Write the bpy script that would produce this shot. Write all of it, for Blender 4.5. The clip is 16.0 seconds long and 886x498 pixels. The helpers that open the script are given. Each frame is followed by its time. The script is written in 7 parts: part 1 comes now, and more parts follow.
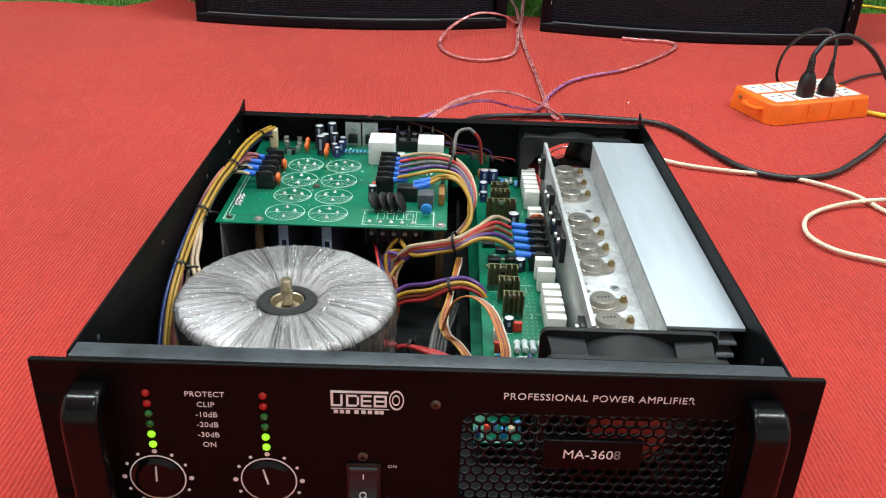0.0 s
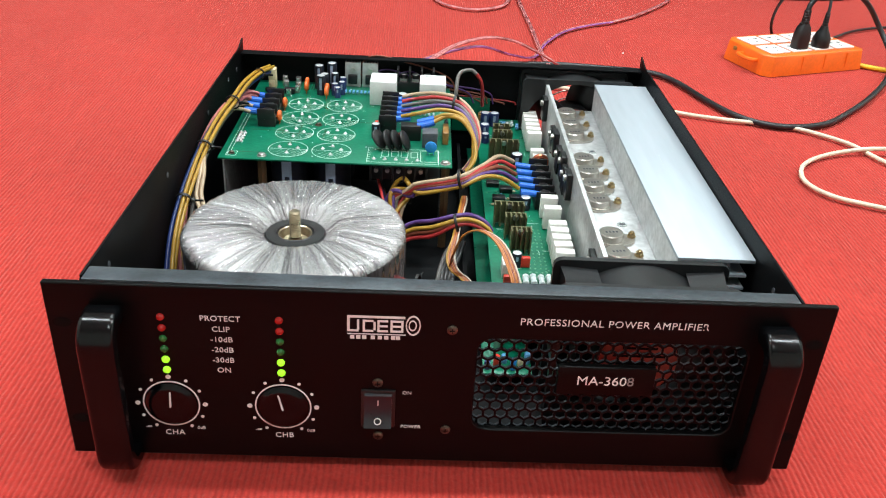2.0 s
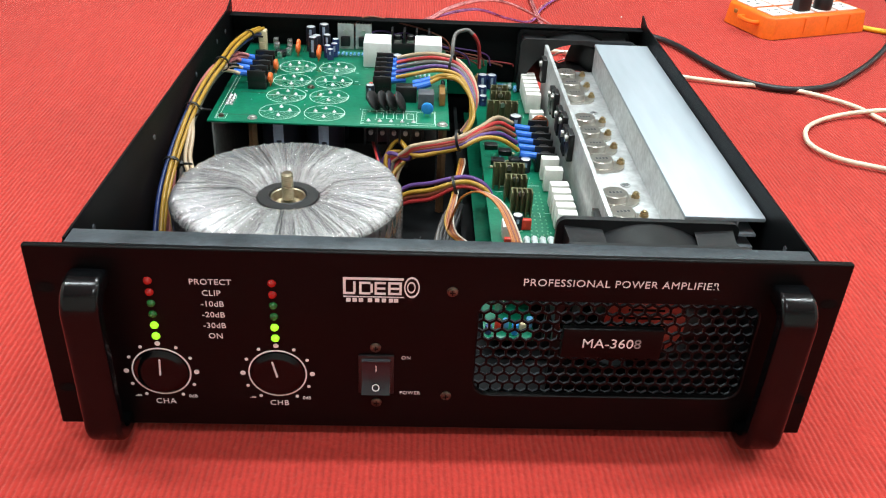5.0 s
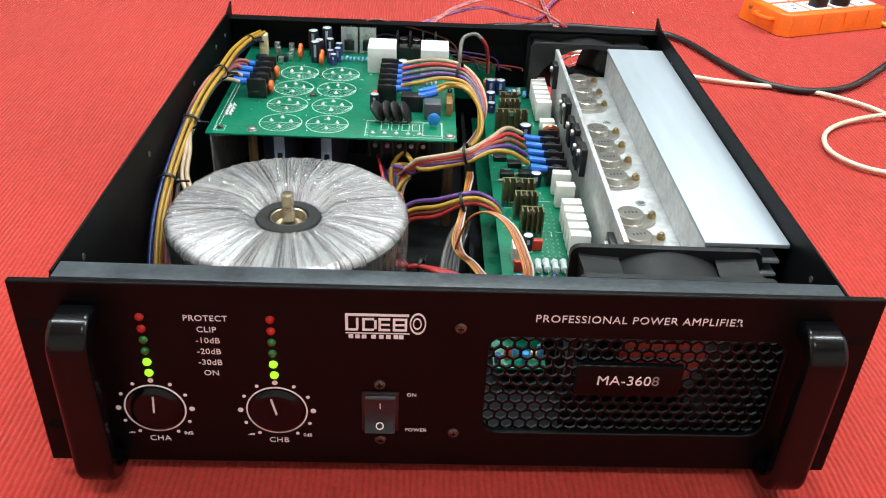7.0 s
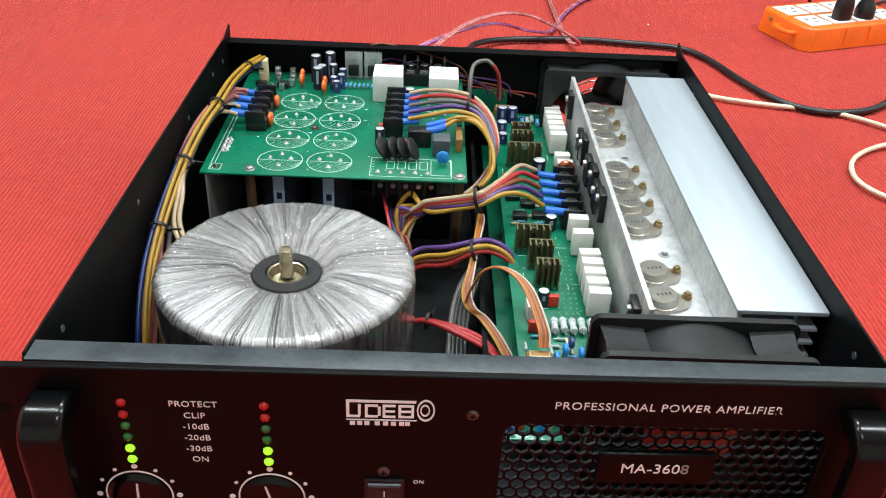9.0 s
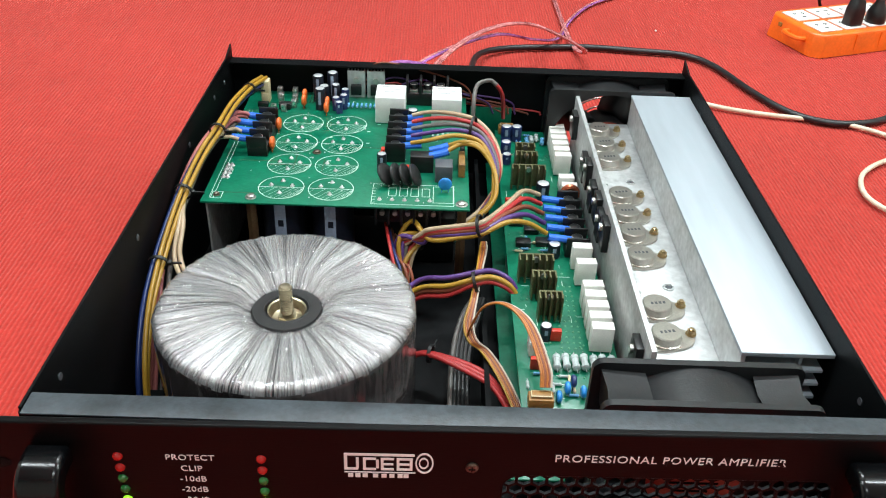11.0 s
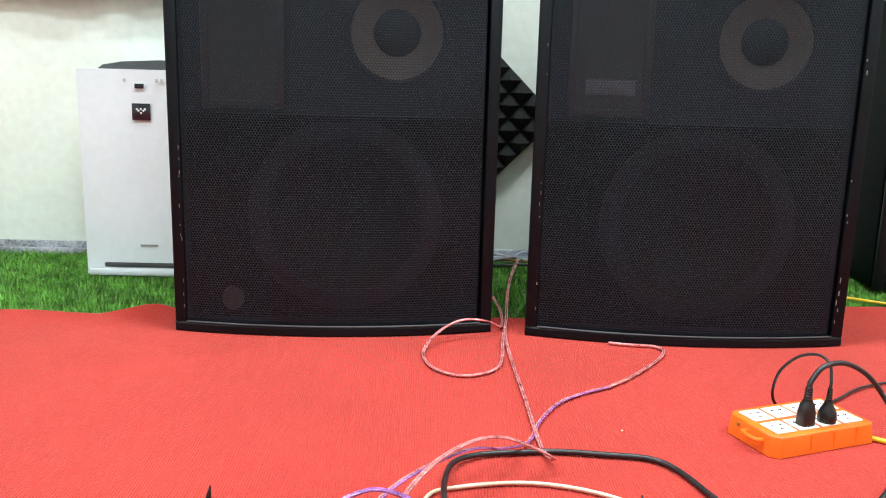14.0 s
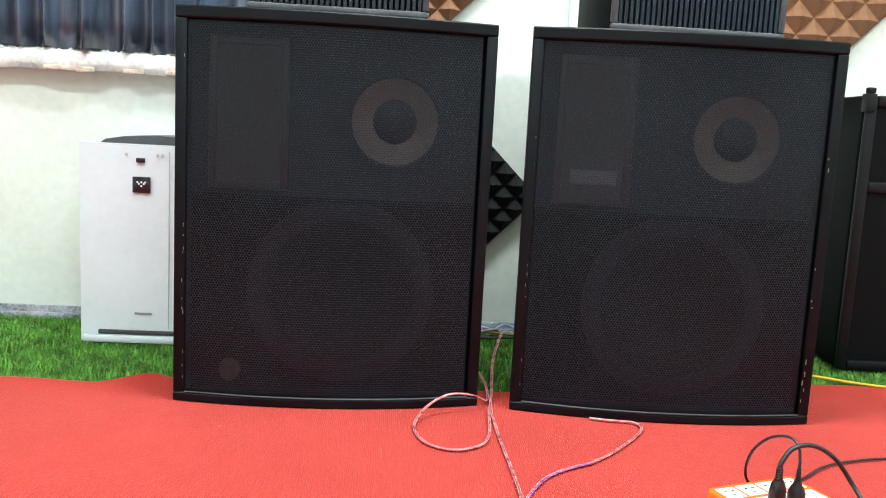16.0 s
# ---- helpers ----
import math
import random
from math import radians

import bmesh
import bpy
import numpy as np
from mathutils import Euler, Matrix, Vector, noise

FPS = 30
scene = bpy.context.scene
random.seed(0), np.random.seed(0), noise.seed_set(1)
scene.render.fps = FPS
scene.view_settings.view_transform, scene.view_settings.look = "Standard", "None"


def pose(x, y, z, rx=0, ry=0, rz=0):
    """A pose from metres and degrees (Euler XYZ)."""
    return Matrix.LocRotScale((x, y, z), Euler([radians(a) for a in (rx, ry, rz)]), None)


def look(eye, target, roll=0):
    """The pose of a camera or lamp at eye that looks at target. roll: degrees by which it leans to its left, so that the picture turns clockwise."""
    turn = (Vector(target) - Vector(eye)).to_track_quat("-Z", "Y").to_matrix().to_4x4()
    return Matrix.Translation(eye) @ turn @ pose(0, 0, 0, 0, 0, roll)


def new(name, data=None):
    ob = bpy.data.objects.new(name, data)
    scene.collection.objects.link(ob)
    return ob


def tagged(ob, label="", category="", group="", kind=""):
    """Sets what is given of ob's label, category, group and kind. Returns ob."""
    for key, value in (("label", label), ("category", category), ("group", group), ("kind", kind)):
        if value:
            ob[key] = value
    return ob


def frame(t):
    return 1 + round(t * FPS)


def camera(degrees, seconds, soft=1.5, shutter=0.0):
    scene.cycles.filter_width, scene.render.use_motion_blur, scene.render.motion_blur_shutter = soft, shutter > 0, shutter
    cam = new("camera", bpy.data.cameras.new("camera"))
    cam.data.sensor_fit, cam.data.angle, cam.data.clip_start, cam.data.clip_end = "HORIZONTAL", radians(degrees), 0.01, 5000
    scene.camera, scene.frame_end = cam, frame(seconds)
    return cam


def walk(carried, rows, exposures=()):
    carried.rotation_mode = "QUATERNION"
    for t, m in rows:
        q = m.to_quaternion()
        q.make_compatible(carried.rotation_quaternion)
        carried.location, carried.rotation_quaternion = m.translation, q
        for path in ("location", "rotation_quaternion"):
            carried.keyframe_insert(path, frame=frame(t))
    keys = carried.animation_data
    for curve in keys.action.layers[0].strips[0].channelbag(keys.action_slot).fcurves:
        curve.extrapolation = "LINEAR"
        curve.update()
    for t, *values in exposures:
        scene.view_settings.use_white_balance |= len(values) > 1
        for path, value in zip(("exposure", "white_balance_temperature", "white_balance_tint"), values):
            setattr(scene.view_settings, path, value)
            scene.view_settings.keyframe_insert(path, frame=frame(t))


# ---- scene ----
cam = camera(54.4, 16.0, soft=1.1)
PATH = [
    (0, (-0.001, -0.427, 0.446), (0.027, 1.345, -0.481), 2.0),
    (0.5, (-0.021, -0.425, 0.445), (0.03, 1.333, -0.508), 2.1),
    (1, (-0.035, -0.429, 0.431), (0.029, 1.315, -0.546), 2.4),
    (1.5, (-0.033, -0.431, 0.425), (0.041, 1.304, -0.567), 2.9),
    (2, (-0.024, -0.436, 0.423), (0.056, 1.296, -0.575), 3.2),
    (2.5, (-0.021, -0.436, 0.417), (0.063, 1.291, -0.589), 3.1),
    (3, (-0.024, -0.432, 0.405), (0.069, 1.288, -0.613), 3.2),
    (3.5, (-0.025, -0.428, 0.402), (0.073, 1.287, -0.623), 3.2),
    (6, (-0.027, -0.41, 0.406), (0.062, 1.282, -0.655), 2.8),
    (6.5, (-0.028, -0.398, 0.41), (0.058, 1.289, -0.66), 2.9),
    (7, (-0.026, -0.384, 0.412), (0.055, 1.3, -0.664), 2.8),
    (7.5, (-0.028, -0.37, 0.419), (0.052, 1.312, -0.661), 2.9),
    (8, (-0.031, -0.352, 0.423), (0.042, 1.328, -0.66), 2.9),
    (8.5, (-0.03, -0.336, 0.425), (0.041, 1.34, -0.663), 2.9),
    (11, (-0.023, -0.301, 0.451), (0.024, 1.355, -0.669), 2.3),
    (11.5, (-0.023, -0.306, 0.463), (0.019, 1.384, -0.607), 1.9),
    (12, (-0.018, -0.312, 0.474), (0.018, 1.414, -0.535), 1.5),
    (12.5, (-0.013, -0.312, 0.484), (0.018, 1.476, -0.411), 1.2),
    (13, (-0.008, -0.307, 0.517), (0.021, 1.568, -0.178), 1.1),
    (13.5, (-0.006, -0.307, 0.549), (0.034, 1.619, 0.011), 1.3),
    (14, (-0.004, -0.312, 0.568), (0.047, 1.643, 0.149), 1.5),
    (14.5, (-0.037, -0.296, 0.58), (0.034, 1.674, 0.242), 1.7),
    (15, (-0.075, -0.317, 0.6), (0.012, 1.653, 0.265), 2.3),
    (15.5, (-0.08, -0.365, 0.633), (0.028, 1.607, 0.315), 2.9),
    (16, (-0.062, -0.396, 0.629), (0.062, 1.579, 0.343), 3.0),
]
walk(cam, [(t, look(eye, target, roll)) for t, eye, target, roll in PATH],
     exposures=[(0, -0.58), (0.5, -0.46), (2, -0.38), (6.5, -0.34), (8.5, -0.45), (11, -0.46), (12.5, -0.45), (13, -0.36), (13.5, -0.12), (14.5, -0.06), (16, -0.02)])

# ---- light ----
world = bpy.data.worlds.new("room_air")
world.use_nodes = True
world.node_tree.nodes["Background"].inputs["Color"].default_value = (0.9, 0.95, 1.0, 1)
world.node_tree.nodes["Background"].inputs["Strength"].default_value = 0.05
scene.world = world


def tube_lamp(x, y, z, length, width, watts, turn=0.0):
    lamp = bpy.data.lights.new("ceiling_lamp", "AREA")
    lamp.shape, lamp.size, lamp.size_y, lamp.energy = "RECTANGLE", length, width, watts
    lamp.color = (0.87, 0.975, 1.0)
    ob = new("ceiling_lamp", lamp)
    ob.matrix_world = pose(x, y, z, 0, 0, turn)
    return ob


LAMPS = ((0.18, 1.25), (-1.25, 0.40), (1.55, 0.40), (0.18, -0.95))
for (lx, ly), watts in zip(LAMPS, (68, 62, 72, 50)):
    tube_lamp(lx, ly, 2.55, 1.15, 0.09, watts, 0)


# ---- materials ----
def mat(name, color, rough=0.5, metal=0.0, var=0.1, scale=25.0, bump=0.0, bump_scale=300.0, rough_var=0.08,
        tint=None, coat=0.0, emit=0.0, spec=0.5, fine=None, alpha=None, trans=0.0, aniso=None):
    """A procedural surface: base colour with broad and fine variation, uneven gloss and fine relief."""
    m = bpy.data.materials.new(name)
    m.use_nodes = True
    nt = m.node_tree
    b = nt.nodes["Principled BSDF"]
    tc = nt.nodes.new("ShaderNodeTexCoord")
    mp = nt.nodes.new("ShaderNodeMapping")
    if aniso:
        mp.inputs["Scale"].default_value = aniso
    nt.links.new(tc.outputs["Object"], mp.inputs["Vector"])
    n1 = nt.nodes.new("ShaderNodeTexNoise")
    n1.inputs["Scale"].default_value = scale
    n1.inputs["Detail"].default_value = 4
    nt.links.new(mp.outputs["Vector"], n1.inputs["Vector"])
    n2 = nt.nodes.new("ShaderNodeTexNoise")
    n2.inputs["Scale"].default_value = fine or scale * 9
    n2.inputs["Detail"].default_value = 3
    nt.links.new(mp.outputs["Vector"], n2.inputs["Vector"])
    add = nt.nodes.new("ShaderNodeMath")
    add.operation = "MULTIPLY_ADD"
    add.inputs[1].default_value = 0.6
    nt.links.new(n1.outputs["Fac"], add.inputs[0])
    half = nt.nodes.new("ShaderNodeMath")
    half.operation = "MULTIPLY"
    half.inputs[1].default_value = 0.4
    nt.links.new(n2.outputs["Fac"], half.inputs[0])
    nt.links.new(half.outputs[0], add.inputs[2])
    ramp = nt.nodes.new("ShaderNodeValToRGB")
    lo = [max(0.0, c * (1 - 2.2 * var)) for c in color]
    hi = [min(1.0, c * (1 + 1.6 * var)) for c in (tint or color)]
    ramp.color_ramp.elements[0].position, ramp.color_ramp.elements[1].position = 0.32, 0.68
    ramp.color_ramp.elements[0].color = (*lo, 1)
    ramp.color_ramp.elements[1].color = (*hi, 1)
    nt.links.new(add.outputs[0], ramp.inputs["Fac"])
    nt.links.new(ramp.outputs["Color"], b.inputs["Base Color"])
    rr = nt.nodes.new("ShaderNodeMapRange")
    rr.inputs["To Min"].default_value = max(0.02, rough - rough_var)
    rr.inputs["To Max"].default_value = min(1.0, rough + rough_var)
    nt.links.new(n1.outputs["Fac"], rr.inputs["Value"])
    nt.links.new(rr.outputs[0], b.inputs["Roughness"])
    b.inputs["Metallic"].default_value = metal
    b.inputs["Specular IOR Level"].default_value = spec
    b.inputs["Coat Weight"].default_value = coat
    b.inputs["Coat Roughness"].default_value = 0.08
    b.inputs["Transmission Weight"].default_value = trans
    if emit:
        b.inputs["Emission Color"].default_value = (*color, 1)
        b.inputs["Emission Strength"].default_value = emit
    if bump:
        n3 = nt.nodes.new("ShaderNodeTexNoise")
        n3.inputs["Scale"].default_value = bump_scale
        n3.inputs["Detail"].default_value = 5
        nt.links.new(mp.outputs["Vector"], n3.inputs["Vector"])
        bp = nt.nodes.new("ShaderNodeBump")
        bp.inputs["Strength"].default_value = bump
        bp.inputs["Distance"].default_value = 0.002
        nt.links.new(n3.outputs["Fac"], bp.inputs["Height"])
        nt.links.new(bp.outputs["Normal"], b.inputs["Normal"])
    return m


def carpet_material():
    """Red needle-punched carpet: short ribs with painted groove shade, fibres, faint worn patches."""
    m = mat("red_carpet", (0.425, 0.0362, 0.0268), 0.95, var=0.07, scale=3.0, fine=500.0, spec=0.12)
    nt = m.node_tree
    b = nt.nodes["Principled BSDF"]
    tc = nt.nodes.new("ShaderNodeTexCoord")
    wave = nt.nodes.new("ShaderNodeTexWave")
    wave.wave_type, wave.bands_direction = "BANDS", "X"
    wave.inputs["Scale"].default_value = 74.0
    wave.inputs["Distortion"].default_value = 2.6
    wave.inputs["Detail"].default_value = 2.0
    wave.inputs["Detail Scale"].default_value = 0.35
    nt.links.new(tc.outputs["Object"], wave.inputs["Vector"])
    mp = nt.nodes.new("ShaderNodeMapping")
    mp.inputs["Scale"].default_value = (300, 190, 300)
    nt.links.new(tc.outputs["Object"], mp.inputs["Vector"])
    dash = nt.nodes.new("ShaderNodeTexNoise")
    dash.inputs["Scale"].default_value = 1.0
    dash.inputs["Detail"].default_value = 1.0
    nt.links.new(mp.outputs["Vector"], dash.inputs["Vector"])
    patch = nt.nodes.new("ShaderNodeTexNoise")
    patch.inputs["Scale"].default_value = 22.0
    nt.links.new(tc.outputs["Object"], patch.inputs["Vector"])
    depth = nt.nodes.new("ShaderNodeMath")
    depth.operation = "MULTIPLY"
    nt.links.new(wave.outputs["Fac"], depth.inputs[0])
    nt.links.new(patch.outputs["Fac"], depth.inputs[1])
    ribs = nt.nodes.new("ShaderNodeMath")
    ribs.operation = "MULTIPLY_ADD"
    ribs.inputs[1].default_value = 0.75
    nt.links.new(dash.outputs["Fac"], ribs.inputs[0])
    nt.links.new(depth.outputs[0], ribs.inputs[2])
    fib = nt.nodes.new("ShaderNodeTexNoise")
    fib.inputs["Scale"].default_value = 900
    nt.links.new(tc.outputs["Object"], fib.inputs["Vector"])
    mix = nt.nodes.new("ShaderNodeMath")
    mix.operation = "MULTIPLY_ADD"
    mix.inputs[1].default_value = 0.25
    nt.links.new(fib.outputs["Fac"], mix.inputs[0])
    nt.links.new(ribs.outputs[0], mix.inputs[2])
    # Low spots of the relief are darkened in the colour, as groove shade.
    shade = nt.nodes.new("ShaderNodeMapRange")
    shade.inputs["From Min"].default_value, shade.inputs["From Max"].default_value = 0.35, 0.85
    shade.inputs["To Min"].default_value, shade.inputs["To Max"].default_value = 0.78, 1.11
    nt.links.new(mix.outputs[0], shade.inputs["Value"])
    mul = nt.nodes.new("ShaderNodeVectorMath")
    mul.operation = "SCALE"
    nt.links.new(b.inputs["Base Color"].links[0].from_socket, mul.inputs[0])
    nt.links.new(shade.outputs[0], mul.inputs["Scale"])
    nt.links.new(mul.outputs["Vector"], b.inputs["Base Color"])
    bp = nt.nodes.new("ShaderNodeBump")
    bp.inputs["Strength"].default_value = 1.0
    bp.inputs["Distance"].default_value = 0.0016
    nt.links.new(mix.outputs[0], bp.inputs["Height"])
    nt.links.new(bp.outputs["Normal"], b.inputs["Normal"])
    b.inputs["Sheen Weight"].default_value = 0.20
    b.inputs["Sheen Tint"].default_value = (1.0, 0.58, 0.52, 1)
    b.inputs["Sheen Roughness"].default_value = 0.5
    return m


def film_material():
    """Clear shrink film drawn radially over copper windings: its reflections painted as silvery streaks."""
    m = bpy.data.materials.new("film_with_glints")
    m.use_nodes = True
    nt = m.node_tree
    b = nt.nodes["Principled BSDF"]
    tc = nt.nodes.new("ShaderNodeTexCoord")
    sep = nt.nodes.new("ShaderNodeSeparateXYZ")
    nt.links.new(tc.outputs["Object"], sep.inputs[0])
    ang = nt.nodes.new("ShaderNodeMath")
    ang.operation = "ARCTAN2"
    nt.links.new(sep.outputs["Y"], ang.inputs[0])
    nt.links.new(sep.outputs["X"], ang.inputs[1])
    rad = nt.nodes.new("ShaderNodeVectorMath")
    rad.operation = "LENGTH"
    nt.links.new(tc.outputs["Object"], rad.inputs[0])
    comb = nt.nodes.new("ShaderNodeCombineXYZ")
    nt.links.new(ang.outputs[0], comb.inputs["X"])
    nt.links.new(rad.outputs["Value"], comb.inputs["Y"])
    mp = nt.nodes.new("ShaderNodeMapping")
    mp.inputs["Scale"].default_value = (68, 5.0, 1)
    nt.links.new(comb.outputs[0], mp.inputs["Vector"])
    n = nt.nodes.new("ShaderNodeTexNoise")
    n.inputs["Scale"].default_value = 1.0
    n.inputs["Detail"].default_value = 3.5
    n.inputs["Roughness"].default_value = 0.6
    nt.links.new(mp.outputs["Vector"], n.inputs["Vector"])
    mp2 = nt.nodes.new("ShaderNodeMapping")
    mp2.inputs["Scale"].default_value = (6.5, 7.0, 1)
    nt.links.new(comb.outputs[0], mp2.inputs["Vector"])
    broad = nt.nodes.new("ShaderNodeTexNoise")
    broad.inputs["Scale"].default_value = 1.0
    broad.inputs["Detail"].default_value = 2
    nt.links.new(mp2.outputs["Vector"], broad.inputs["Vector"])
    blend = nt.nodes.new("ShaderNodeMath")
    blend.operation = "MULTIPLY_ADD"
    blend.inputs[1].default_value, blend.inputs[2].default_value = 0.45, -0.225
    nt.links.new(broad.outputs["Fac"], blend.inputs[0])
    both = nt.nodes.new("ShaderNodeMath")
    both.operation = "ADD"
    nt.links.new(n.outputs["Fac"], both.inputs[0])
    nt.links.new(blend.outputs[0], both.inputs[1])
    # Glints and dark gaps of reflected light, put into the base colour.
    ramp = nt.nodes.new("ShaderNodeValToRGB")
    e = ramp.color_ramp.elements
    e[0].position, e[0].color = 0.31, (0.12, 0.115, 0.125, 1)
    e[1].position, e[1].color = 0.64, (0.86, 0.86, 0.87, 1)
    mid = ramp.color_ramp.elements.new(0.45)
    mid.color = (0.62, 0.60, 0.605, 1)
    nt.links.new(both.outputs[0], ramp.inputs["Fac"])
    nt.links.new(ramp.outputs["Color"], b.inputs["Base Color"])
    b.inputs["Metallic"].default_value = 0.72
    b.inputs["Roughness"].default_value = 0.17
    b.inputs["Coat Weight"].default_value = 0.5
    b.inputs["Coat Roughness"].default_value = 0.10
    bp = nt.nodes.new("ShaderNodeBump")
    bp.inputs["Strength"].default_value = 1.0
    bp.inputs["Distance"].default_value = 0.0035
    nt.links.new(n.outputs["Fac"], bp.inputs["Height"])
    nt.links.new(bp.outputs["Normal"], b.inputs["Normal"])
    return m


M = {}
M["carpet"] = carpet_material()
M["film"] = film_material()
M["panel"] = mat("black_brushed_panel", (0.0022, 0.0018, 0.002), 0.40, spec=0.13, var=0.12, scale=20, bump=0.05, bump_scale=900, aniso=(0.15, 1, 1))
M["steel"] = mat("black_painted_steel", (0.0024, 0.0027, 0.0032), 0.50, spec=0.12, var=0.15, scale=14, bump=0.12, bump_scale=1200)
M["handle"] = mat("black_gloss_handle", (0.0018, 0.002, 0.0024), 0.20, spec=0.24, var=0.15, scale=40, bump=0.02, bump_scale=60)
M["rocker"] = mat("satin_black_rocker", (0.008, 0.011, 0.016), 0.30, spec=0.5, var=0.12, scale=80)
M["plastic"] = mat("black_plastic", (0.007, 0.007, 0.0075), 0.38, var=0.12, scale=60, bump=0.05, bump_scale=900)
M["hub_red"] = mat("red_label_paper", (0.42, 0.075, 0.05), 0.5, var=0.12, scale=90)
M["fan"] = mat("fan_plastic", (0.0085, 0.009, 0.010), 0.40, var=0.15, scale=40, bump=0.06, bump_scale=700)
# Film over dark windings at the side; its dim, streaky reflections painted in.
M["film_side"] = mat("shaded_film_side", (0.030, 0.026, 0.026), 0.16, var=0.45, scale=30, coat=0.8, bump=0.25, bump_scale=120, aniso=(1, 1, 0.12), tint=(0.07, 0.06, 0.06))
M["trim_dark"] = mat("dark_edge_trim", (0.004, 0.0055, 0.007), 0.45, spec=0.2, var=0.15, scale=20)
M["pan"] = mat("chassis_floor_paint", (0.0045, 0.005, 0.0055), 0.6, spec=0.12, var=0.3, scale=20)
# Dusty steel of the front lip; also colours the rocker's painted highlight.
M["lip"] = mat("dusty_steel_and_highlight", (0.040, 0.049, 0.057), 0.45, var=0.25, scale=30, bump=0.1, bump_scale=600)
# Paler than the black sheet: highlights on the vent's hole walls, as colour.
M["mesh"] = mat("vent_hole_highlight", (0.060, 0.066, 0.072), 0.28, metal=0.6, spec=0.5, var=0.2, scale=60)
M["stand"] = mat("brown_standoff", (0.10, 0.055, 0.025), 0.45, var=0.2, scale=60)
M["via"] = mat("bare_via", (0.10, 0.30, 0.17), 0.4, var=0.1, scale=200)
M["dull_screw"] = mat("dull_panel_screw", (0.13, 0.105, 0.08), 0.4, metal=0.8, var=0.3, scale=300)
M["rubber"] = mat("black_rubber", (0.007, 0.007, 0.007), 0.5, var=0.15, scale=60)
M["white"] = mat("white_print", (0.78, 0.78, 0.77), 0.6, var=0.05, scale=150)
M["silk"] = mat("board_print", (0.55, 0.72, 0.62), 0.5, var=0.06, scale=300)
M["grey_print"] = mat("worn_print", (0.25, 0.25, 0.25), 0.6, var=0.2, scale=500)
M["pcb"] = mat("green_solder_mask", (0.0012, 0.118, 0.062), 0.30, spec=0.35, var=0.08, scale=26, bump=0.10, bump_scale=260, tint=(0.002, 0.145, 0.076), coat=0.1)
M["pcb_dark"] = mat("dark_board_edge", (0.02, 0.075, 0.03), 0.5, var=0.2, scale=60)
M["alu"] = mat("milled_aluminium", (0.41, 0.455, 0.495), 0.55, metal=0.45, var=0.06, scale=9, bump=0.05, bump_scale=500, rough_var=0.1, aniso=(1, 0.12, 1))
M["alu_rough"] = mat("scuffed_aluminium", (0.56, 0.57, 0.57), 0.5, metal=0.6, var=0.16, scale=22, bump=0.08, bump_scale=350)
M["nickel"] = mat("nickel_can", (0.50, 0.47, 0.42), 0.30, metal=0.9, var=0.10, scale=80, bump=0.05, bump_scale=400)
M["brass"] = mat("yellowed_screw", (0.46, 0.35, 0.19), 0.3, metal=0.9, var=0.15, scale=200)
M["zinc"] = mat("zinc_screw", (0.55, 0.53, 0.50), 0.33, metal=0.9, var=0.15, scale=200)
M["solder"] = mat("solder", (0.68, 0.70, 0.70), 0.28, metal=0.85, var=0.12, scale=300)
M["bolt"] = mat("threaded_bolt", (0.42, 0.36, 0.25), 0.30, metal=0.9, var=0.2, scale=150)
M["olive"] = mat("anodised_fin", (0.16, 0.15, 0.075), 0.4, metal=0.6, var=0.2, scale=90)
M["ceramic"] = mat("white_ceramic", (0.76, 0.75, 0.70), 0.55, var=0.05, scale=120, bump=0.05, bump_scale=500)
M["relay"] = mat("white_relay_case", (0.70, 0.72, 0.70), 0.45, var=0.04, scale=90)
M["can"] = mat("capacitor_sleeve", (0.010, 0.012, 0.022), 0.35, var=0.15, scale=60)
M["can_stripe"] = mat("capacitor_stripe", (0.30, 0.36, 0.48), 0.4, var=0.1, scale=90)
M["can_blue"] = mat("small_capacitor_sleeve", (0.02, 0.035, 0.12), 0.35, var=0.15, scale=90)
M["can_top"] = mat("capacitor_top", (0.70, 0.72, 0.73), 0.35, metal=0.6, var=0.1, scale=200)
M["orange"] = mat("orange_disc_capacitor", (0.72, 0.13, 0.02), 0.4, var=0.1, scale=150)
M["disc_blue"] = mat("blue_disc_capacitor", (0.02, 0.22, 0.60), 0.35, var=0.1, scale=150)
M["lug"] = mat("blue_lug_sleeve", (0.02, 0.14, 0.62), 0.35, var=0.12, scale=120)
M["grey_part"] = mat("grey_component", (0.07, 0.075, 0.085), 0.45, var=0.1, scale=120)
M["resistor"] = mat("grey_resistor", (0.42, 0.47, 0.46), 0.5, var=0.12, scale=200)
M["res_blue"] = mat("blue_resistor", (0.10, 0.30, 0.52), 0.4, var=0.15, scale=200)
M["conn"] = mat("cream_connector", (0.62, 0.52, 0.32), 0.5, var=0.08, scale=150)
M["glue"] = mat("brown_connector", (0.28, 0.14, 0.035), 0.45, var=0.2, scale=150)
M["red_part"] = mat("red_component", (0.60, 0.04, 0.02), 0.4, var=0.1, scale=150)
M["copper"] = mat("copper_wire", (0.45, 0.12, 0.06), 0.3, metal=0.8, var=0.2, scale=300)
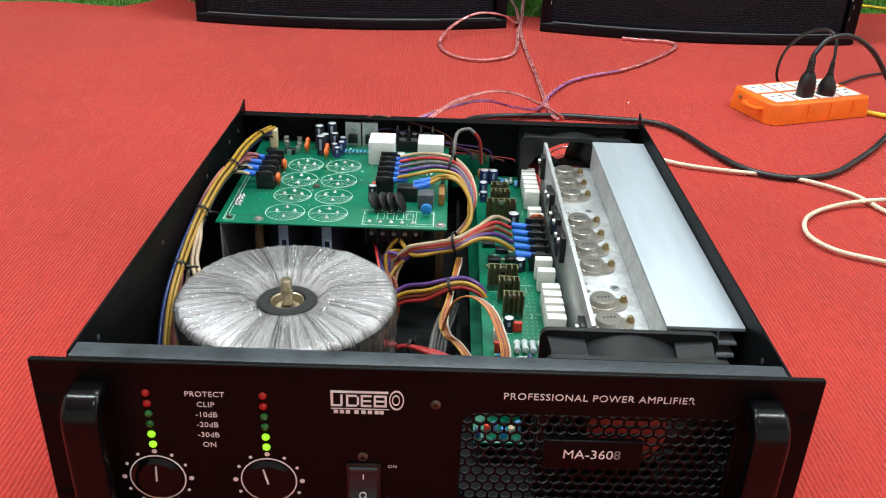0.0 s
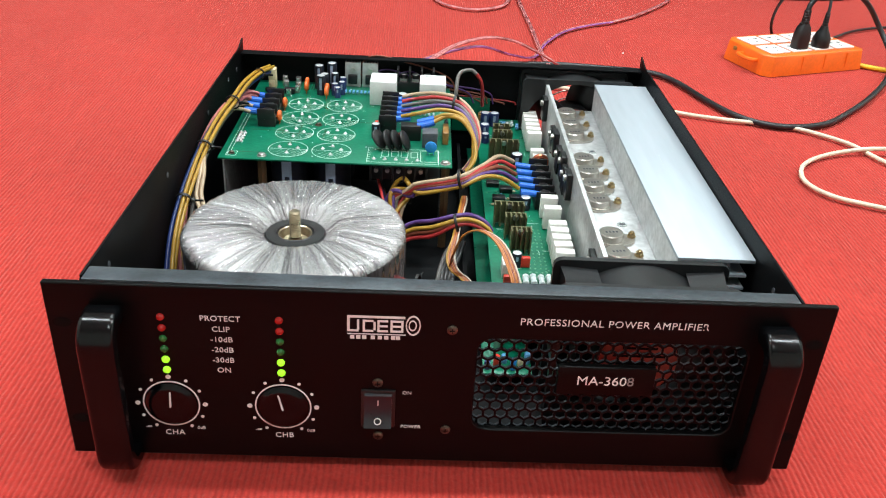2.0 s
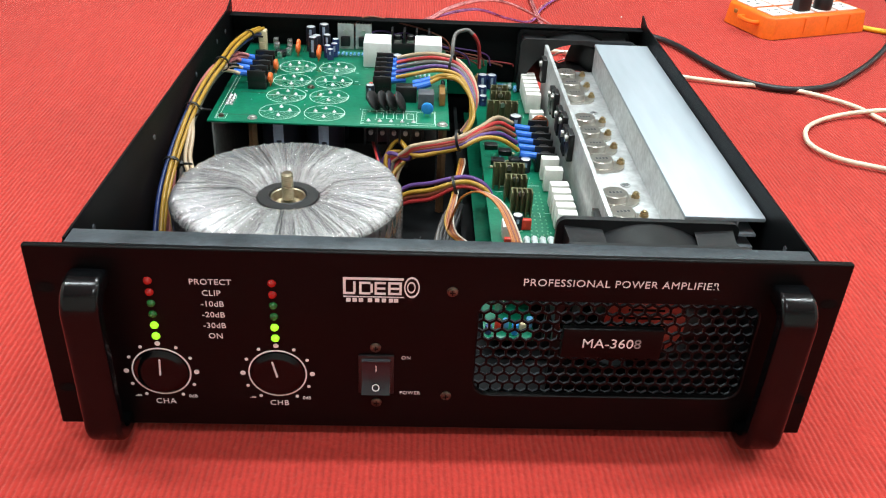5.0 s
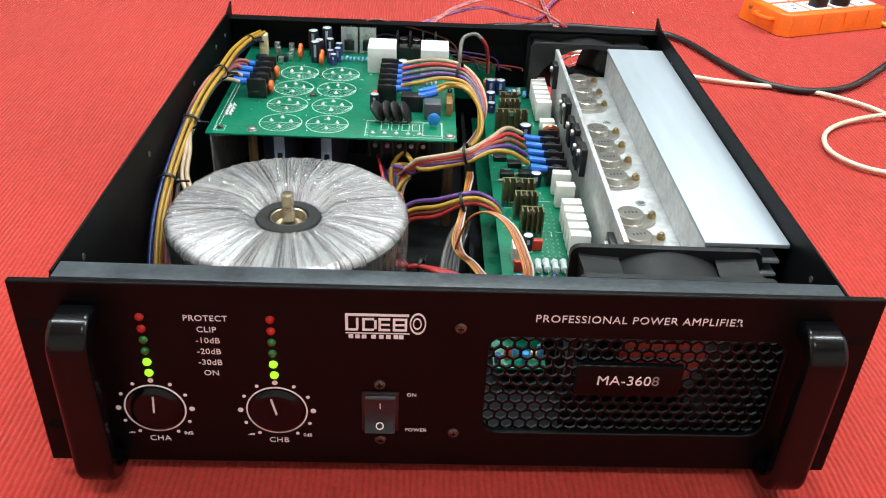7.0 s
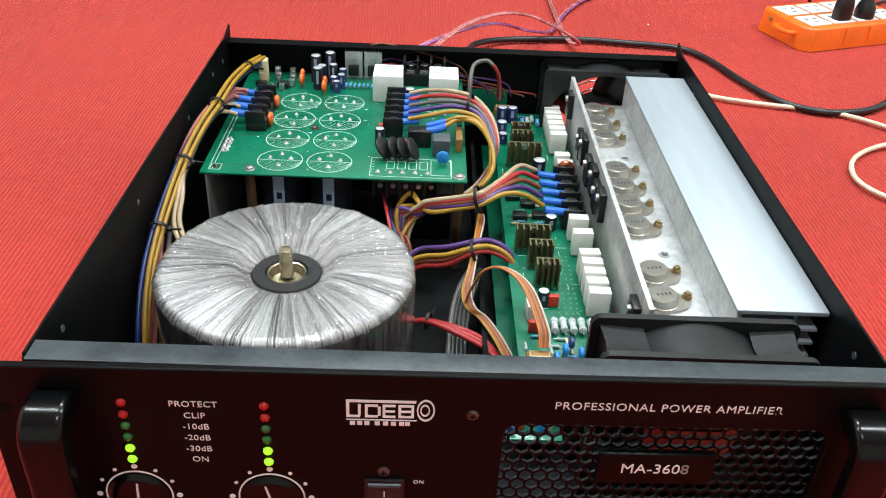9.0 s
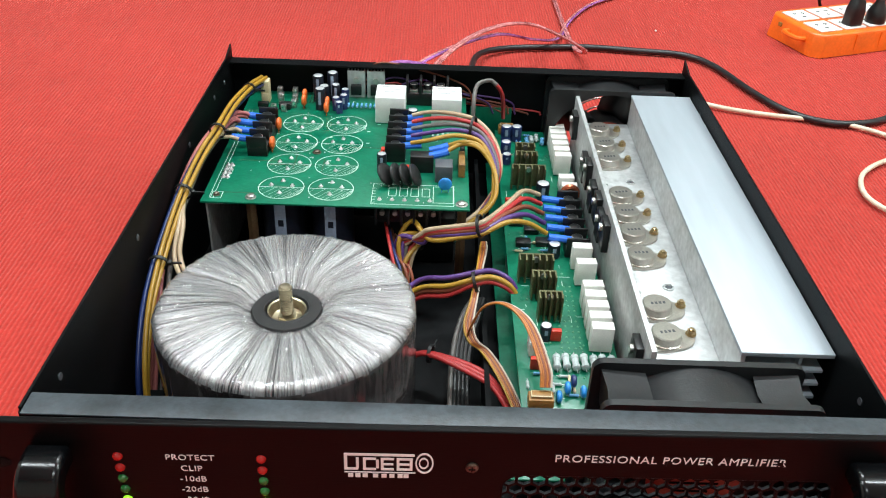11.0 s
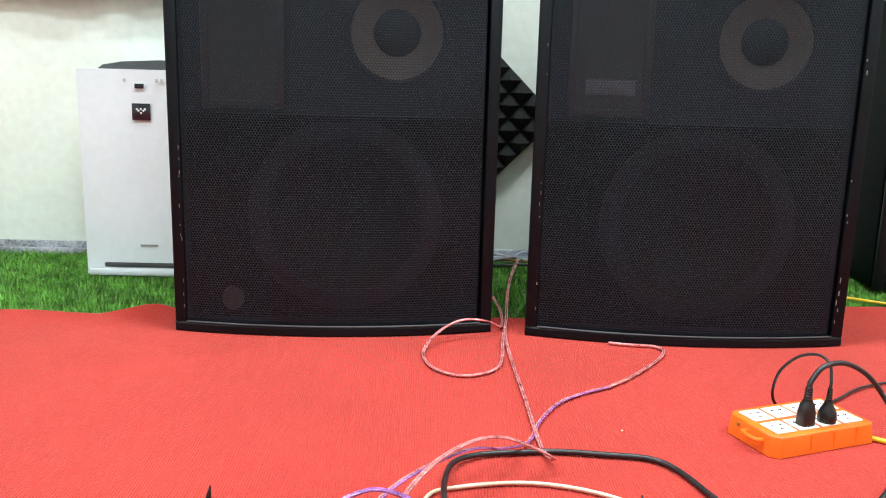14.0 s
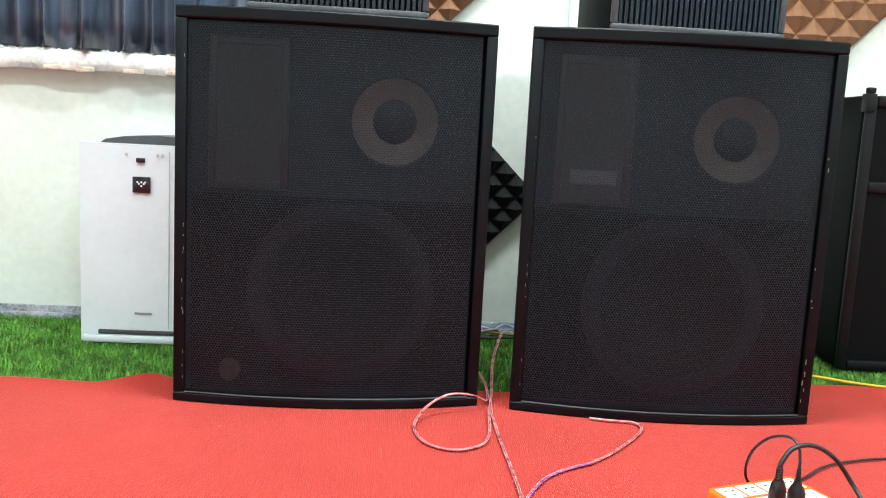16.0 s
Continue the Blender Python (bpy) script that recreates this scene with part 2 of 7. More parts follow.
WIRE = {"yellow": (0.37, 0.205, 0.022), "blue": (0.010, 0.024, 0.11), "cream": (0.42, 0.31, 0.20), "red": (0.40, 0.028, 0.028),
        "pink": (0.42, 0.13, 0.12), "purple": (0.085, 0.035, 0.17), "brown": (0.22, 0.06, 0.03), "grey": (0.12, 0.11, 0.10),
        "amber": (0.40, 0.13, 0.02), "black": (0.012, 0.012, 0.012), "white": (0.50, 0.44, 0.36)}
for key, col in WIRE.items():
    M["wire_" + key] = mat(key + "_wire_insulation", col, 0.38, var=0.10, scale=70, bump=0.04, bump_scale=300)
M["mains"] = mat("black_cable_sheath", (0.014, 0.015, 0.017), 0.40, var=0.2, scale=60, bump=0.06, bump_scale=500)
M["beige"] = mat("beige_cable_sheath", (0.66, 0.58, 0.43), 0.45, var=0.08, scale=40, bump=0.04, bump_scale=400)
M["clear_pink"] = mat("clear_cable_sheath", (0.46, 0.075, 0.075), 0.16, var=0.25, scale=60, coat=1.0, tint=(0.62, 0.24, 0.24))
M["clear_blue"] = mat("violet_cable_sheath", (0.20, 0.055, 0.26), 0.16, var=0.25, scale=60, coat=1.0, tint=(0.38, 0.14, 0.40))
M["yellow_cable"] = mat("yellow_cable_sheath", (0.75, 0.50, 0.02), 0.4, var=0.1, scale=40)
M["strip"] = mat("orange_plastic", (0.86, 0.155, 0.012), 0.34, var=0.07, scale=30, bump=0.03, bump_scale=350, coat=0.15)
M["outlet"] = mat("white_outlet", (0.80, 0.79, 0.76), 0.4, var=0.05, scale=60)
M["dark_hole"] = mat("dark_recess", (0.006, 0.005, 0.005), 0.9, var=0.1, scale=60, spec=0.08)
M["cabinet"] = mat("black_cabinet_paint", (0.0020, 0.0038, 0.0058), 0.42, spec=0.18, var=0.25, scale=9, bump=0.18, bump_scale=260)
M["grille"] = mat("black_grille_metal", (0.0075, 0.0165, 0.0260), 0.36, spec=0.42, var=0.2, scale=12)
M["baffle"] = mat("black_baffle", (0.0018, 0.0022, 0.0028), 0.7, spec=0.15, var=0.25, scale=6, bump=0.1, bump_scale=150)
M["cone"] = mat("black_paper_cone", (0.0024, 0.0026, 0.0030), 0.65, spec=0.2, var=0.2, scale=14)
M["cone_tan"] = mat("brown_paper_cone", (0.066, 0.054, 0.047), 0.65, var=0.12, scale=20)
M["dome"] = mat("grey_dust_cap", (0.0036, 0.0072, 0.0125), 0.5, var=0.15, scale=20, spec=0.25)
M["scrap"] = mat("tan_spot_surface", (0.055, 0.042, 0.038), 0.8, var=0.3, scale=60)
M["pale_label"] = mat("pale_blue_reflection", (0.075, 0.085, 0.10), 0.5, var=0.2, scale=60)
M["chip"] = mat("bare_wood_chip", (0.24, 0.22, 0.19), 0.7, var=0.2, scale=200)
M["green_box"] = mat("dark_green_cabinet", (0.0016, 0.0036, 0.0034), 0.6, spec=0.08, var=0.2, scale=8, bump=0.15, bump_scale=260)
M["stage_mesh"] = mat("black_stage_grille", (0.0022, 0.0030, 0.0036), 0.65, spec=0.10, var=0.2, scale=12, bump=0.3, bump_scale=400)
M["trim_grey"] = mat("grey_edge_trim", (0.055, 0.060, 0.066), 0.4, var=0.15, scale=20)
M["purifier"] = mat("white_purifier_plastic", (0.66, 0.73, 0.77), 0.42, var=0.03, scale=5, bump=0.01)
M["display"] = mat("black_display", (0.010, 0.012, 0.02), 0.2, var=0.1, scale=40)
M["wall"] = mat("painted_plaster", (0.70, 0.765, 0.70), 0.8, var=0.05, scale=2.2, bump=0.15, bump_scale=35, fine=40)
M["sill"] = mat("chipped_white_sill", (0.56, 0.58, 0.58), 0.55, var=0.10, scale=9, bump=0.2, bump_scale=60, tint=(0.80, 0.80, 0.78))
M["peel"] = mat("tan_peeling_paint", (0.52, 0.42, 0.33), 0.8, var=0.25, scale=40, tint=(0.68, 0.58, 0.48))
M["ceiling"] = mat("ceiling_paint", (0.75, 0.78, 0.79), 0.85, var=0.03, scale=2)
M["skirting"] = mat("blue_grey_skirting", (0.20, 0.22, 0.27), 0.45, var=0.5, scale=16, tint=(0.30, 0.32, 0.36))
M["curtain"] = mat("blue_grey_satin", (0.060, 0.080, 0.115), 0.24, spec=0.8, var=0.30, scale=5, bump=0.1, bump_scale=300, aniso=(1, 1, 0.2))
M["foam_black"] = mat("black_acoustic_foam", (0.018, 0.019, 0.019), 0.95, var=0.15, scale=60, bump=0.3, bump_scale=600, spec=0.2)
M["foam_brown"] = mat("brown_acoustic_foam", (0.23, 0.12, 0.065), 0.95, var=0.12, scale=60, bump=0.3, bump_scale=600, spec=0.2)
M["turf_base"] = mat("turf_backing", (0.035, 0.10, 0.018), 0.9, var=0.25, scale=30)
M["turf"] = mat("turf_blade", (0.075, 0.25, 0.022), 0.6, var=0.35, scale=14, tint=(0.14, 0.36, 0.05))
M["floor"] = mat("concrete_floor", (0.3, 0.29, 0.27), 0.8, var=0.1, scale=3)


def led(name, color, strength):
    m = bpy.data.materials.new(name)
    m.use_nodes = True
    b = m.node_tree.nodes["Principled BSDF"]
    b.inputs["Base Color"].default_value = (*color, 1)
    b.inputs["Roughness"].default_value = 0.2
    b.inputs["Emission Color"].default_value = (*color, 1)
    b.inputs["Emission Strength"].default_value = strength
    return m


M["led_on"] = led("lit_green_lamp", (0.33, 0.90, 0.03), 1.1)
# The unlit lamps get a slight added glow that brightens their colour.
M["led_green"] = led("unlit_green_faint_glow", (0.015, 0.12, 0.025), 0.05)
M["led_red"] = led("unlit_red_faint_glow", (0.34, 0.012, 0.010), 0.1)


# ---- mesh helpers ----
def finish(ob, me, mats, parent, label, angle=35):
    for mm in (mats if isinstance(mats, (list, tuple)) else [mats]):
        me.materials.append(M[mm] if isinstance(mm, str) else mm)
    me.shade_smooth()
    me.set_sharp_from_angle(angle=radians(angle))
    if parent:
        ob.parent = parent
    if label:
        ob["label"] = label
    return ob


def part(name, bm, mats, parent=None, label="", at=None, turn=0.0, angle=35):
    """Links a bmesh as one mesh object under a thing or a part."""
    me = bpy.data.meshes.new(name)
    bmesh.ops.recalc_face_normals(bm, faces=bm.faces)
    bm.to_mesh(me)
    bm.free()
    ob = finish(new(name, me), me, mats, parent, label, angle)
    if at:
        ob.matrix_local = pose(*at, 0, 0, turn)
    return ob


def raw(name, verts, faces, mats, parent=None, label="", angle=35):
    me = bpy.data.meshes.new(name)
    me.from_pydata(verts, [], faces)
    return finish(new(name, me), me, mats, parent, label, angle)


def again(ob, at, turn=0.0, name=None):
    """Another piece on the same mesh, under the same parent."""
    o = new(name or ob.name.split(".")[0], ob.data)
    o.parent = ob.parent
    if "label" in ob:
        o["label"] = ob["label"]
    o.matrix_local = pose(*at, 0, 0, turn)
    return o


def box(bm, x0, x1, y0, y1, z0, z1, bevel=0.0, mi=0, m=None, seg=2):
    r = bmesh.ops.create_cube(bm, size=1.0)
    v = r["verts"]
    mm = Matrix.LocRotScale(((x0 + x1) / 2, (y0 + y1) / 2, (z0 + z1) / 2), None, (abs(x1 - x0), abs(y1 - y0), abs(z1 - z0)))
    bmesh.ops.transform(bm, matrix=(m @ mm) if m else mm, verts=v)
    faces = {f for w in v for f in w.link_faces}
    if bevel:
        edges = list({e for w in v for e in w.link_edges})
        r = bmesh.ops.bevel(bm, geom=edges, offset=bevel, segments=seg, profile=0.5, affect="EDGES")
        faces = {f for f in faces if f.is_valid} | set(r["faces"])
    for f in faces:
        if f.is_valid:
            f.material_index = mi
    return bm


def cyl(bm, c, r, h, axis="z", seg=20, r2=None, mi=0, bevel=0.0):
    """A cylinder or cone that starts at c and runs h along the axis."""
    m = {"z": pose(0, 0, h / 2), "y": pose(0, h / 2, 0, -90, 0, 0), "x": pose(h / 2, 0, 0, 0, 90, 0)}[axis]
    res = bmesh.ops.create_cone(bm, cap_ends=True, segments=seg, radius1=r, radius2=r if r2 is None else r2, depth=abs(h), matrix=Matrix.Translation(c) @ m)
    faces = {f for w in res["verts"] for f in w.link_faces}
    if bevel:
        edges = [e for e in {e for w in res["verts"] for e in w.link_edges} if len(e.link_faces) == 2 and any(len(f.verts) > 4 for f in e.link_faces)]
        rb = bmesh.ops.bevel(bm, geom=edges, offset=bevel, segments=2, profile=0.5, affect="EDGES")
        faces = {f for f in faces if f.is_valid} | set(rb["faces"])
    for f in faces:
        if f.is_valid:
            f.material_index = mi
    return bm


def lathe(bm, profile, c=(0, 0, 0), seg=48, mi=0, axis="z", close=False):
    """Turns (radius, height) pairs round an axis through c."""
    rings = []
    for r, z in profile:
        ring = []
        for k in range(seg):
            a = 2 * math.pi * k / seg
            p = (r * math.cos(a), r * math.sin(a), z)
            if axis == "y":
                p = (p[0], z, p[1])
            ring.append(bm.verts.new((c[0] + p[0], c[1] + p[1], c[2] + p[2])))
        rings.append(ring)
    n = len(rings)
    for i in range(n if close else n - 1):
        a, b = rings[i], rings[(i + 1) % n]
        for k in range(seg):
            f = bm.faces.new((a[k], a[(k + 1) % seg], b[(k + 1) % seg], b[k]))
            f.material_index = mi
    if not close:
        for ring, (r, z) in ((rings[0], profile[0]), (rings[-1], profile[-1])):
            if r > 1e-5:
                f = bm.faces.new(ring)
                f.material_index = mi
    return bm


def spline(points, step=6):
    """A smooth line through the points."""
    p = [Vector(q) for q in points]
    p = [p[0] * 2 - p[1]] + p + [p[-1] * 2 - p[-2]]
    out = []
    for i in range(1, len(p) - 2):
        a, b, c, d = p[i - 1:i + 3]
        for k in range(step):
            t = k / step
            out.append(0.5 * ((2 * b) + (c - a) * t + (2 * a - 5 * b + 4 * c - d) * t * t + (3 * b - a - 3 * c + d) * t ** 3))
    out.append(p[-2])
    return out


def tube(bm, points, r, seg=8, step=6, mi=0, off=(0, 0), twist=0.0, flat=1.0):
    """A round cable along a smooth line; off shifts it sideways and up within a loom, which turns by twist."""
    line = spline(points, step)
    rings = []
    for i, p in enumerate(line):
        d = (line[min(i + 1, len(line) - 1)] - line[max(i - 1, 0)]).normalized()
        side = d.cross(Vector((0, 0, 1)))
        side = side.normalized() if side.length > 0.05 else Vector((1, 0, 0))
        up = side.cross(d).normalized()
        ca, sa = math.cos(twist * i / len(line)), math.sin(twist * i / len(line))
        c = p + side * (off[0] * ca - off[1] * sa) + up * (off[0] * sa + off[1] * ca)
        rings.append([bm.verts.new(c + side * (r * math.cos(2 * math.pi * k / seg)) + up * (r * flat * math.sin(2 * math.pi * k / seg))) for k in range(seg)])
    for a, b in zip(rings, rings[1:]):
        for k in range(seg):
            f = bm.faces.new((a[k], a[(k + 1) % seg], b[(k + 1) % seg], b[k]))
            f.material_index = mi
    for ring in (rings[0], rings[-1]):
        f = bm.faces.new(ring)
        f.material_index = mi
    return bm


def wire(name, points, r, material, parent, label="", off=(0, 0), twist=0.0, seg=8, step=6):
    bm = bmesh.new()
    tube(bm, points, r, seg, step, 0, off, twist)
    return part(name, bm, material, parent, label, angle=60)


def plate_with_hole(bm, outer, inner, y0, y1):
    """An upright plate (x, z outline) with an opening, from y0 to y1."""
    edges = []
    for loop in (outer, inner):
        vs = [bm.verts.new((x, y0, z)) for x, z in loop]
        edges += [bm.edges.new((vs[i], vs[(i + 1) % len(vs)])) for i in range(len(vs))]
    bmesh.ops.triangle_fill(bm, use_beauty=True, edges=edges, use_dissolve=False)
    ext = bmesh.ops.extrude_face_region(bm, geom=list(bm.faces))
    bmesh.ops.translate(bm, verts=[g for g in ext["geom"] if isinstance(g, bmesh.types.BMVert)], vec=(0, y1 - y0, 0))
    return bm


def round_rect(x0, x1, z0, z1, r, seg=6):
    pts = []
    for cx, cz, a0 in ((x1 - r, z1 - r, 0), (x0 + r, z1 - r, 90), (x0 + r, z0 + r, 180), (x1 - r, z0 + r, 270)):
        for k in range(seg + 1):
            a = radians(a0 + 90 * k / seg)
            pts.append((cx + r * math.cos(a), cz + r * math.sin(a)))
    return pts


def hex_sheet(x0, x1, z0, z1, pitch, hole, depth, bend=None):
    """Verts and faces of a perforated sheet with hexagonal holes, front at y 0, running back by depth."""
    verts, faces = [], []
    row = pitch * math.sqrt(3) / 2
    R = pitch / math.sqrt(3)
    ca = [(math.cos(radians(30 + 60 * k)), math.sin(radians(30 + 60 * k))) for k in range(6)]
    for j in range(int((z1 - z0) / row) + 1):
        cz = z0 + j * row
        for i in range(int((x1 - x0) / pitch) + 1):
            cx = x0 + (i + 0.5 * (j % 2)) * pitch
            n = len(verts)
            for rad, y in ((R, 0), (hole, 0), (hole, depth)):
                for c, s in ca:
                    x = cx + rad * c
                    verts.append((x, y + (bend(x) if bend else 0), cz + rad * s))
            for k in range(6):
                l = (k + 1) % 6
                faces.append((n + k, n + l, n + 6 + l, n + 6 + k))
                faces.append((n + 6 + k, n + 6 + l, n + 12 + l, n + 12 + k))
    return verts, faces


def lettering(name, words, size, x, y, z, parent, material="white", align="CENTER", spread=1.0, thick=0.0001, flat=False, turn=0):
    """Raised print on an upright face (or lying, when flat)."""
    cu = bpy.data.curves.new(name, "FONT")
    cu.body, cu.size, cu.align_x, cu.align_y, cu.extrude = words, size, align, "CENTER", thick
    cu.space_character = spread
    cu.resolution_u = 3
    tmp = new(name, cu)
    dg = bpy.context.evaluated_depsgraph_get()
    dg.update()
    me = bpy.data.meshes.new_from_object(tmp.evaluated_get(dg))
    bpy.data.objects.remove(tmp)
    bpy.data.curves.remove(cu)
    me.materials.clear()
    me.materials.append(M[material])
    ob = new(name, me)
    ob.parent = parent
    ob.matrix_local = pose(x, y, z, 0 if flat else 90, 0, turn)
    return ob


def empty(name, at=(0, 0, 0), turn=0.0):
    ob = new(name)
    ob.empty_display_size = 0.05
    ob.matrix_world = pose(*at, 0, 0, turn)
    return ob


# ---- the room ----
X0, X1, Y0, Y1, ZC = -2.3, 2.6, -2.4, 2.205, 2.70


def room():
    bm = box(bmesh.new(), X0 - 0.1, X1 + 0.1, Y0 - 0.1, Y1 + 0.1, -0.12, -0.012)
    tagged(part("floor", bm, "floor"), "grey concrete floor under the carpet and turf", "floor", kind="structure")
    bm = box(bmesh.new(), X0 - 0.1, X1 + 0.1, Y0 - 0.1, Y1 + 0.1, ZC, ZC + 0.1)
    tagged(part("ceiling", bm, "ceiling"), "plain white painted ceiling", "ceiling", kind="structure")
    for nm, a in (("wall_south", (X0 - 0.1, X1 + 0.1, Y0 - 0.1, Y0)), ("wall_west", (X0 - 0.1, X0, Y0, Y1)), ("wall_east", (X1, X1 + 0.1, Y0, Y1))):
        bm = box(bmesh.new(), *a, -0.012, ZC)
        tagged(part(nm, bm, "wall"), "off-white painted plaster wall", "wall", kind="structure")
    # north wall with the window opening behind the curtain
    wx0, wx1, wz0, wz1 = -1.9, -0.55, 0.79, 1.95
    bm = bmesh.new()
    plate_with_hole(bm, [(X0, -0.012), (X1, -0.012), (X1, ZC), (X0, ZC)], [(wx0, wz0), (wx1, wz0), (wx1, wz1), (wx0, wz1)], Y1, Y1 + 0.1)
    tagged(part("wall_north", bm, "wall", angle=20), "off-white plaster wall with faint stains behind the loudspeakers", "wall", kind="structure")
    # closed dark shutter in the opening
    bm = box(bmesh.new(), wx0, wx1, Y1 + 0.05, Y1 + 0.09, wz0, wz1)
    tagged(part("window_1", bm, "trim_grey"), "dark closed window behind the curtain", "window", kind="structure")
    # sill: a rough plastered board, its edges broken and peeling
    nx = 420
    verts, faces = [], []
    for i in range(nx + 1):
        x = -2.2 + 1.70 * i / nx
        a, b, c = (noise.noise((x * 9, k, 0.3)) for k in (1, 5, 9))
        e, g = noise.noise((x * 60, 2, 4)), noise.noise((x * 75, 7, 4))
        front = Y1 - 0.058 - 0.004 * a - 0.002 * e
        top, low = 0.782 + 0.003 * b + 0.003 * max(0, g), 0.727 + 0.006 * c + 0.005 * max(0, e)
        verts += [(x, Y1 - 0.002, low), (x, front + 0.010, low), (x, front + 0.002, low + 0.012 + 0.004 * g), (x, front, low + 0.018 + 0.004 * g),
                  (x, front, top - 0.006), (x, front + 0.006, top), (x, Y1 - 0.002, top - 0.002)]
    for i in range(nx):
        for k in range(7):
            p, q = i * 7 + k, i * 7 + (k + 1) % 7
            faces.append((p, q, q + 7, p + 7))
    faces += [tuple(range(6, -1, -1)), tuple(nx * 7 + k for k in range(7))]
    sill = tagged(raw("window_sill", verts, faces, "sill", angle=50), "chipped white window sill with rough peeling edges", "window sill", kind="structure")
    rng = random.Random(5)
    x = -2.18
    while x < -0.56:
        w = rng.uniform(0.006, 0.022)
        if rng.random() < 0.75:
            h = rng.uniform(0.002, 0.007)
            bm = bmesh.new()
            f = [bm.verts.new(p) for p in ((x, Y1 - 0.056, 0.779), (x + w, Y1 - 0.056, 0.779), (x + w * rng.uniform(0.2, 0.8), Y1 - 0.055, 0.782 + h))]
            g = [bm.verts.new(v.co + Vector((0, 0.004, 0))) for v in f]
            bm.faces.new(f), bm.faces.new(g[::-1])
            for k in range(3):
                bm.faces.new((f[k], f[(k + 1) % 3], g[(k + 1) % 3], g[k]))
            part("paint_flake", bm, "sill", sill)
        x += w + rng.uniform(0, 0.012)
    for x, w, h in ((-1.06, 0.09, 0.012), (-0.97, 0.05, 0.016), (-0.84, 0.06, 0.013), (-0.72, 0.05, 0.012), (-1.30, 0.10, 0.014), (-0.62, 0.04, 0.010)):
        bm = box(bmesh.new(), x, x + w, Y1 - 0.060, Y1 - 0.044, 0.738 - h, 0.738, 0.003)
        for v in bm.verts:
            v.co.z += 0.006 * noise.noise((v.co.x * 40, 3, v.co.z * 30))
            v.co.x += 0.006 * noise.noise((v.co.z * 90, 8, v.co.y * 30))
        part("peeling_patch", bm, "peel", sill, "tan peeling patch")
    # skirting: a low cove along the wall
    bm = bmesh.new()
    box(bm, X0, X1, Y1 - 0.014, Y1 - 0.002, -0.010, 0.032, 0.004)
    box(bm, X0, X1, Y1 - 0.030, Y1 - 0.0145, -0.010, 0.014, 0.003)
    tagged(part("baseboard", bm, "skirting"), "scuffed blue-grey skirting strip along the wall", "baseboard", kind="structure")
    bm = box(bmesh.new(), 0.435, 0.488, Y1 - 0.028, Y1 - 0.002, 0.05, ZC, 0.004)
    tagged(part("trim", bm, "wall"), "painted vertical cover strip on the wall", "trim", kind="structure")
    # ceiling light fittings
    for lx, ly in LAMPS:
        lamp = empty("ceiling_light", (lx, ly, 2.56))
        bm = box(bmesh.new(), -0.60, 0.60, -0.065, 0.065, 0.004, 0.139, 0.01)
        part("housing", bm, "outlet", lamp)
        tagged(lamp, "white tube light fitting under the ceiling", "ceiling light", group="ceiling lights")


room()


def carpet_edge(x):
    """How far back the carpet reaches at x."""
    back = 1.555 + 0.012 * math.sin(3.1 * x + 0.4) + 0.03 * max(0, 1 - abs(x + 0.60) / 0.10)
    return back + (0.16 * min(1, (x - 0.3) / 0.6) if x > 0.3 else 0)


def carpet():
    """One sheet, slightly wavy, with an uneven far edge that lifts in places."""
    nx, ny = 150, 120
    rng = random.Random(3)
    verts, faces = [], []
    for j in range(ny + 1):
        for i in range(nx + 1):
            x = -2.25 + 4.8 * i / nx
            back = carpet_edge(x)
            v = j / ny
            v = 1 - (1 - v) ** 1.5
            y = Y0 + 0.02 + (back - Y0 - 0.02) * v
            z = 0.0007 * noise.noise((x * 3.0, y * 3.0, 0)) - 0.0012
            edge = max(0, 1 - (back - y) / 0.10)
            z += edge ** 2 * (0.010 + 0.008 * noise.noise((x * 4, 7, 0)) + 0.018 * max(0, 1 - abs(x + 0.60) / 0.11))
            verts.append((x, y, z))
    for j in range(ny):
        for i in range(nx):
            a = j * (nx + 1) + i
            faces.append((a, a + 1, a + nx + 2, a + nx + 1))
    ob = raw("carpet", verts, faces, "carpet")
    so = ob.modifiers.new("thickness", "SOLIDIFY")
    so.thickness, so.offset = 0.005, -1
    tagged(ob, "bright red needle-punched carpet with short ribs", "carpet", kind="structure")


carpet()


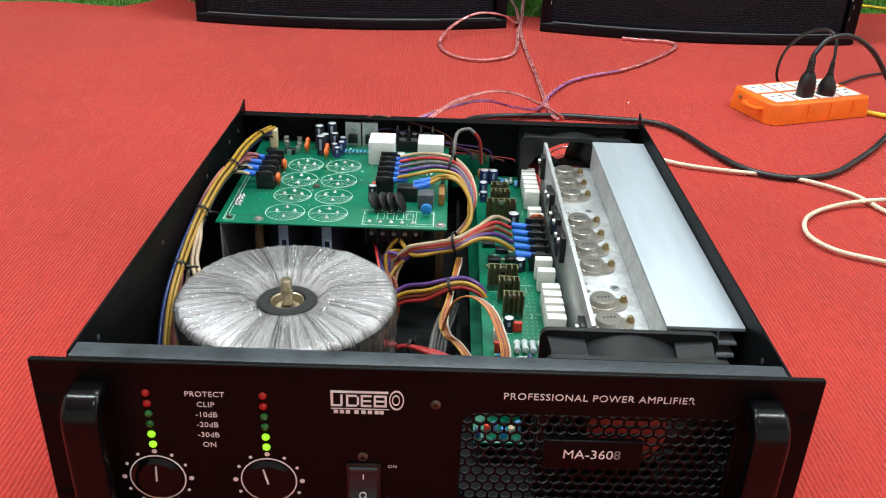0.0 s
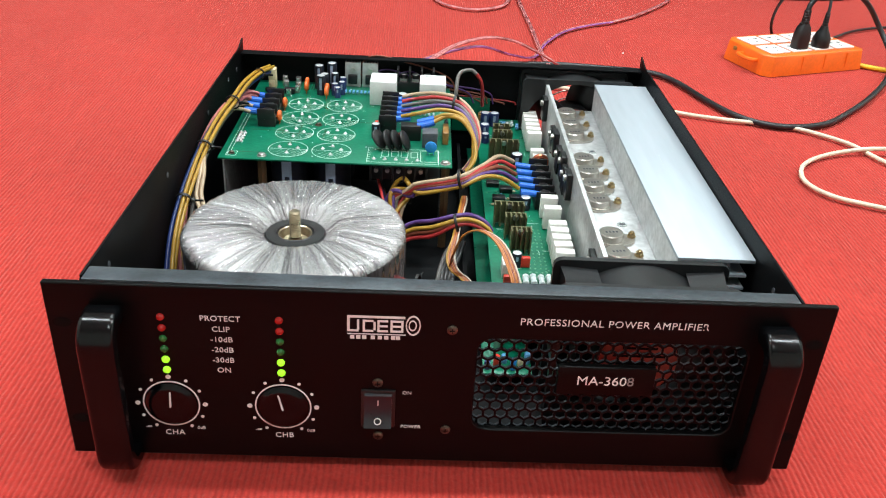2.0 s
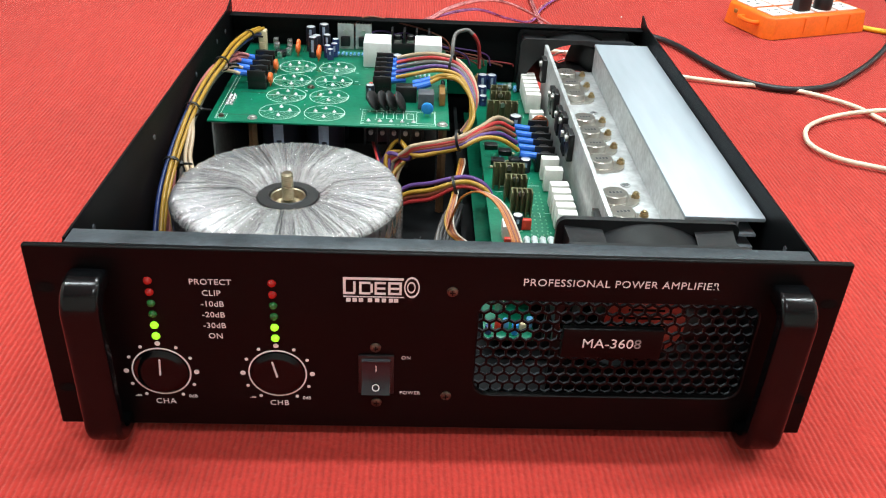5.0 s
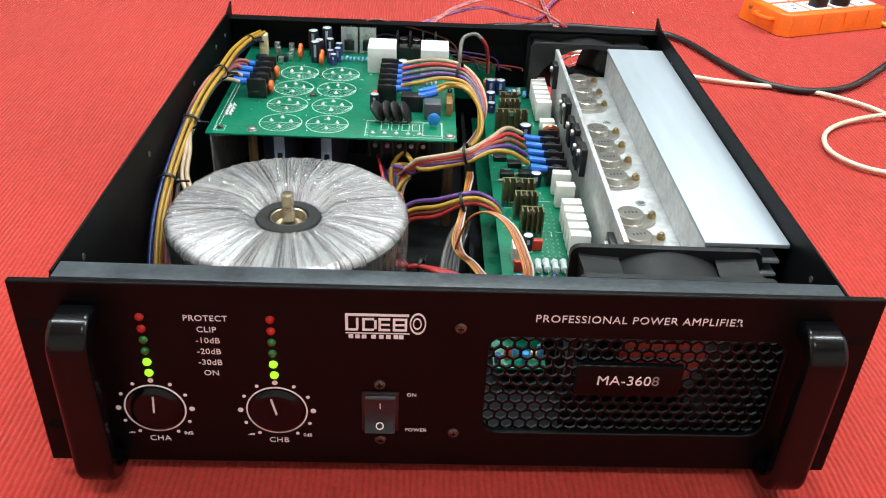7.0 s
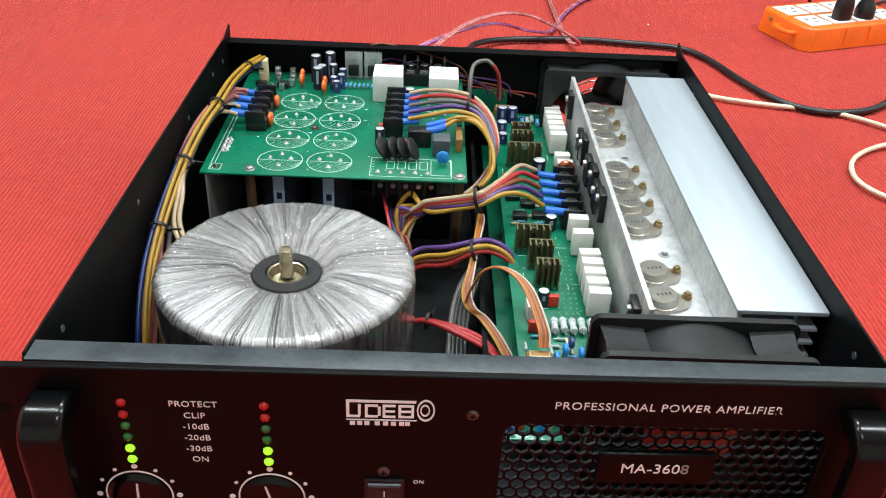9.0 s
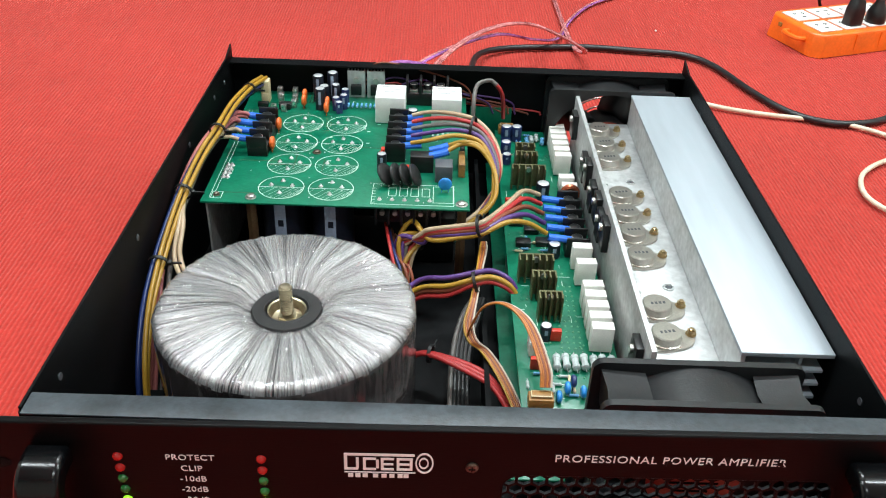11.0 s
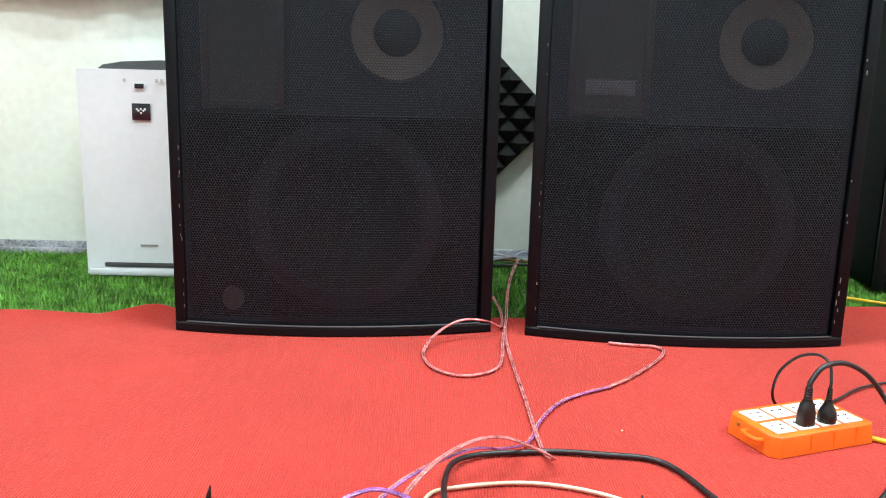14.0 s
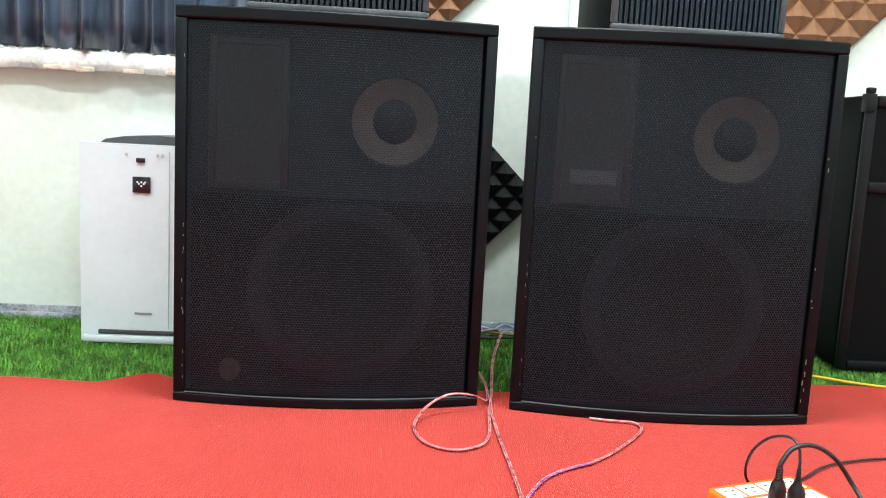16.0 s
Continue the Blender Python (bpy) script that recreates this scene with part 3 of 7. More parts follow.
def turf():
    bm = box(bmesh.new(), X0, X1, 1.42, Y1 - 0.031, -0.011, -0.0065)
    tagged(part("ground", bm, "turf_base"), "green backing of artificial turf", "artificial turf", kind="structure")
    rng = np.random.default_rng(11)
    n = 70000
    x = rng.uniform(-1.55, 1.75, n)
    y = rng.uniform(1.54, Y1 - 0.035, n)
    keep = ~((x > -0.48) & (x < 0.11) & (y < 1.85)) & ~((x > 0.26) & (x < 0.86) & (y < 1.85))
    keep &= y > np.array([carpet_edge(u) for u in x]) + 0.004
    x, y = x[keep], y[keep]
    n = len(x)
    a = rng.uniform(0, 2 * np.pi, n)
    h = rng.uniform(0.010, 0.021, n)
    lean = rng.uniform(-0.010, 0.010, (n, 2))
    w = rng.uniform(0.0010, 0.0017, n)
    dx, dy = np.cos(a) * w, np.sin(a) * w
    z0 = np.full(n, -0.0066)
    v = np.empty((n, 5, 3))
    v[:, 0] = np.stack([x - dx, y - dy, z0], 1)
    v[:, 1] = np.stack([x + dx, y + dy, z0], 1)
    v[:, 2] = np.stack([x + dx * 0.9 + lean[:, 0] * 0.4, y + dy * 0.9 + lean[:, 1] * 0.4, z0 + h * 0.6], 1)
    v[:, 3] = np.stack([x - dx * 0.9 + lean[:, 0] * 0.4, y - dy * 0.9 + lean[:, 1] * 0.4, z0 + h * 0.6], 1)
    v[:, 4] = np.stack([x + lean[:, 0], y + lean[:, 1], z0 + h], 1)
    k = np.arange(n) * 5
    faces = [tuple(f) for f in np.stack([k, k + 1, k + 2, k + 3], 1).tolist()] + [tuple(f) for f in np.stack([k + 3, k + 2, k + 4], 1).tolist()]
    ob = raw("turf", v.reshape(-1, 3).tolist(), faces, "turf", angle=180)
    tagged(ob, "bright green artificial grass blades along the wall", "artificial grass", kind="stuff")


turf()


def curtain():
    nx, nz = 620, 12
    verts, faces = [], []
    for j in range(nz + 1):
        t = j / nz
        z = 0.787 + (1.98 - 0.787) * t
        for i in range(nx + 1):
            u = i / nx
            x = -2.0 + 1.56 * u
            ph = 2 * math.pi * (u * 18 + 0.30 * math.sin(u * 23))
            y = Y1 - 0.046 - 0.030 * math.sin(ph) - 0.006 * math.sin(2.3 * ph + 1) * (1 - 0.4 * t)
            verts.append((x + 0.006 * math.cos(ph), y, z + (0.003 * math.sin(ph * 1.7) if j == 0 else 0)))
    for j in range(nz):
        for i in range(nx):
            a = j * (nx + 1) + i
            faces.append((a, a + 1, a + nx + 2, a + nx + 1))
    th = empty("curtain", (0, 0, 0))
    part_ob = raw("cloth", verts, faces, "curtain", th, angle=180)
    so = part_ob.modifiers.new("thickness", "SOLIDIFY")
    so.thickness = 0.0012
    bm = bmesh.new()
    cyl(bm, (-2.05, Y1 - 0.040, 1.985), 0.010, 1.66, "x", 16)
    part("rod", bm, "trim_grey", th)
    tagged(th, "blue-grey satin curtain in deep folds above the sill", "curtain")


curtain()


def foam_panel(cx, cz, side, cell, material, label):
    """Acoustic foam: a slab turned on its corner, with a grid of pyramids."""
    n = round(side / cell)
    th = empty("acoustic_foam", (cx, Y1 - 0.003, cz))
    bm = bmesh.new()
    h = side / 2
    box(bm, -h, h, -0.020, 0, -h, h)
    bmesh.ops.rotate(bm, cent=(0, 0, 0), matrix=Matrix.Rotation(radians(45), 3, "Y"), verts=bm.verts)
    part("slab", bm, material, th)
    bm = bmesh.new()
    q = cell / 2
    vs = [bm.verts.new(p) for p in ((-q, 0, -q), (q, 0, -q), (q, 0, q), (-q, 0, q), (0, -0.032, 0))]
    for k in range(4):
        bm.faces.new((vs[k], vs[(k + 1) % 4], vs[4]))
    bmesh.ops.rotate(bm, cent=(0, 0, 0), matrix=Matrix.Rotation(radians(45), 3, "Y"), verts=bm.verts)
    first = part("pyramid", bm, material, th)
    s = math.sqrt(0.5)
    for i in range(n):
        for j in range(n):
            a, b = -h + (i + 0.5) * cell, -h + (j + 0.5) * cell
            at = (s * (a + b), -0.0203, s * (b - a))
            if i == j == 0:
                first.matrix_local = pose(*at)
            else:
                again(first, at)
    tagged(th, label, "acoustic foam", group="foam panels on the wall")


foam_panel(0.168, 0.423, 0.30, 0.05, "foam_black", "black pyramid acoustic foam tile fixed to the wall")
foam_panel(-0.06, 1.135, 0.50, 0.05, "foam_brown", "brown pyramid acoustic foam tile fixed to the wall")
foam_panel(1.12, 1.10, 0.50, 0.0714, "foam_brown", "large brown pyramid acoustic foam tile fixed to the wall")


# ---- the loudspeakers ----
def driver(name, c, r, parent, cone, ring, cap, cap_r, label, dome=0.022, deep=0.035):
    bm = bmesh.new()
    lathe(bm, [(r * 1.06, 0.0), (r * 1.06, -0.0025), (r * 1.0, -0.0035), (r * 0.96, -0.003), (r * 0.92, -0.0050), (r * 0.87, -0.0050), (r * 0.84, -0.002),
               (cap_r * 1.02, deep)], c, 56, 0, "y")
    f = [fc for fc in bm.faces if len(fc.verts) > 4]
    bmesh.ops.delete(bm, geom=f, context="FACES")
    for fc in bm.faces:
        d = math.hypot(fc.calc_center_median().x - c[0], fc.calc_center_median().z - c[2])
        fc.material_index = 1 if d < r * 0.845 else 0
    prof = [(cap_r * math.cos(radians(a)) + 1e-6, deep - 0.001 - dome * math.sin(radians(a))) for a in (0, 20, 40, 60, 78, 90)]
    lathe(bm, prof, c, 40, 2, "y")
    return part(name, bm, [ring, cone, cap], parent, label, angle=50)


def big_speaker(x, y, turn, bulge=0.042):
    """Cabinet with a bowed front frame, a perforated grille, a horn, a mid driver and a woofer behind it."""
    W, H, D = 0.674, 0.845, 0.36
    hw = W / 2
    bend = lambda u: -bulge * (1 - (u / hw) ** 2)
    sp = empty("loudspeaker", (x, y, 0.0), turn)
    # box behind the front frame
    bm = bmesh.new()
    t = 0.018
    tp = 0.085
    for sx in (-1, 1):
        q = [(sx * hw, 0.0), (sx * (hw - t), 0.0), (sx * (hw - tp - t), D), (sx * (hw - tp), D)]
        lo = [bm.verts.new((px, py, 0.0)) for px, py in q]
        hi = [bm.verts.new((px, py, H)) for px, py in q]
        bm.faces.new(lo), bm.faces.new(hi[::-1])
        for k in range(4):
            bm.faces.new((lo[k], lo[(k + 1) % 4], hi[(k + 1) % 4], hi[k]))
    for z0, z1 in ((0.0, t), (H - t, H)):
        q = [(-hw + t, 0.0), (hw - t, 0.0), (hw - tp - t, D), (-hw + tp + t, D)]
        lo = [bm.verts.new((px, py, z0)) for px, py in q]
        hi = [bm.verts.new((px, py, z1)) for px, py in q]
        bm.faces.new(lo), bm.faces.new(hi[::-1])
        for k in range(4):
            bm.faces.new((lo[k], lo[(k + 1) % 4], hi[(k + 1) % 4], hi[k]))
    box(bm, -hw + tp + t, hw - tp - t, D - t, D, t, H - t)
    part("cabinet_body", bm, "cabinet", sp)
    # front frame: bowed rails above and below, posts at the sides
    for nm, z0, z1 in (("bottom_rail", 0.0, 0.020), ("top_rail", H - 0.025, H)):
        verts, faces = [], []
        n = 40
        for i in range(n + 1):
            u = -hw + W * i / n
            f = bend(u) - 0.020
            c = 0.003
            verts += [(u, 0.0, z0), (u, f + c, z0), (u, f, z0 + c), (u, f, z1 - c), (u, f + c, z1), (u, 0.0, z1)]
        for i in range(n):
            for k in range(6):
                a, b = i * 6 + k, i * 6 + (k + 1) % 6
                faces.append((a, b, b + 6, a + 6))
        faces += [tuple(range(6)), tuple(n * 6 + k for k in range(5, -1, -1))]
        raw(nm, verts, faces, "cabinet", sp)
    for sx in (-1, 1):
        bm = box(bmesh.new(), sx * hw, sx * (hw - 0.024), -0.022, -0.0005, 0.0205, H - 0.0255, 0.003)
        part("side_post", bm, "cabinet", sp)
    # the grille and its thin edge strip
    gx = hw - 0.0255
    v, f = hex_sheet(-gx, gx - 0.006, 0.028, H - 0.030, 0.0060, 0.00262, 0.0009, lambda u: bend(u) - 0.012)
    raw("grille", v, f, "grille", sp, "black perforated metal grille", angle=20)
    bm = bmesh.new()
    tube(bm, [(u, bend(u) - 0.020, 0.0225) for u in (-gx, -gx * 0.6, -gx * 0.2, gx * 0.2, gx * 0.6, gx)], 0.0017, 6, 6)
    part("edge_strip", bm, "trim_grey", sp, "worn grey edge strip")
    # baffles
    def hole(cx, cz, r):
        return [(cx + r * math.cos(2 * math.pi * k / 48), cz + r * math.sin(2 * math.pi * k / 48)) for k in range(48)]
    ins = t + 0.010
    bm = bmesh.new()
    plate_with_hole(bm, [(-hw + ins, t), (hw - ins, t), (hw - ins, 0.452), (-hw + ins, 0.452)], hole(0.02, 0.245, 0.188), 0.020, 0.036)
    part("lower_baffle", bm, "baffle", sp)
    bm = bmesh.new()
    plate_with_hole(bm, [(-hw + ins, 0.4525), (hw - ins, 0.4525), (hw - ins, H - t), (-hw + ins, H - t)], hole(0.125, 0.628, 0.108), 0.012, 0.030)
    part("upper_baffle", bm, "dome", sp)
    verts, faces = [], []
    for i in range(25):
        u = -hw + 0.03 + (W - 0.06) * i / 24
        f0 = bend(u) + 0.003
        verts += [(u, 0.0115, 0.448), (u, f0, 0.448), (u, f0, 0.460), (u, 0.0115, 0.460)]
    for i in range(24):
        for k in range(4):
            a, b = i * 4 + k, i * 4 + (k + 1) % 4
            faces.append((a, b, b + 4, a + 4))
    faces += [(3, 2, 1, 0), (96, 97, 98, 99)]
    raw("cross_brace", verts, faces, "baffle", sp)
    driver("woofer", (0.02, 0.0195, 0.245), 0.195, sp, "cone", "dome", "cone", 0.045, "large black paper woofer", 0.003, 0.030)
    driver("midrange_driver", (0.125, 0.0115, 0.628), 0.112, sp, "cone_tan", "dome", "dome", 0.047, "brown paper cone with a dark dust cap", 0.012, 0.006)
    # horn: a flared rectangular throat with a frame
    bm = bmesh.new()
    hx0, hx1, hz0, hz1 = -0.255, -0.120, 0.485, 0.775
    box(bm, hx0 - 0.016, hx0, 0.000, 0.0118, hz0 - 0.016, hz1 + 0.016, 0.002)
    box(bm, hx1, hx1 + 0.016, 0.000, 0.0118, hz0 - 0.016, hz1 + 0.016, 0.002)
    box(bm, hx0, hx1, 0.000, 0.0118, hz1, hz1 + 0.016, 0.002)
    box(bm, hx0, hx1, 0.000, 0.0118, hz0 - 0.016, hz0, 0.002)
    cxh, czh = (hx0 + hx1) / 2, (hz0 + hz1) / 2
    outer = [bm.verts.new(p) for p in ((hx0, 0.004, hz0), (hx1, 0.004, hz0), (hx1, 0.004, hz1), (hx0, 0.004, hz1))]
    inner = [bm.verts.new((cxh + sx * 0.018, 0.0112, czh + sz * 0.07)) for sx, sz in ((-1, -1), (1, -1), (1, 1), (-1, 1))]
    for k in range(4):
        bm.faces.new((outer[k], outer[(k + 1) % 4], inner[(k + 1) % 4], inner[k]))
    bm.faces.new(inner)
    part("horn", bm, "plastic", sp, "black rectangular horn")
    return sp


def paint_chips(sp, spots):
    """Small bare chips along the frame's edges."""
    for u, z, w, h in spots:
        bm = box(bmesh.new(), u - w / 2, u + w / 2, -0.0229, -0.0221, z - h / 2, z + h / 2)
        part("paint_chip", bm, "chip", sp, "bare chipped spot")


a = tagged(big_speaker(-0.186, 1.492, 2.4), "large black loudspeaker with a bowed perforated grille, standing on the carpet", "loudspeaker", group="pair of large loudspeakers")
b = tagged(big_speaker(0.562, 1.468, -3.2), "large black loudspeaker with chipped edges and a bowed perforated grille", "loudspeaker", group="pair of large loudspeakers")
rng = random.Random(9)
paint_chips(a, [(-0.318 + rng.uniform(-0.002, 0.002), rng.uniform(0.05, 0.80), 0.0014, rng.uniform(0.003, 0.010)) for _ in range(12)])
paint_chips(b, [(0.318 + rng.uniform(-0.003, 0.003), rng.uniform(0.05, 0.60), rng.uniform(0.0012, 0.0025), rng.uniform(0.003, 0.012)) for _ in range(10)])
paint_chips(b, [(-0.318 + rng.uniform(-0.002, 0.002), rng.uniform(0.05, 0.70), 0.0014, rng.uniform(0.003, 0.008)) for _ in range(8)])


# Uneven tan disc added behind the left grille, for a paler brownish spot there.
bm = bmesh.new()
lathe(bm, [(0.001, -0.0015), (0.016, -0.001), (0.024, 0.0), (0.024, 0.003)], (0, 0, 0), 11, 0, "y")
for v in bm.verts:
    v.co.x *= 1.0 + 0.25 * noise.noise((v.co.z * 60, 3, 1))
    v.co.z *= 1.1 + 0.3 * noise.noise((v.co.x * 60, 5, 1))
part("tan_spot", bm, "scrap", a, "small uneven tan spot behind the grille", at=(-0.222, 0.0165, 0.062))
# Thin pale plate that paints the soft reflection low on the horn.
bm = box(bmesh.new(), -0.236, -0.134, -0.0012, -0.0004, 0.515, 0.546, 0.0003)
part("horn_reflection", bm, "pale_label", b, "soft reflection on the horn, painted as a pale plate")


def small_speaker(x, y, turn, w, label):
    H, D = 0.34, 0.28
    sp = empty("monitor_speaker", (x, y, 0.8455), turn)
    bm = box(bmesh.new(), -w / 2, w / 2, 0.0, D, 0.006, H, 0.006)
    part("cabinet_body", bm, "green_box", sp)
    bm = bmesh.new()
    t = 0.014
    box(bm, -w / 2, w / 2, -0.014, -0.0005, 0.006, 0.006 + t, 0.003)
    box(bm, -w / 2, w / 2, -0.014, -0.0005, H - t, H, 0.003)
    box(bm, -w / 2, -w / 2 + t, -0.014, -0.0005, 0.0065 + t, H - t - 0.0005, 0.003)
    box(bm, w / 2 - t, w / 2, -0.014, -0.0005, 0.0065 + t, H - t - 0.0005, 0.003)
    part("front_frame", bm, "trim_grey", sp)
    # slanted louvres in front of the driver
    first = None
    nl = int((w - 2 * t) / 0.012)
    for i in range(nl):
        u = -w / 2 + t + (i + 0.5) * (w - 2 * t) / nl
        if first is None:
            bm = box(bmesh.new(), -0.0035, 0.0035, -0.010, -0.002, 0.021, H - 0.021)
            first = part("louvre", bm, "grille", sp)
            first.matrix_local = pose(u, 0, 0)
        else:
            again(first, (u, 0, 0))
    for sx in (-1, 1):
        for yy in (0.04, D - 0.04):
            bm = cyl(bmesh.new(), (sx * (w / 2 - 0.03), yy, 0), 0.012, 0.0058, "z", 14)
            part("rubber_foot", bm, "rubber", sp)
    return tagged(sp, label, "speaker", group="small speakers on the large ones")


small_speaker(-0.192, 1.520, 1.0, 0.385, "small dark speaker lying on top of the large loudspeaker")
small_speaker(0.592, 1.520, 3.0, 0.395, "small dark green speaker lying on top of the large loudspeaker")


def stage_speaker(x, y, turn):
    """A tapered cabinet with rounded edge trims and a corner catch."""
    W, H, D = 0.52, 0.765, 0.42
    sp = empty("stage_speaker", (x, y, 0.0), turn)
    bm = bmesh.new()
    o = [(-W / 2, 0), (W / 2, 0), (W / 2 - 0.02, D), (-W / 2 + 0.02, D)]
    lo = [bm.verts.new((px, py, 0.012)) for px, py in o]
    hi = [bm.verts.new((px, py, H)) for px, py in o]
    bm.faces.new(lo[::-1]), bm.faces.new(hi)
    for k in range(4):
        bm.faces.new((lo[k], lo[(k + 1) % 4], hi[(k + 1) % 4], hi[k]))
    bmesh.ops.bevel(bm, geom=list(bm.edges), offset=0.012, segments=3, profile=0.5, affect="EDGES")
    part("cabinet_body", bm, "green_box", sp)
    for nm, bx in (("side_trim", (-W / 2, -W / 2 + 0.028, -0.020, -0.0005, 0.012, H)), ("side_trim", (W / 2 - 0.028, W / 2, -0.020, -0.0005, 0.012, H)),
                   ("bottom_trim", (-W / 2 + 0.0285, W / 2 - 0.0285, -0.020, -0.0005, 0.012, 0.040)), ("top_trim", (-W / 2 + 0.0285, W / 2 - 0.0285, -0.020, -0.0005, H - 0.03, H)),
                   ("middle_trim", (-W / 2 + 0.0285, W / 2 - 0.0285, -0.018, -0.0005, 0.505, 0.535))):
        bm = box(bmesh.new(), *bx, 0.006)
        part(nm, bm, "trim_dark", sp)
    bm = box(bmesh.new(), -W / 2 + 0.029, W / 2 - 0.029, -0.008, -0.001, 0.0405, 0.5045)
    part("lower_grille", bm, "stage_mesh", sp)
    bm = box(bmesh.new(), -W / 2 + 0.029, W / 2 - 0.029, -0.008, -0.001, 0.5355, H - 0.0305)
    part("upper_grille", bm, "stage_mesh", sp)
    bm = bmesh.new()
    box(bm, -W / 2 - 0.004, -W / 2 + 0.022, -0.024, 0.010, H - 0.045, H + 0.004, 0.003)
    box(bm, -W / 2 - 0.002, -W / 2 + 0.020, -0.020, 0.000, H + 0.0045, H + 0.020, 0.004)
    part("corner_catch", bm, "trim_dark", sp, "grey metal corner catch")
    for sx in (-1, 1):
        for yy in (0.05, D - 0.05):
            bm = cyl(bmesh.new(), (sx * 0.15, yy, -0.004), 0.018, 0.0158, "z", 14)
            part("rubber_foot", bm, "rubber", sp)
    return tagged(sp, "dark green tapered stage speaker with grey edge trims", "stage speaker")


stage_speaker(1.452, 1.870, -3.0)


def purifier():
    """A tall white housing with bowed front, dark top outlet, a small display and a slot at the foot."""
    W, H, D = 0.40, 0.535, 0.25
    th = empty("air_purifier", (-0.684, 1.905, 0.0))
    bm = bmesh.new()
    n = 16
    ring = []
    for i in range(n + 1):
        u = -W / 2 + W * i / n
        ring.append((u, -0.018 * (1 - (2 * u / W) ** 4) + 0.016))
    ring += [(W / 2, D), (-W / 2, D)]
    lo = [bm.verts.new((px * 0.985, py, 0.004)) for px, py in ring]
    hi = [bm.verts.new((px, py + 0.006, H)) for px, py in ring]
    bm.faces.new(lo[::-1]), bm.faces.new(hi)
    for k in range(len(ring)):
        bm.faces.new((lo[k], lo[(k + 1) % len(ring)], hi[(k + 1) % len(ring)], hi[k]))
    bmesh.ops.bevel(bm, geom=[e for e in bm.edges if e.calc_face_angle(0) > 0.6], offset=0.006, segments=3, profile=0.5, affect="EDGES")
    part("housing", bm, "purifier", th)
    # top outlet: a low dark arch
    bm = bmesh.new()
    prof = [(-0.155, 0), (-0.14, 0.010), (-0.09, 0.019), (0, 0.024), (0.09, 0.019), (0.14, 0.010), (0.155, 0)]
    f = [bm.verts.new((px, 0.045, H + 0.0004 + pz)) for px, pz in prof]
    g = [bm.verts.new((px, 0.20, H + 0.0004 + pz)) for px, pz in prof]
    bm.faces.new(f), bm.faces.new(g[::-1])
    for k in range(len(prof)):
        l = (k + 1) % len(prof)
        bm.faces.new((f[k], f[l], g[l], g[k]))
    part("top_outlet", bm, "trim_grey", th, "dark grey air outlet")
    bm = bmesh.new()
    box(bm, -0.145, 0.16, -0.0045, -0.0022, 0.028, 0.040, 0.003)
    part("foot_slot", bm, "trim_grey", th, "shaded air slot")
    bm = bmesh.new()
    box(bm, -0.185, 0.19, -0.010, -0.0028, 0.006, 0.0265, 0.005)
    part("foot_rail", bm, "purifier", th)
    bm = box(bmesh.new(), -0.047, -0.024, -0.0035, 0.0000, 0.489, 0.501, 0.001)
    part("display", bm, "display", th, "small dark display")
    bm = box(bmesh.new(), -0.056, -0.010, -0.0035, 0.0000, 0.410, 0.452, 0.001)
    part("badge", bm, "display", th, "square black badge")
    for px, pz in ((0, 0), (0.006, 0.006), (-0.006, 0.006), (0.0, 0.010), (0.010, 0.010), (-0.010, 0.010)):
        bm = cyl(bmesh.new(), (-0.033 + px, -0.0042, 0.428 + pz), 0.0028, 0.0006, "y", 6)
        part("badge_mark", bm, "white", th)
    bm = bmesh.new()
    box(bm, -0.050, -0.005, -0.0033, -0.0020, 0.084, 0.089)
    part("maker_mark", bm, "grey_print", th, "small grey mark")
    for px in (-0.075, 0.005, 0.018):
        bm = box(bmesh.new(), px, px + 0.007, -0.0033, -0.0016, 0.505, 0.513)
        part("print_mark", bm, "resistor", th)
    bm = bmesh.new()
    box(bm, 0.038, 0.0395, -0.0036, -0.0012, 0.045, 0.52)
    part("panel_joint", bm, "resistor", th)
    tagged(th, "white upright air purifier standing on the turf", "air purifier")


purifier()


# ---- the amplifier ----
AMP = empty("power_amplifier")
AMP.matrix_world = pose(-0.0002, -0.0024, 0.0003, -0.5, 0.09, -0.81)
tagged(AMP, "black rack power amplifier with its lid off, on the red carpet", "power amplifier")
PX = 0.2413


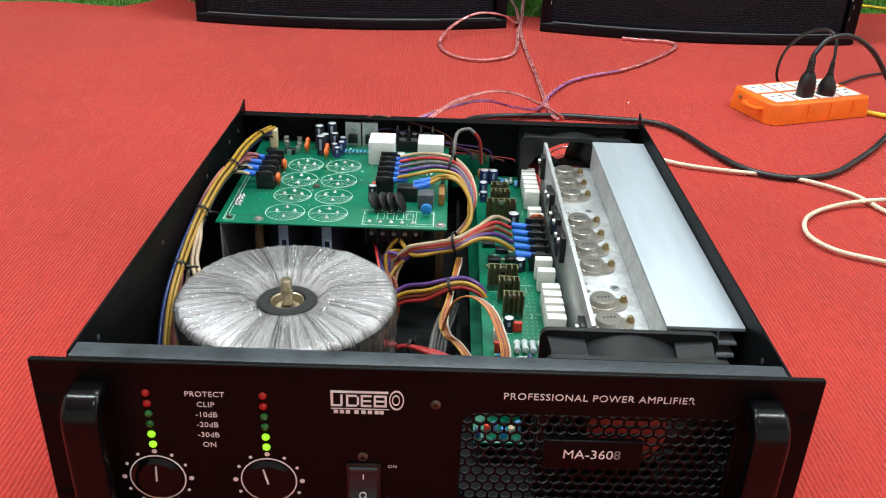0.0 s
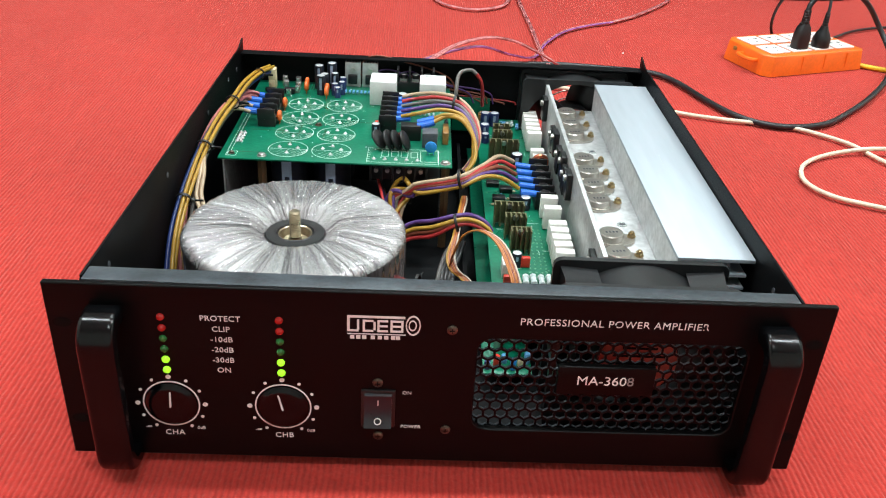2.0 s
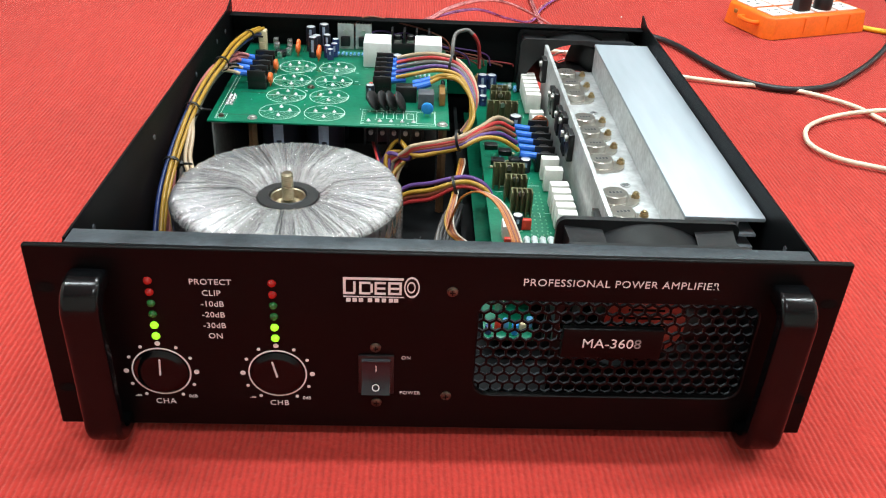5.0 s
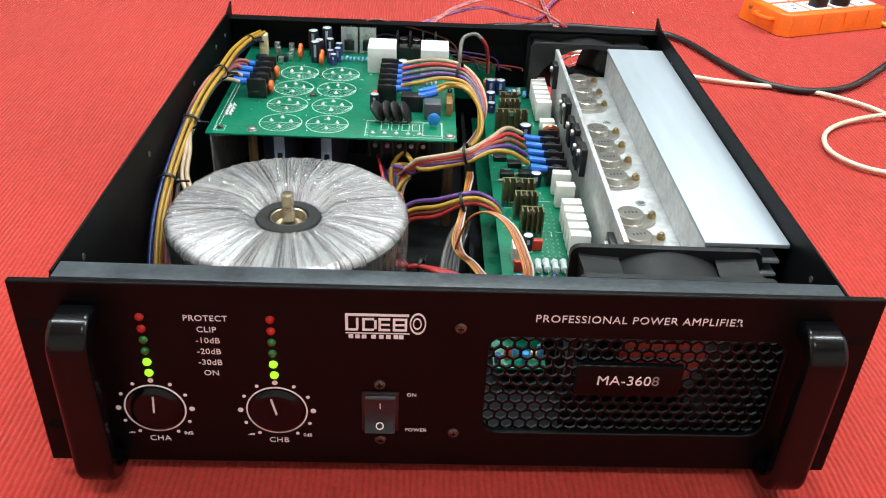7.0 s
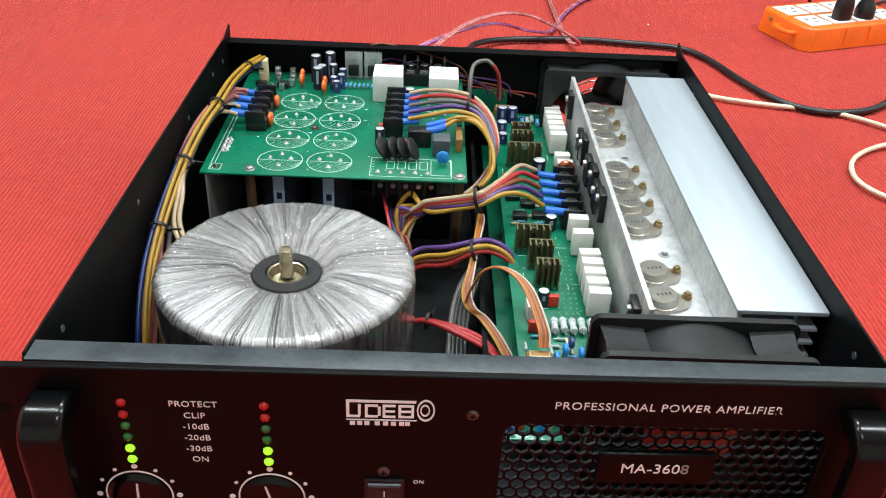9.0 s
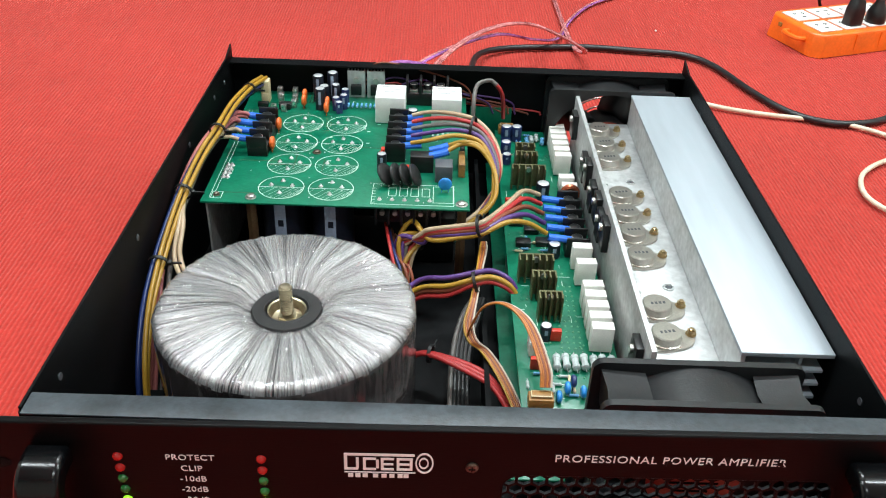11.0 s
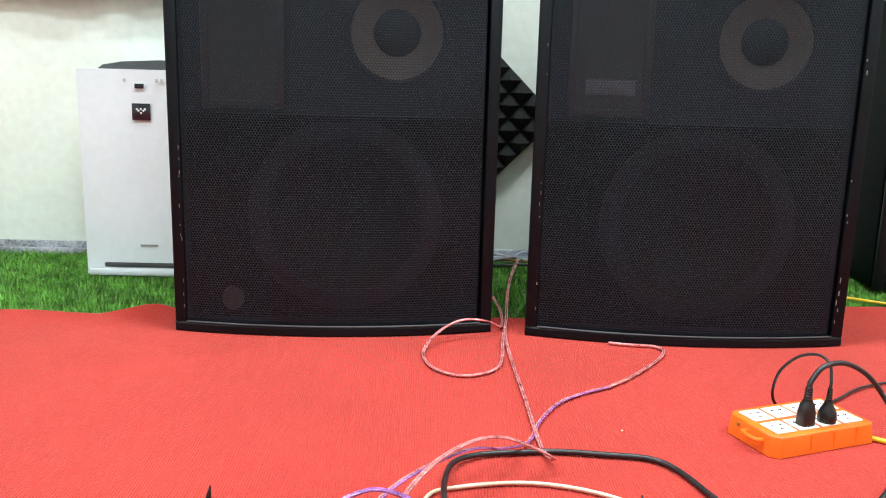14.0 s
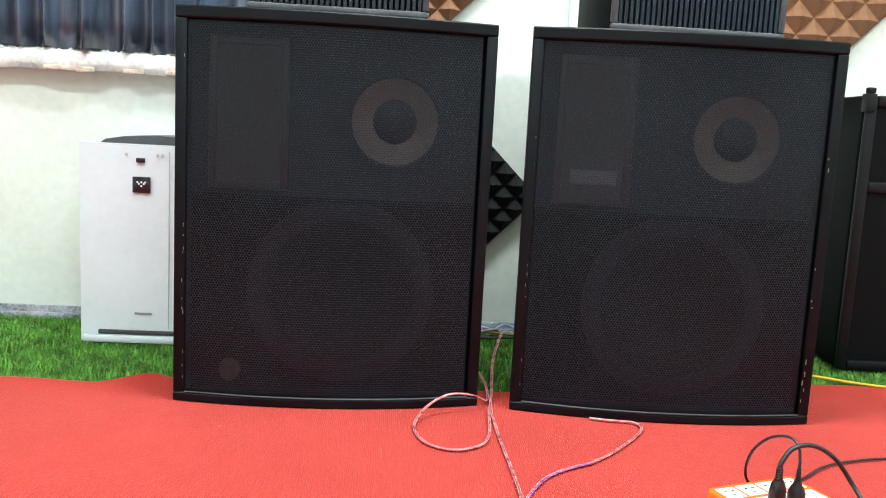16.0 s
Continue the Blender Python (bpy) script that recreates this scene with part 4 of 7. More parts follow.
def front_panel():
    bm = bmesh.new()
    plate_with_hole(bm, [(-PX, 0.0072), (PX, 0.0072), (PX, 0.1402), (-PX, 0.1402)], round_rect(0.0215, 0.1930, 0.0360, 0.1090, 0.010), 0.0, 0.0045)
    fp = part("front_panel", bm, "panel", AMP, "black front panel with white lettering", angle=30)
    fp.matrix_local = pose(0, 0, 0, 0, 0, 0.7)
    bv = fp.modifiers.new("edge", "BEVEL")
    bv.width, bv.segments, bv.limit_method, bv.angle_limit = 0.0011, 2, "ANGLE", radians(50)
    # perforated sheet behind the opening; light on the hole walls painted as a paler material
    v, f = hex_sheet(0.017, 0.197, 0.032, 0.114, 0.0079, 0.0037, 0.0018)
    vent = raw("vent_mesh", [(x, y + 0.0050, z) for x, y, z in v], f, ["panel", "mesh"], fp, "black hexagonal vent mesh", angle=20)
    for k, poly in enumerate(vent.data.polygons):
        poly.material_index = k % 2
    # name plate
    bm = box(bmesh.new(), 0.074, 0.1365, -0.0006, 0.0042, 0.0680, 0.0895, 0.0004)
    part("name_plate", bm, "panel", fp)
    lettering("plate_lettering", "MA-360", 0.0098, 0.0860, -0.0008, 0.0790, fp, align="LEFT", spread=1.02)
    lettering("worn_lettering", "8", 0.0098, 0.1185, -0.0008, 0.0790, fp, "grey_print", align="LEFT")
    # handles
    for sx in (-1, 1):
        prof_o, prof_i = [], []
        for k in range(9):
            a = radians(90 * k / 8)
            prof_o.append((-0.010 - 0.0170 * math.sin(a), 0.108 + 0.019 * math.cos(a)))
            prof_i.append((-0.010 - 0.0060 * math.sin(a), 0.108 + 0.007 * math.cos(a)))
        outer = [(-0.0002, 0.127)] + prof_o + [(y, 0.135 - z) for y, z in reversed(prof_o)] + [(-0.0002, 0.008)]
        inner = [(-0.0002, 0.115)] + prof_i + [(y, 0.135 - z) for y, z in reversed(prof_i)] + [(-0.0002, 0.020)]
        bm = bmesh.new()
        rows = []
        for dx in (-0.0110, 0.0110):
            rows.append([[bm.verts.new((sx * 0.2050 + dx, y, z)) for y, z in ln] for ln in (outer, inner)])
        (oa, ia), (ob_, ib) = rows
        n = len(outer)
        for k in range(n - 1):
            bm.faces.new((oa[k], oa[k + 1], ob_[k + 1], ob_[k]))
            bm.faces.new((ia[k], ia[k + 1], ib[k + 1], ib[k]))
            bm.faces.new((oa[k], oa[k + 1], ia[k + 1], ia[k]))
            bm.faces.new((ob_[k], ob_[k + 1], ib[k + 1], ib[k]))
        bm.faces.new((oa[0], ob_[0], ib[0], ia[0])), bm.faces.new((oa[-1], ob_[-1], ib[-1], ia[-1]))
        h = part("handle", bm, "handle", fp, "glossy black carrying handle", angle=40)
        bv = h.modifiers.new("edge", "BEVEL")
        bv.width, bv.segments, bv.limit_method, bv.angle_limit = 0.0030, 3, "ANGLE", radians(50)
        # rack slots
        for z in (0.112, 0.037):
            bm = bmesh.new()
            lathe(bm, [(0.0034, -0.0003), (0.0030, 0.0002)], (0, 0, 0), 20, 0, "y")
            s = part("rack_slot", bm, "dark_hole", fp)
            s.matrix_local = pose(sx * 0.2325, 0, z) @ Matrix.Diagonal((1.7, 1, 1, 1))
    # level lamps
    for x in (-0.173, -0.1015):
        for k, (z, key) in enumerate(((0.1180, "led_red"), (0.1100, "led_red"), (0.1020, "led_green"), (0.0942, "led_green"), (0.0862, "led_on"), (0.0782, "led_on"))):
            bm = bmesh.new()
            lathe(bm, [(0.0026, 0.0002), (0.0024, -0.0010), (0.0017, -0.0018), (0.0008, -0.0022)], (0, 0, 0), 16, 0, "y")
            o = part("level_lamp", bm, key, fp, ("lit green lamp" if key == "led_on" else ""))
            o.matrix_local = pose(x, 0, z)
    for words, z in (("PROTECT", 0.1178), ("CLIP", 0.1100), ("-10dB", 0.1023), ("-20dB", 0.0945), ("-30dB", 0.0866), ("ON", 0.0788)):
        lettering("panel_lettering", words, 0.0055, -0.1372, -0.0002, z, fp, spread=1.05)
    # volume knobs
    for x, words, tilt in ((-0.173, "CHA", -4), (-0.1015, "CHB", 12)):
        bm = bmesh.new()
        lathe(bm, [(0.0166, 0.0), (0.0165, -0.0010), (0.0156, -0.0016), (0.0140, -0.0030), (0.0125, -0.0034), (0.0100, -0.0031), (0.0001, -0.0026)], (0, 0, 0), 48, 0, "y")
        box(bm, -0.0005, 0.0005, -0.0037, -0.0020, -0.0005, 0.0118, 0, 1)
        o = part("volume_knob", bm, ["handle", "white"], fp, "black knob with a white pointer line")
        o.matrix_local = pose(x, 0, 0.0508) @ Matrix.Rotation(radians(-tilt), 4, "Y")
        bm = bmesh.new()
        lathe(bm, [(0.0173, -0.0003), (0.0182, -0.0003), (0.0182, 0.0003), (0.0173, 0.0003)], (0, 0, 0), 64, 0, "y", close=True)
        part("knob_ring", bm, "white", fp, at=(x, 0, 0.0508))
        for k, ang in enumerate((-148, -118, -90, -60, -30, 0, 30, 60, 90, 118, 148)):
            r = 0.00165 if ang % 90 == 0 else 0.0011
            bm = bmesh.new()
            cyl(bm, (x + 0.0215 * math.sin(radians(ang)), -0.0003, 0.0508 + 0.0215 * math.cos(radians(ang))), r, 0.0005, "y", 14)
            part("scale_dot", bm, "white", fp)
        lettering("panel_lettering", words, 0.0058, x, -0.0002, 0.0268, fp, spread=1.1)
        lettering("panel_lettering", "-\u221e", 0.0034, x - 0.0165, -0.0002, 0.0312, fp)
        lettering("panel_lettering", "0dB", 0.0034, x + 0.0175, -0.0002, 0.0312, fp)
    # rocker switch
    bm = bmesh.new()
    box(bm, -0.0512, -0.0292, -0.0016, 0.0020, 0.0368, 0.0670, 0.0006)
    part("switch_bezel", bm, "plastic", fp)
    bm = bmesh.new()
    vs = [bm.verts.new(p) for p in ((-0.0490, -0.0017, 0.0390), (-0.0314, -0.0017, 0.0390), (-0.0314, -0.0017, 0.0648), (-0.0490, -0.0017, 0.0648),
                                    (-0.0490, -0.0092, 0.0422), (-0.0314, -0.0092, 0.0422), (-0.0314, -0.0034, 0.0520), (-0.0490, -0.0034, 0.0520),
                                    (-0.0314, -0.0032, 0.0640), (-0.0490, -0.0032, 0.0640))]
    for q in ((0, 1, 5, 4), (4, 5, 6, 7), (7, 6, 8, 9), (9, 8, 2, 3), (0, 4, 7, 9, 3), (1, 2, 8, 6, 5)):
        bm.faces.new([vs[i] for i in q])
    part("rocker", bm, "rocker", fp, "black power rocker, pressed off at the top")
    lettering("switch_mark", "I", 0.0062, -0.0402, -0.0037, 0.0585, fp)
    lettering("switch_mark", "O", 0.0066, -0.0402, -0.0078, 0.0466, fp).rotation_euler.x = radians(61)
    # Pale sliver standing in for the highlight along the rocker's top.
    part("rocker_highlight", box(bmesh.new(), -0.0488, -0.0316, -0.0042, -0.0030, 0.0641, 0.0648, 0.0002), "lip", fp)
    lettering("panel_lettering", "ON", 0.0036, -0.0218, -0.0002, 0.0648, fp, spread=1.1)
    lettering("panel_lettering", "POWER", 0.0036, -0.0188, -0.0002, 0.0368, fp, spread=1.1)
    # screws
    for x, z in ((0.0046, 0.1150), (0.0042, 0.0352), (-0.0407, 0.0726), (-0.0400, 0.0288)):
        bm = bmesh.new()
        lathe(bm, [(0.0034, 0.0), (0.0033, -0.0008), (0.0026, -0.0014), (0.0013, -0.0016)], (x, 0, z), 20, 0, "y")
        box(bm, x - 0.0017, x + 0.0017, -0.0019, -0.0015, z - 0.0003, z + 0.0003, 0, 1)
        box(bm, x - 0.0003, x + 0.0003, -0.0019, -0.0015, z - 0.0017, z + 0.0017, 0, 1)
        part("panel_screw", bm, ["dull_screw", "dark_hole"], fp)
    lettering("panel_lettering", "PROFESSIONAL POWER AMPLIFIER", 0.0071, 0.0458, -0.0002, 0.1226, fp, align="LEFT", spread=1.09)
    # worn spots in the print
    for x0, x1, z0, z1 in ((0.1030, 0.1056, 0.1190, 0.1224), (0.1592, 0.1618, 0.1212, 0.1234), (0.1225, 0.1236, 0.1190, 0.1212)):
        part("worn_spot", box(bmesh.new(), x0, x1, -0.0005, 0.0001, z0, z1), "panel", fp)
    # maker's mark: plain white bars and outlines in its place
    bm = bmesh.new()
    def bar(x0, x1, z0, z1):
        box(bm, x0, x1, -0.0003, 0.0002, z0, z1)
    bar(-0.0600, -0.0245, 0.1220, 0.1236)
    bar(-0.0600, -0.0584, 0.1118, 0.1220), bar(-0.0584, -0.0530, 0.1118, 0.1132), bar(-0.0540, -0.0526, 0.1132, 0.1206)
    for x in (-0.0505, -0.0415, -0.0335):
        bar(x, x + 0.0014, 0.1118, 0.1206), bar(x + 0.0014, x + 0.0066, 0.1192, 0.1206), bar(x + 0.0014, x + 0.0066, 0.1118, 0.1132)
    bar(-0.0439, -0.0425, 0.1132, 0.1192), bar(-0.0401, -0.0352, 0.1155, 0.1168), bar(-0.0321, -0.0270, 0.1155, 0.1168), bar(-0.0269, -0.0255, 0.1118, 0.1206)
    bar(-0.0600, -0.0240, 0.1098, 0.1104)
    for x in (-0.0582, -0.0545, -0.0508, -0.0455, -0.0412, -0.0372, -0.0330, -0.0300):
        bar(x, x + 0.0026, 0.1064, 0.1090)
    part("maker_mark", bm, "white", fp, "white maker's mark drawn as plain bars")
    bm = bmesh.new()
    for r0, r1, dx in ((0.0062, 0.0074, 0), (0.0030, 0.0040, -0.0006)):
        m0 = len(bm.verts)
        lathe(bm, [(r0, -0.0003), (r1, -0.0003), (r1, 0.0002), (r0, 0.0002)], (-0.0195 + dx, 0, 0.1172), 32, 0, "y", close=True)
    for v in bm.verts:
        v.co.x = -0.0195 + (v.co.x + 0.0195) * 0.62
    part("maker_mark", bm, "white", fp)
    return fp


front_panel()


def chassis():
    w, d, t = 0.2220, 0.501, 0.0015
    z0, z1 = 0.012, 0.139
    bm = box(bmesh.new(), -w, w, 0.0075, d, z0, z0 + t)
    ch = part("chassis", bm, "pan", AMP, "black sheet-steel chassis, open at the top")
    for sx in (-1, 1):
        bm = bmesh.new()
        box(bm, sx * w, sx * (w - t), 0.0085, d, z0 + t, z1)
        part("side_wall", bm, "steel", ch)
        # pointed rear ear above the rim
        bm = bmesh.new()
        a = [bm.verts.new((sx * w, y, z)) for y, z in ((d - 0.022, z1 + 0.0002), (d, z1 + 0.0002), (d, z1 + 0.006))]
        b = [bm.verts.new((sx * (w - t), y, z)) for y, z in ((d - 0.022, z1 + 0.0002), (d, z1 + 0.0002), (d, z1 + 0.006))]
        bm.faces.new(a), bm.faces.new(b[::-1])
        for k in range(3):
            bm.faces.new((a[k], a[(k + 1) % 3], b[(k + 1) % 3], b[k]))
        part("rear_ear", bm, "steel", ch)
    for y, z in ((0.05, 0.122), (0.19, 0.122), (0.33, 0.122), (0.46, 0.122), (0.08, 0.05), (0.42, 0.124)):
        for sx in (-1, 1):
            bm = cyl(bmesh.new(), (sx * (w - t) - (0.0006 if sx > 0 else 0), y, z), 0.0022, 0.0006, "x", 14)
            part("rivet_hole", bm, "grey_part", ch)
    # front wall and lip
    bm = bmesh.new()
    plate_with_hole(bm, [(-w, z0), (w, z0), (w, 0.1372), (-w, 0.1372)], [(0.017, 0.031), (0.199, 0.031), (0.199, 0.115), (0.017, 0.115)], 0.0072, 0.0084)
    part("front_wall", bm, "steel", ch)
    bm = box(bmesh.new(), -w + 0.002, w - 0.002, 0.0048, 0.0200, 0.1374, 0.1386, 0.0004)
    part("front_lip", bm, "lip", ch, "dusty black top lip")
    # rear wall with the fan opening
    bm = bmesh.new()
    circ = [(0.1475 + 0.054 * math.cos(2 * math.pi * k / 40), 0.068 + 0.054 * math.sin(2 * math.pi * k / 40)) for k in range(40)]
    plate_with_hole(bm, [(-w + t, z0 + t), (w - t, z0 + t), (w - t, 0.1300), (-w + t, 0.1300)], circ, d - t, d)
    part("rear_wall", bm, "steel", ch)
    bm = box(bmesh.new(), -w + t, w - t, d - 0.014, d, 0.1302, 0.1315)
    part("rear_lip", bm, "steel", ch)
    # finger guard: wire rings and spokes
    bm = bmesh.new()
    for r in (0.016, 0.025, 0.034, 0.043, 0.051):
        prof = [(r + 0.0009 * math.cos(2 * math.pi * k / 6), 0.0009 * math.sin(2 * math.pi * k / 6)) for k in range(6)]
        lathe(bm, prof, (0.1475, d + 0.0015, 0.068), 40, 0, "y", close=True)
    for k in range(4):
        a = radians(45 + 90 * k)
        tube(bm, [(0.1475 + r * math.cos(a), d + 0.0030, 0.068 + r * math.sin(a)) for r in (0.010, 0.03, 0.058)], 0.0010, 6, 2)
    part("finger_guard", bm, "zinc", ch, "chromed wire finger guard")
    for x in (-0.17, 0.17):
        for y, low in ((0.06, 0.0), (0.45, 0.0040)):
            bm = cyl(bmesh.new(), (x, y, low), 0.014, 0.0118 - low, "z", 18, 0.012)
            part("rubber_foot", bm, "rubber", ch)
    return ch


chassis()


def fan(cx, y0, y1, cz, s=0.0605):
    """A square fan: two flanges, a barrel, corner ribs, hub and blades."""
    fr = bmesh.new()
    circ = [(cx + 0.0565 * math.cos(2 * math.pi * k / 40), cz + 0.0565 * math.sin(2 * math.pi * k / 40)) for k in range(40)]
    plate_with_hole(fr, round_rect(cx - s, cx + s, cz - s, cz + s, 0.006, 4), circ, y0, y0 + 0.0045)
    ob = part("cooling_fan", fr, "fan", AMP, "black square cooling fan")
    fr = bmesh.new()
    plate_with_hole(fr, round_rect(cx - s, cx + s, cz - s, cz + s, 0.006, 4), circ, y1 - 0.0045, y1)
    part("flange", fr, "fan", ob)
    bm = bmesh.new()
    lathe(bm, [(0.0565, y0 + 0.0046), (0.0590, y0 + 0.0046), (0.0590, y1 - 0.0046), (0.0565, y1 - 0.0046)], (cx, 0, cz), 48, 0, "y", close=True)
    part("barrel", bm, "fan", ob)
    for sx in (-1, 1):
        for sz in (-1, 1):
            bm = bmesh.new()
            p = [(cx + sx * (s - 0.0045), cz + sz * (s - 0.0045)), (cx + sx * (s - 0.030), cz + sz * (s - 0.0065)), (cx + sx * (s - 0.0065), cz + sz * (s - 0.030))]
            a = [bm.verts.new((x, y0 + 0.0047, z)) for x, z in p]
            b = [bm.verts.new((x, y1 - 0.0047, z)) for x, z in p]
            mid = [bm.verts.new((cx + (x - cx) * 0.97, (y0 + y1) / 2, cz + (z - cz) * 0.97)) for x, z in p]
            for u, v in ((a, mid), (mid, b)):
                for k in range(3):
                    bm.faces.new((u[k], u[(k + 1) % 3], v[(k + 1) % 3], v[k]))
            bm.faces.new(a), bm.faces.new(b)
            part("corner_rib", bm, "fan", ob)
            bm = cyl(bmesh.new(), (cx + sx * (s - 0.0075), y1 + 0.0001 if y1 > 0.2 else y0 - 0.0006, cz + sz * (s - 0.0075)), 0.0023, 0.0005, "y", 14)
            part("screw_hole", bm, "grey_part", ob)
    bm = bmesh.new()
    cyl(bm, (cx, y0 + 0.004, cz), 0.0285, y1 - y0 - 0.008, "y", 36, bevel=0.002)
    part("hub", bm, "plastic", ob)
    bm = bmesh.new()
    cyl(bm, (cx, y0 + 0.0036, cz), 0.0270, 0.0003, "y", 36, mi=0)
    for k, wd in enumerate((0.024, 0.036, 0.030, 0.020)):
        box(bm, cx - wd / 2, cx + wd / 2, y0 + 0.0033, y0 + 0.0035, cz + 0.010 - 0.0065 * k, cz + 0.0118 - 0.0065 * k, 0, 1)
    part("hub_label", bm, ["hub_red", "dark_hole"], ob, "round red maker's label with dark print")
    for k in range(5):
        a0 = 2 * math.pi * k / 5
        bm = bmesh.new()
        rows = []
        for j in range(6):
            r = 0.0290 + (0.055 - 0.0290) * j / 5
            sw = 0.55 - 0.06 * j
            rows.append([bm.verts.new((cx + r * math.cos(a0 + da), y0 + 0.007 + (y1 - y0 - 0.014) * q, cz + r * math.sin(a0 + da))) for q, da in ((0, -sw), (0.5, 0.0), (1, sw))])
        for u, v in zip(rows, rows[1:]):
            for q in range(2):
                bm.faces.new((u[q], u[q + 1], v[q + 1], v[q]))
        bl = part("blade", bm, "plastic", ob, angle=60)
        so = bl.modifiers.new("thickness", "SOLIDIFY")
        so.thickness = 0.0015
    return ob


fan(0.1345, 0.0330, 0.0710, 0.0695)
fan(0.1475, 0.4600, 0.4980, 0.0665)


def heat_sink():
    """Extruded aluminium: an upright plate, a transistor shelf and a finned block."""
    y0, y1 = 0.087, 0.4590
    bm = box(bmesh.new(), 0.1120, 0.1155, y0, y1, 0.040, 0.1215, 0.0004)
    hs = part("heat_sink", bm, "alu_rough", AMP, "bare aluminium heat sink with power transistors", at=(0, 0, 0.0005))
    ZS = 0.0936
    bm = box(bmesh.new(), 0.1157, 0.1648, y0, y1, ZS - 0.0040, ZS, 0.0003)
    part("shelf", bm, "alu_rough", hs)
    bm = box(bmesh.new(), 0.1650, 0.1680, y0, y1, 0.030, 0.1208, 0.0003)
    part("web", bm, "alu_rough", hs)
    bm = box(bmesh.new(), 0.1642, 0.2198, y0 - 0.001, y1, 0.1210, 0.1240, 0.0004)
    part("top_plate", bm, "alu", hs, "smooth pale aluminium top")
    first = None
    for k in range(8):
        z = 0.1100 - 0.0102 * k
        if first is None:
            bm = box(bmesh.new(), 0.1682, 0.2160, y0, y1, -0.0009, 0.0009)
            first = part("fin", bm, "alu", hs, at=(0, 0, z))
        else:
            again(first, (0, 0, z))
    bm = box(bmesh.new(), 0.2020, 0.2040, y0 + 0.004, y1, 0.030, 0.1208)
    part("rib", bm, "alu", hs)
    # faint pencil marks on the top
    for k in range(4):
        bm = box(bmesh.new(), 0.1905 + 0.0003 * k, 0.1917, 0.248 + k * 0.0065, 0.2515 + k * 0.0065, 0.1241, 0.12415)
        part("pencil_mark", bm, "resistor", hs)
    # metal-can transistors
    bm = bmesh.new()
    n = 28
    ring = []
    for k in range(n):
        a = 2 * math.pi * k / n
        ex = abs(math.cos(a)) ** 3
        r = 0.0115 + 0.0085 * ex
        ring.append((r * math.cos(a), min(0.0118, max(-0.0118, r * math.sin(a)))))
    lo = [bm.verts.new((x, y, 0)) for x, y in ring]
    hi = [bm.verts.new((x, y, 0.0018)) for x, y in ring]
    bm.faces.new(lo[::-1]), bm.faces.new(hi)
    for k in range(n):
        bm.faces.new((lo[k], lo[(k + 1) % n], hi[(k + 1) % n], hi[k]))
    lathe(bm, [(0.0112, 0.0017), (0.0112, 0.0026), (0.0101, 0.0030), (0.0099, 0.0078), (0.0092, 0.0086), (0.0001, 0.0088)], (0, 0, 0), 28)
    tr = part("power_transistor", bm, "nickel", hs, "round nickel power transistor")
    bm = bmesh.new()
    cyl(bm, (0, 0, 0), 0.0036, 0.0006, "z", 16)
    cyl(bm, (0, 0, 0.0006), 0.0031, 0.0024, "z", 6)
    cyl(bm, (0, 0, 0.0030), 0.0018, 0.0016, "z", 12, bevel=0.0004)
    sc = part("fixing_screw", bm, "brass", hs, "yellowed hexagon screw")
    bm = bmesh.new()
    for j in range(4):
        box(bm, -0.005 + 0.0028 * j, -0.0034 + 0.0028 * j, -0.002, 0.0005, 0.0, 0.00005)
    mk = part("can_print", bm, "grey_part", hs)
    rng = random.Random(2)
    ys = tuple(y + 0.010 for y in (0.4240, 0.3935, 0.3640, 0.3015, 0.2725, 0.2440, 0.2125, 0.1515, 0.1210))
    for i, y in enumerate(ys):
        at = (0.1335, y, ZS + 0.0001)
        turn = rng.uniform(6, 12)
        if i == 0:
            tr.matrix_local, sc.matrix_local, mk.matrix_local = pose(*at, 0, 0, turn), pose(0.1515, y + 0.0065, ZS + 0.0020), pose(0.1335, y, ZS + 0.0090, 0, 0, turn)
        else:
            again(tr, at, turn), again(sc, (0.1515, y + 0.0060, ZS + 0.0020), rng.uniform(0, 60)), again(mk, (0.1335, y, ZS + 0.0090), turn)
    for x, y, r in ((0.1235, 0.347, 0.0022), (0.1255, 0.337, 0.0020), (0.1480, 0.343, 0.0030), (0.1240, 0.196, 0.0022), (0.1250, 0.184, 0.0022), (0.1485, 0.191, 0.0032), (0.1215, 0.351, 0.0013)):
        bm = cyl(bmesh.new(), (x, y, ZS + 0.0001), r * 0.7, 0.0002, "z", 18)
        lathe(bm, [(r * 0.72, 0), (r * 0.8, 0.0006), (r * 1.25, 0.0005), (r * 1.3, 0)], (x, y, ZS + 0.0001), 18, 1, close=True)
        part("drilled_hole", bm, ["grey_part", "solder"], hs)
    # flat-pack transistors clamped on the outer face of the plate
    bm = bmesh.new()
    box(bm, -0.0052, -0.0002, -0.0080, 0.0080, -0.0120, 0.0120, 0.0006)
    cyl(bm, (-0.0075, 0, 0.006), 0.0030, 0.0023, "x", 14, mi=1)
    fp_ = part("flat_transistor", bm, ["plastic", "zinc"], hs, "black flat transistor with a clamping screw")
    for i, y in enumerate((0.432, 0.356, 0.337, 0.306, 0.281, 0.262, 0.243, 0.108)):
        at = (0.1120, y, 0.104 - 0.004 * (i % 2))
        if i == 0:
            fp_.matrix_local = pose(*at)
        else:
            again(fp_, at)
    return hs


heat_sink()


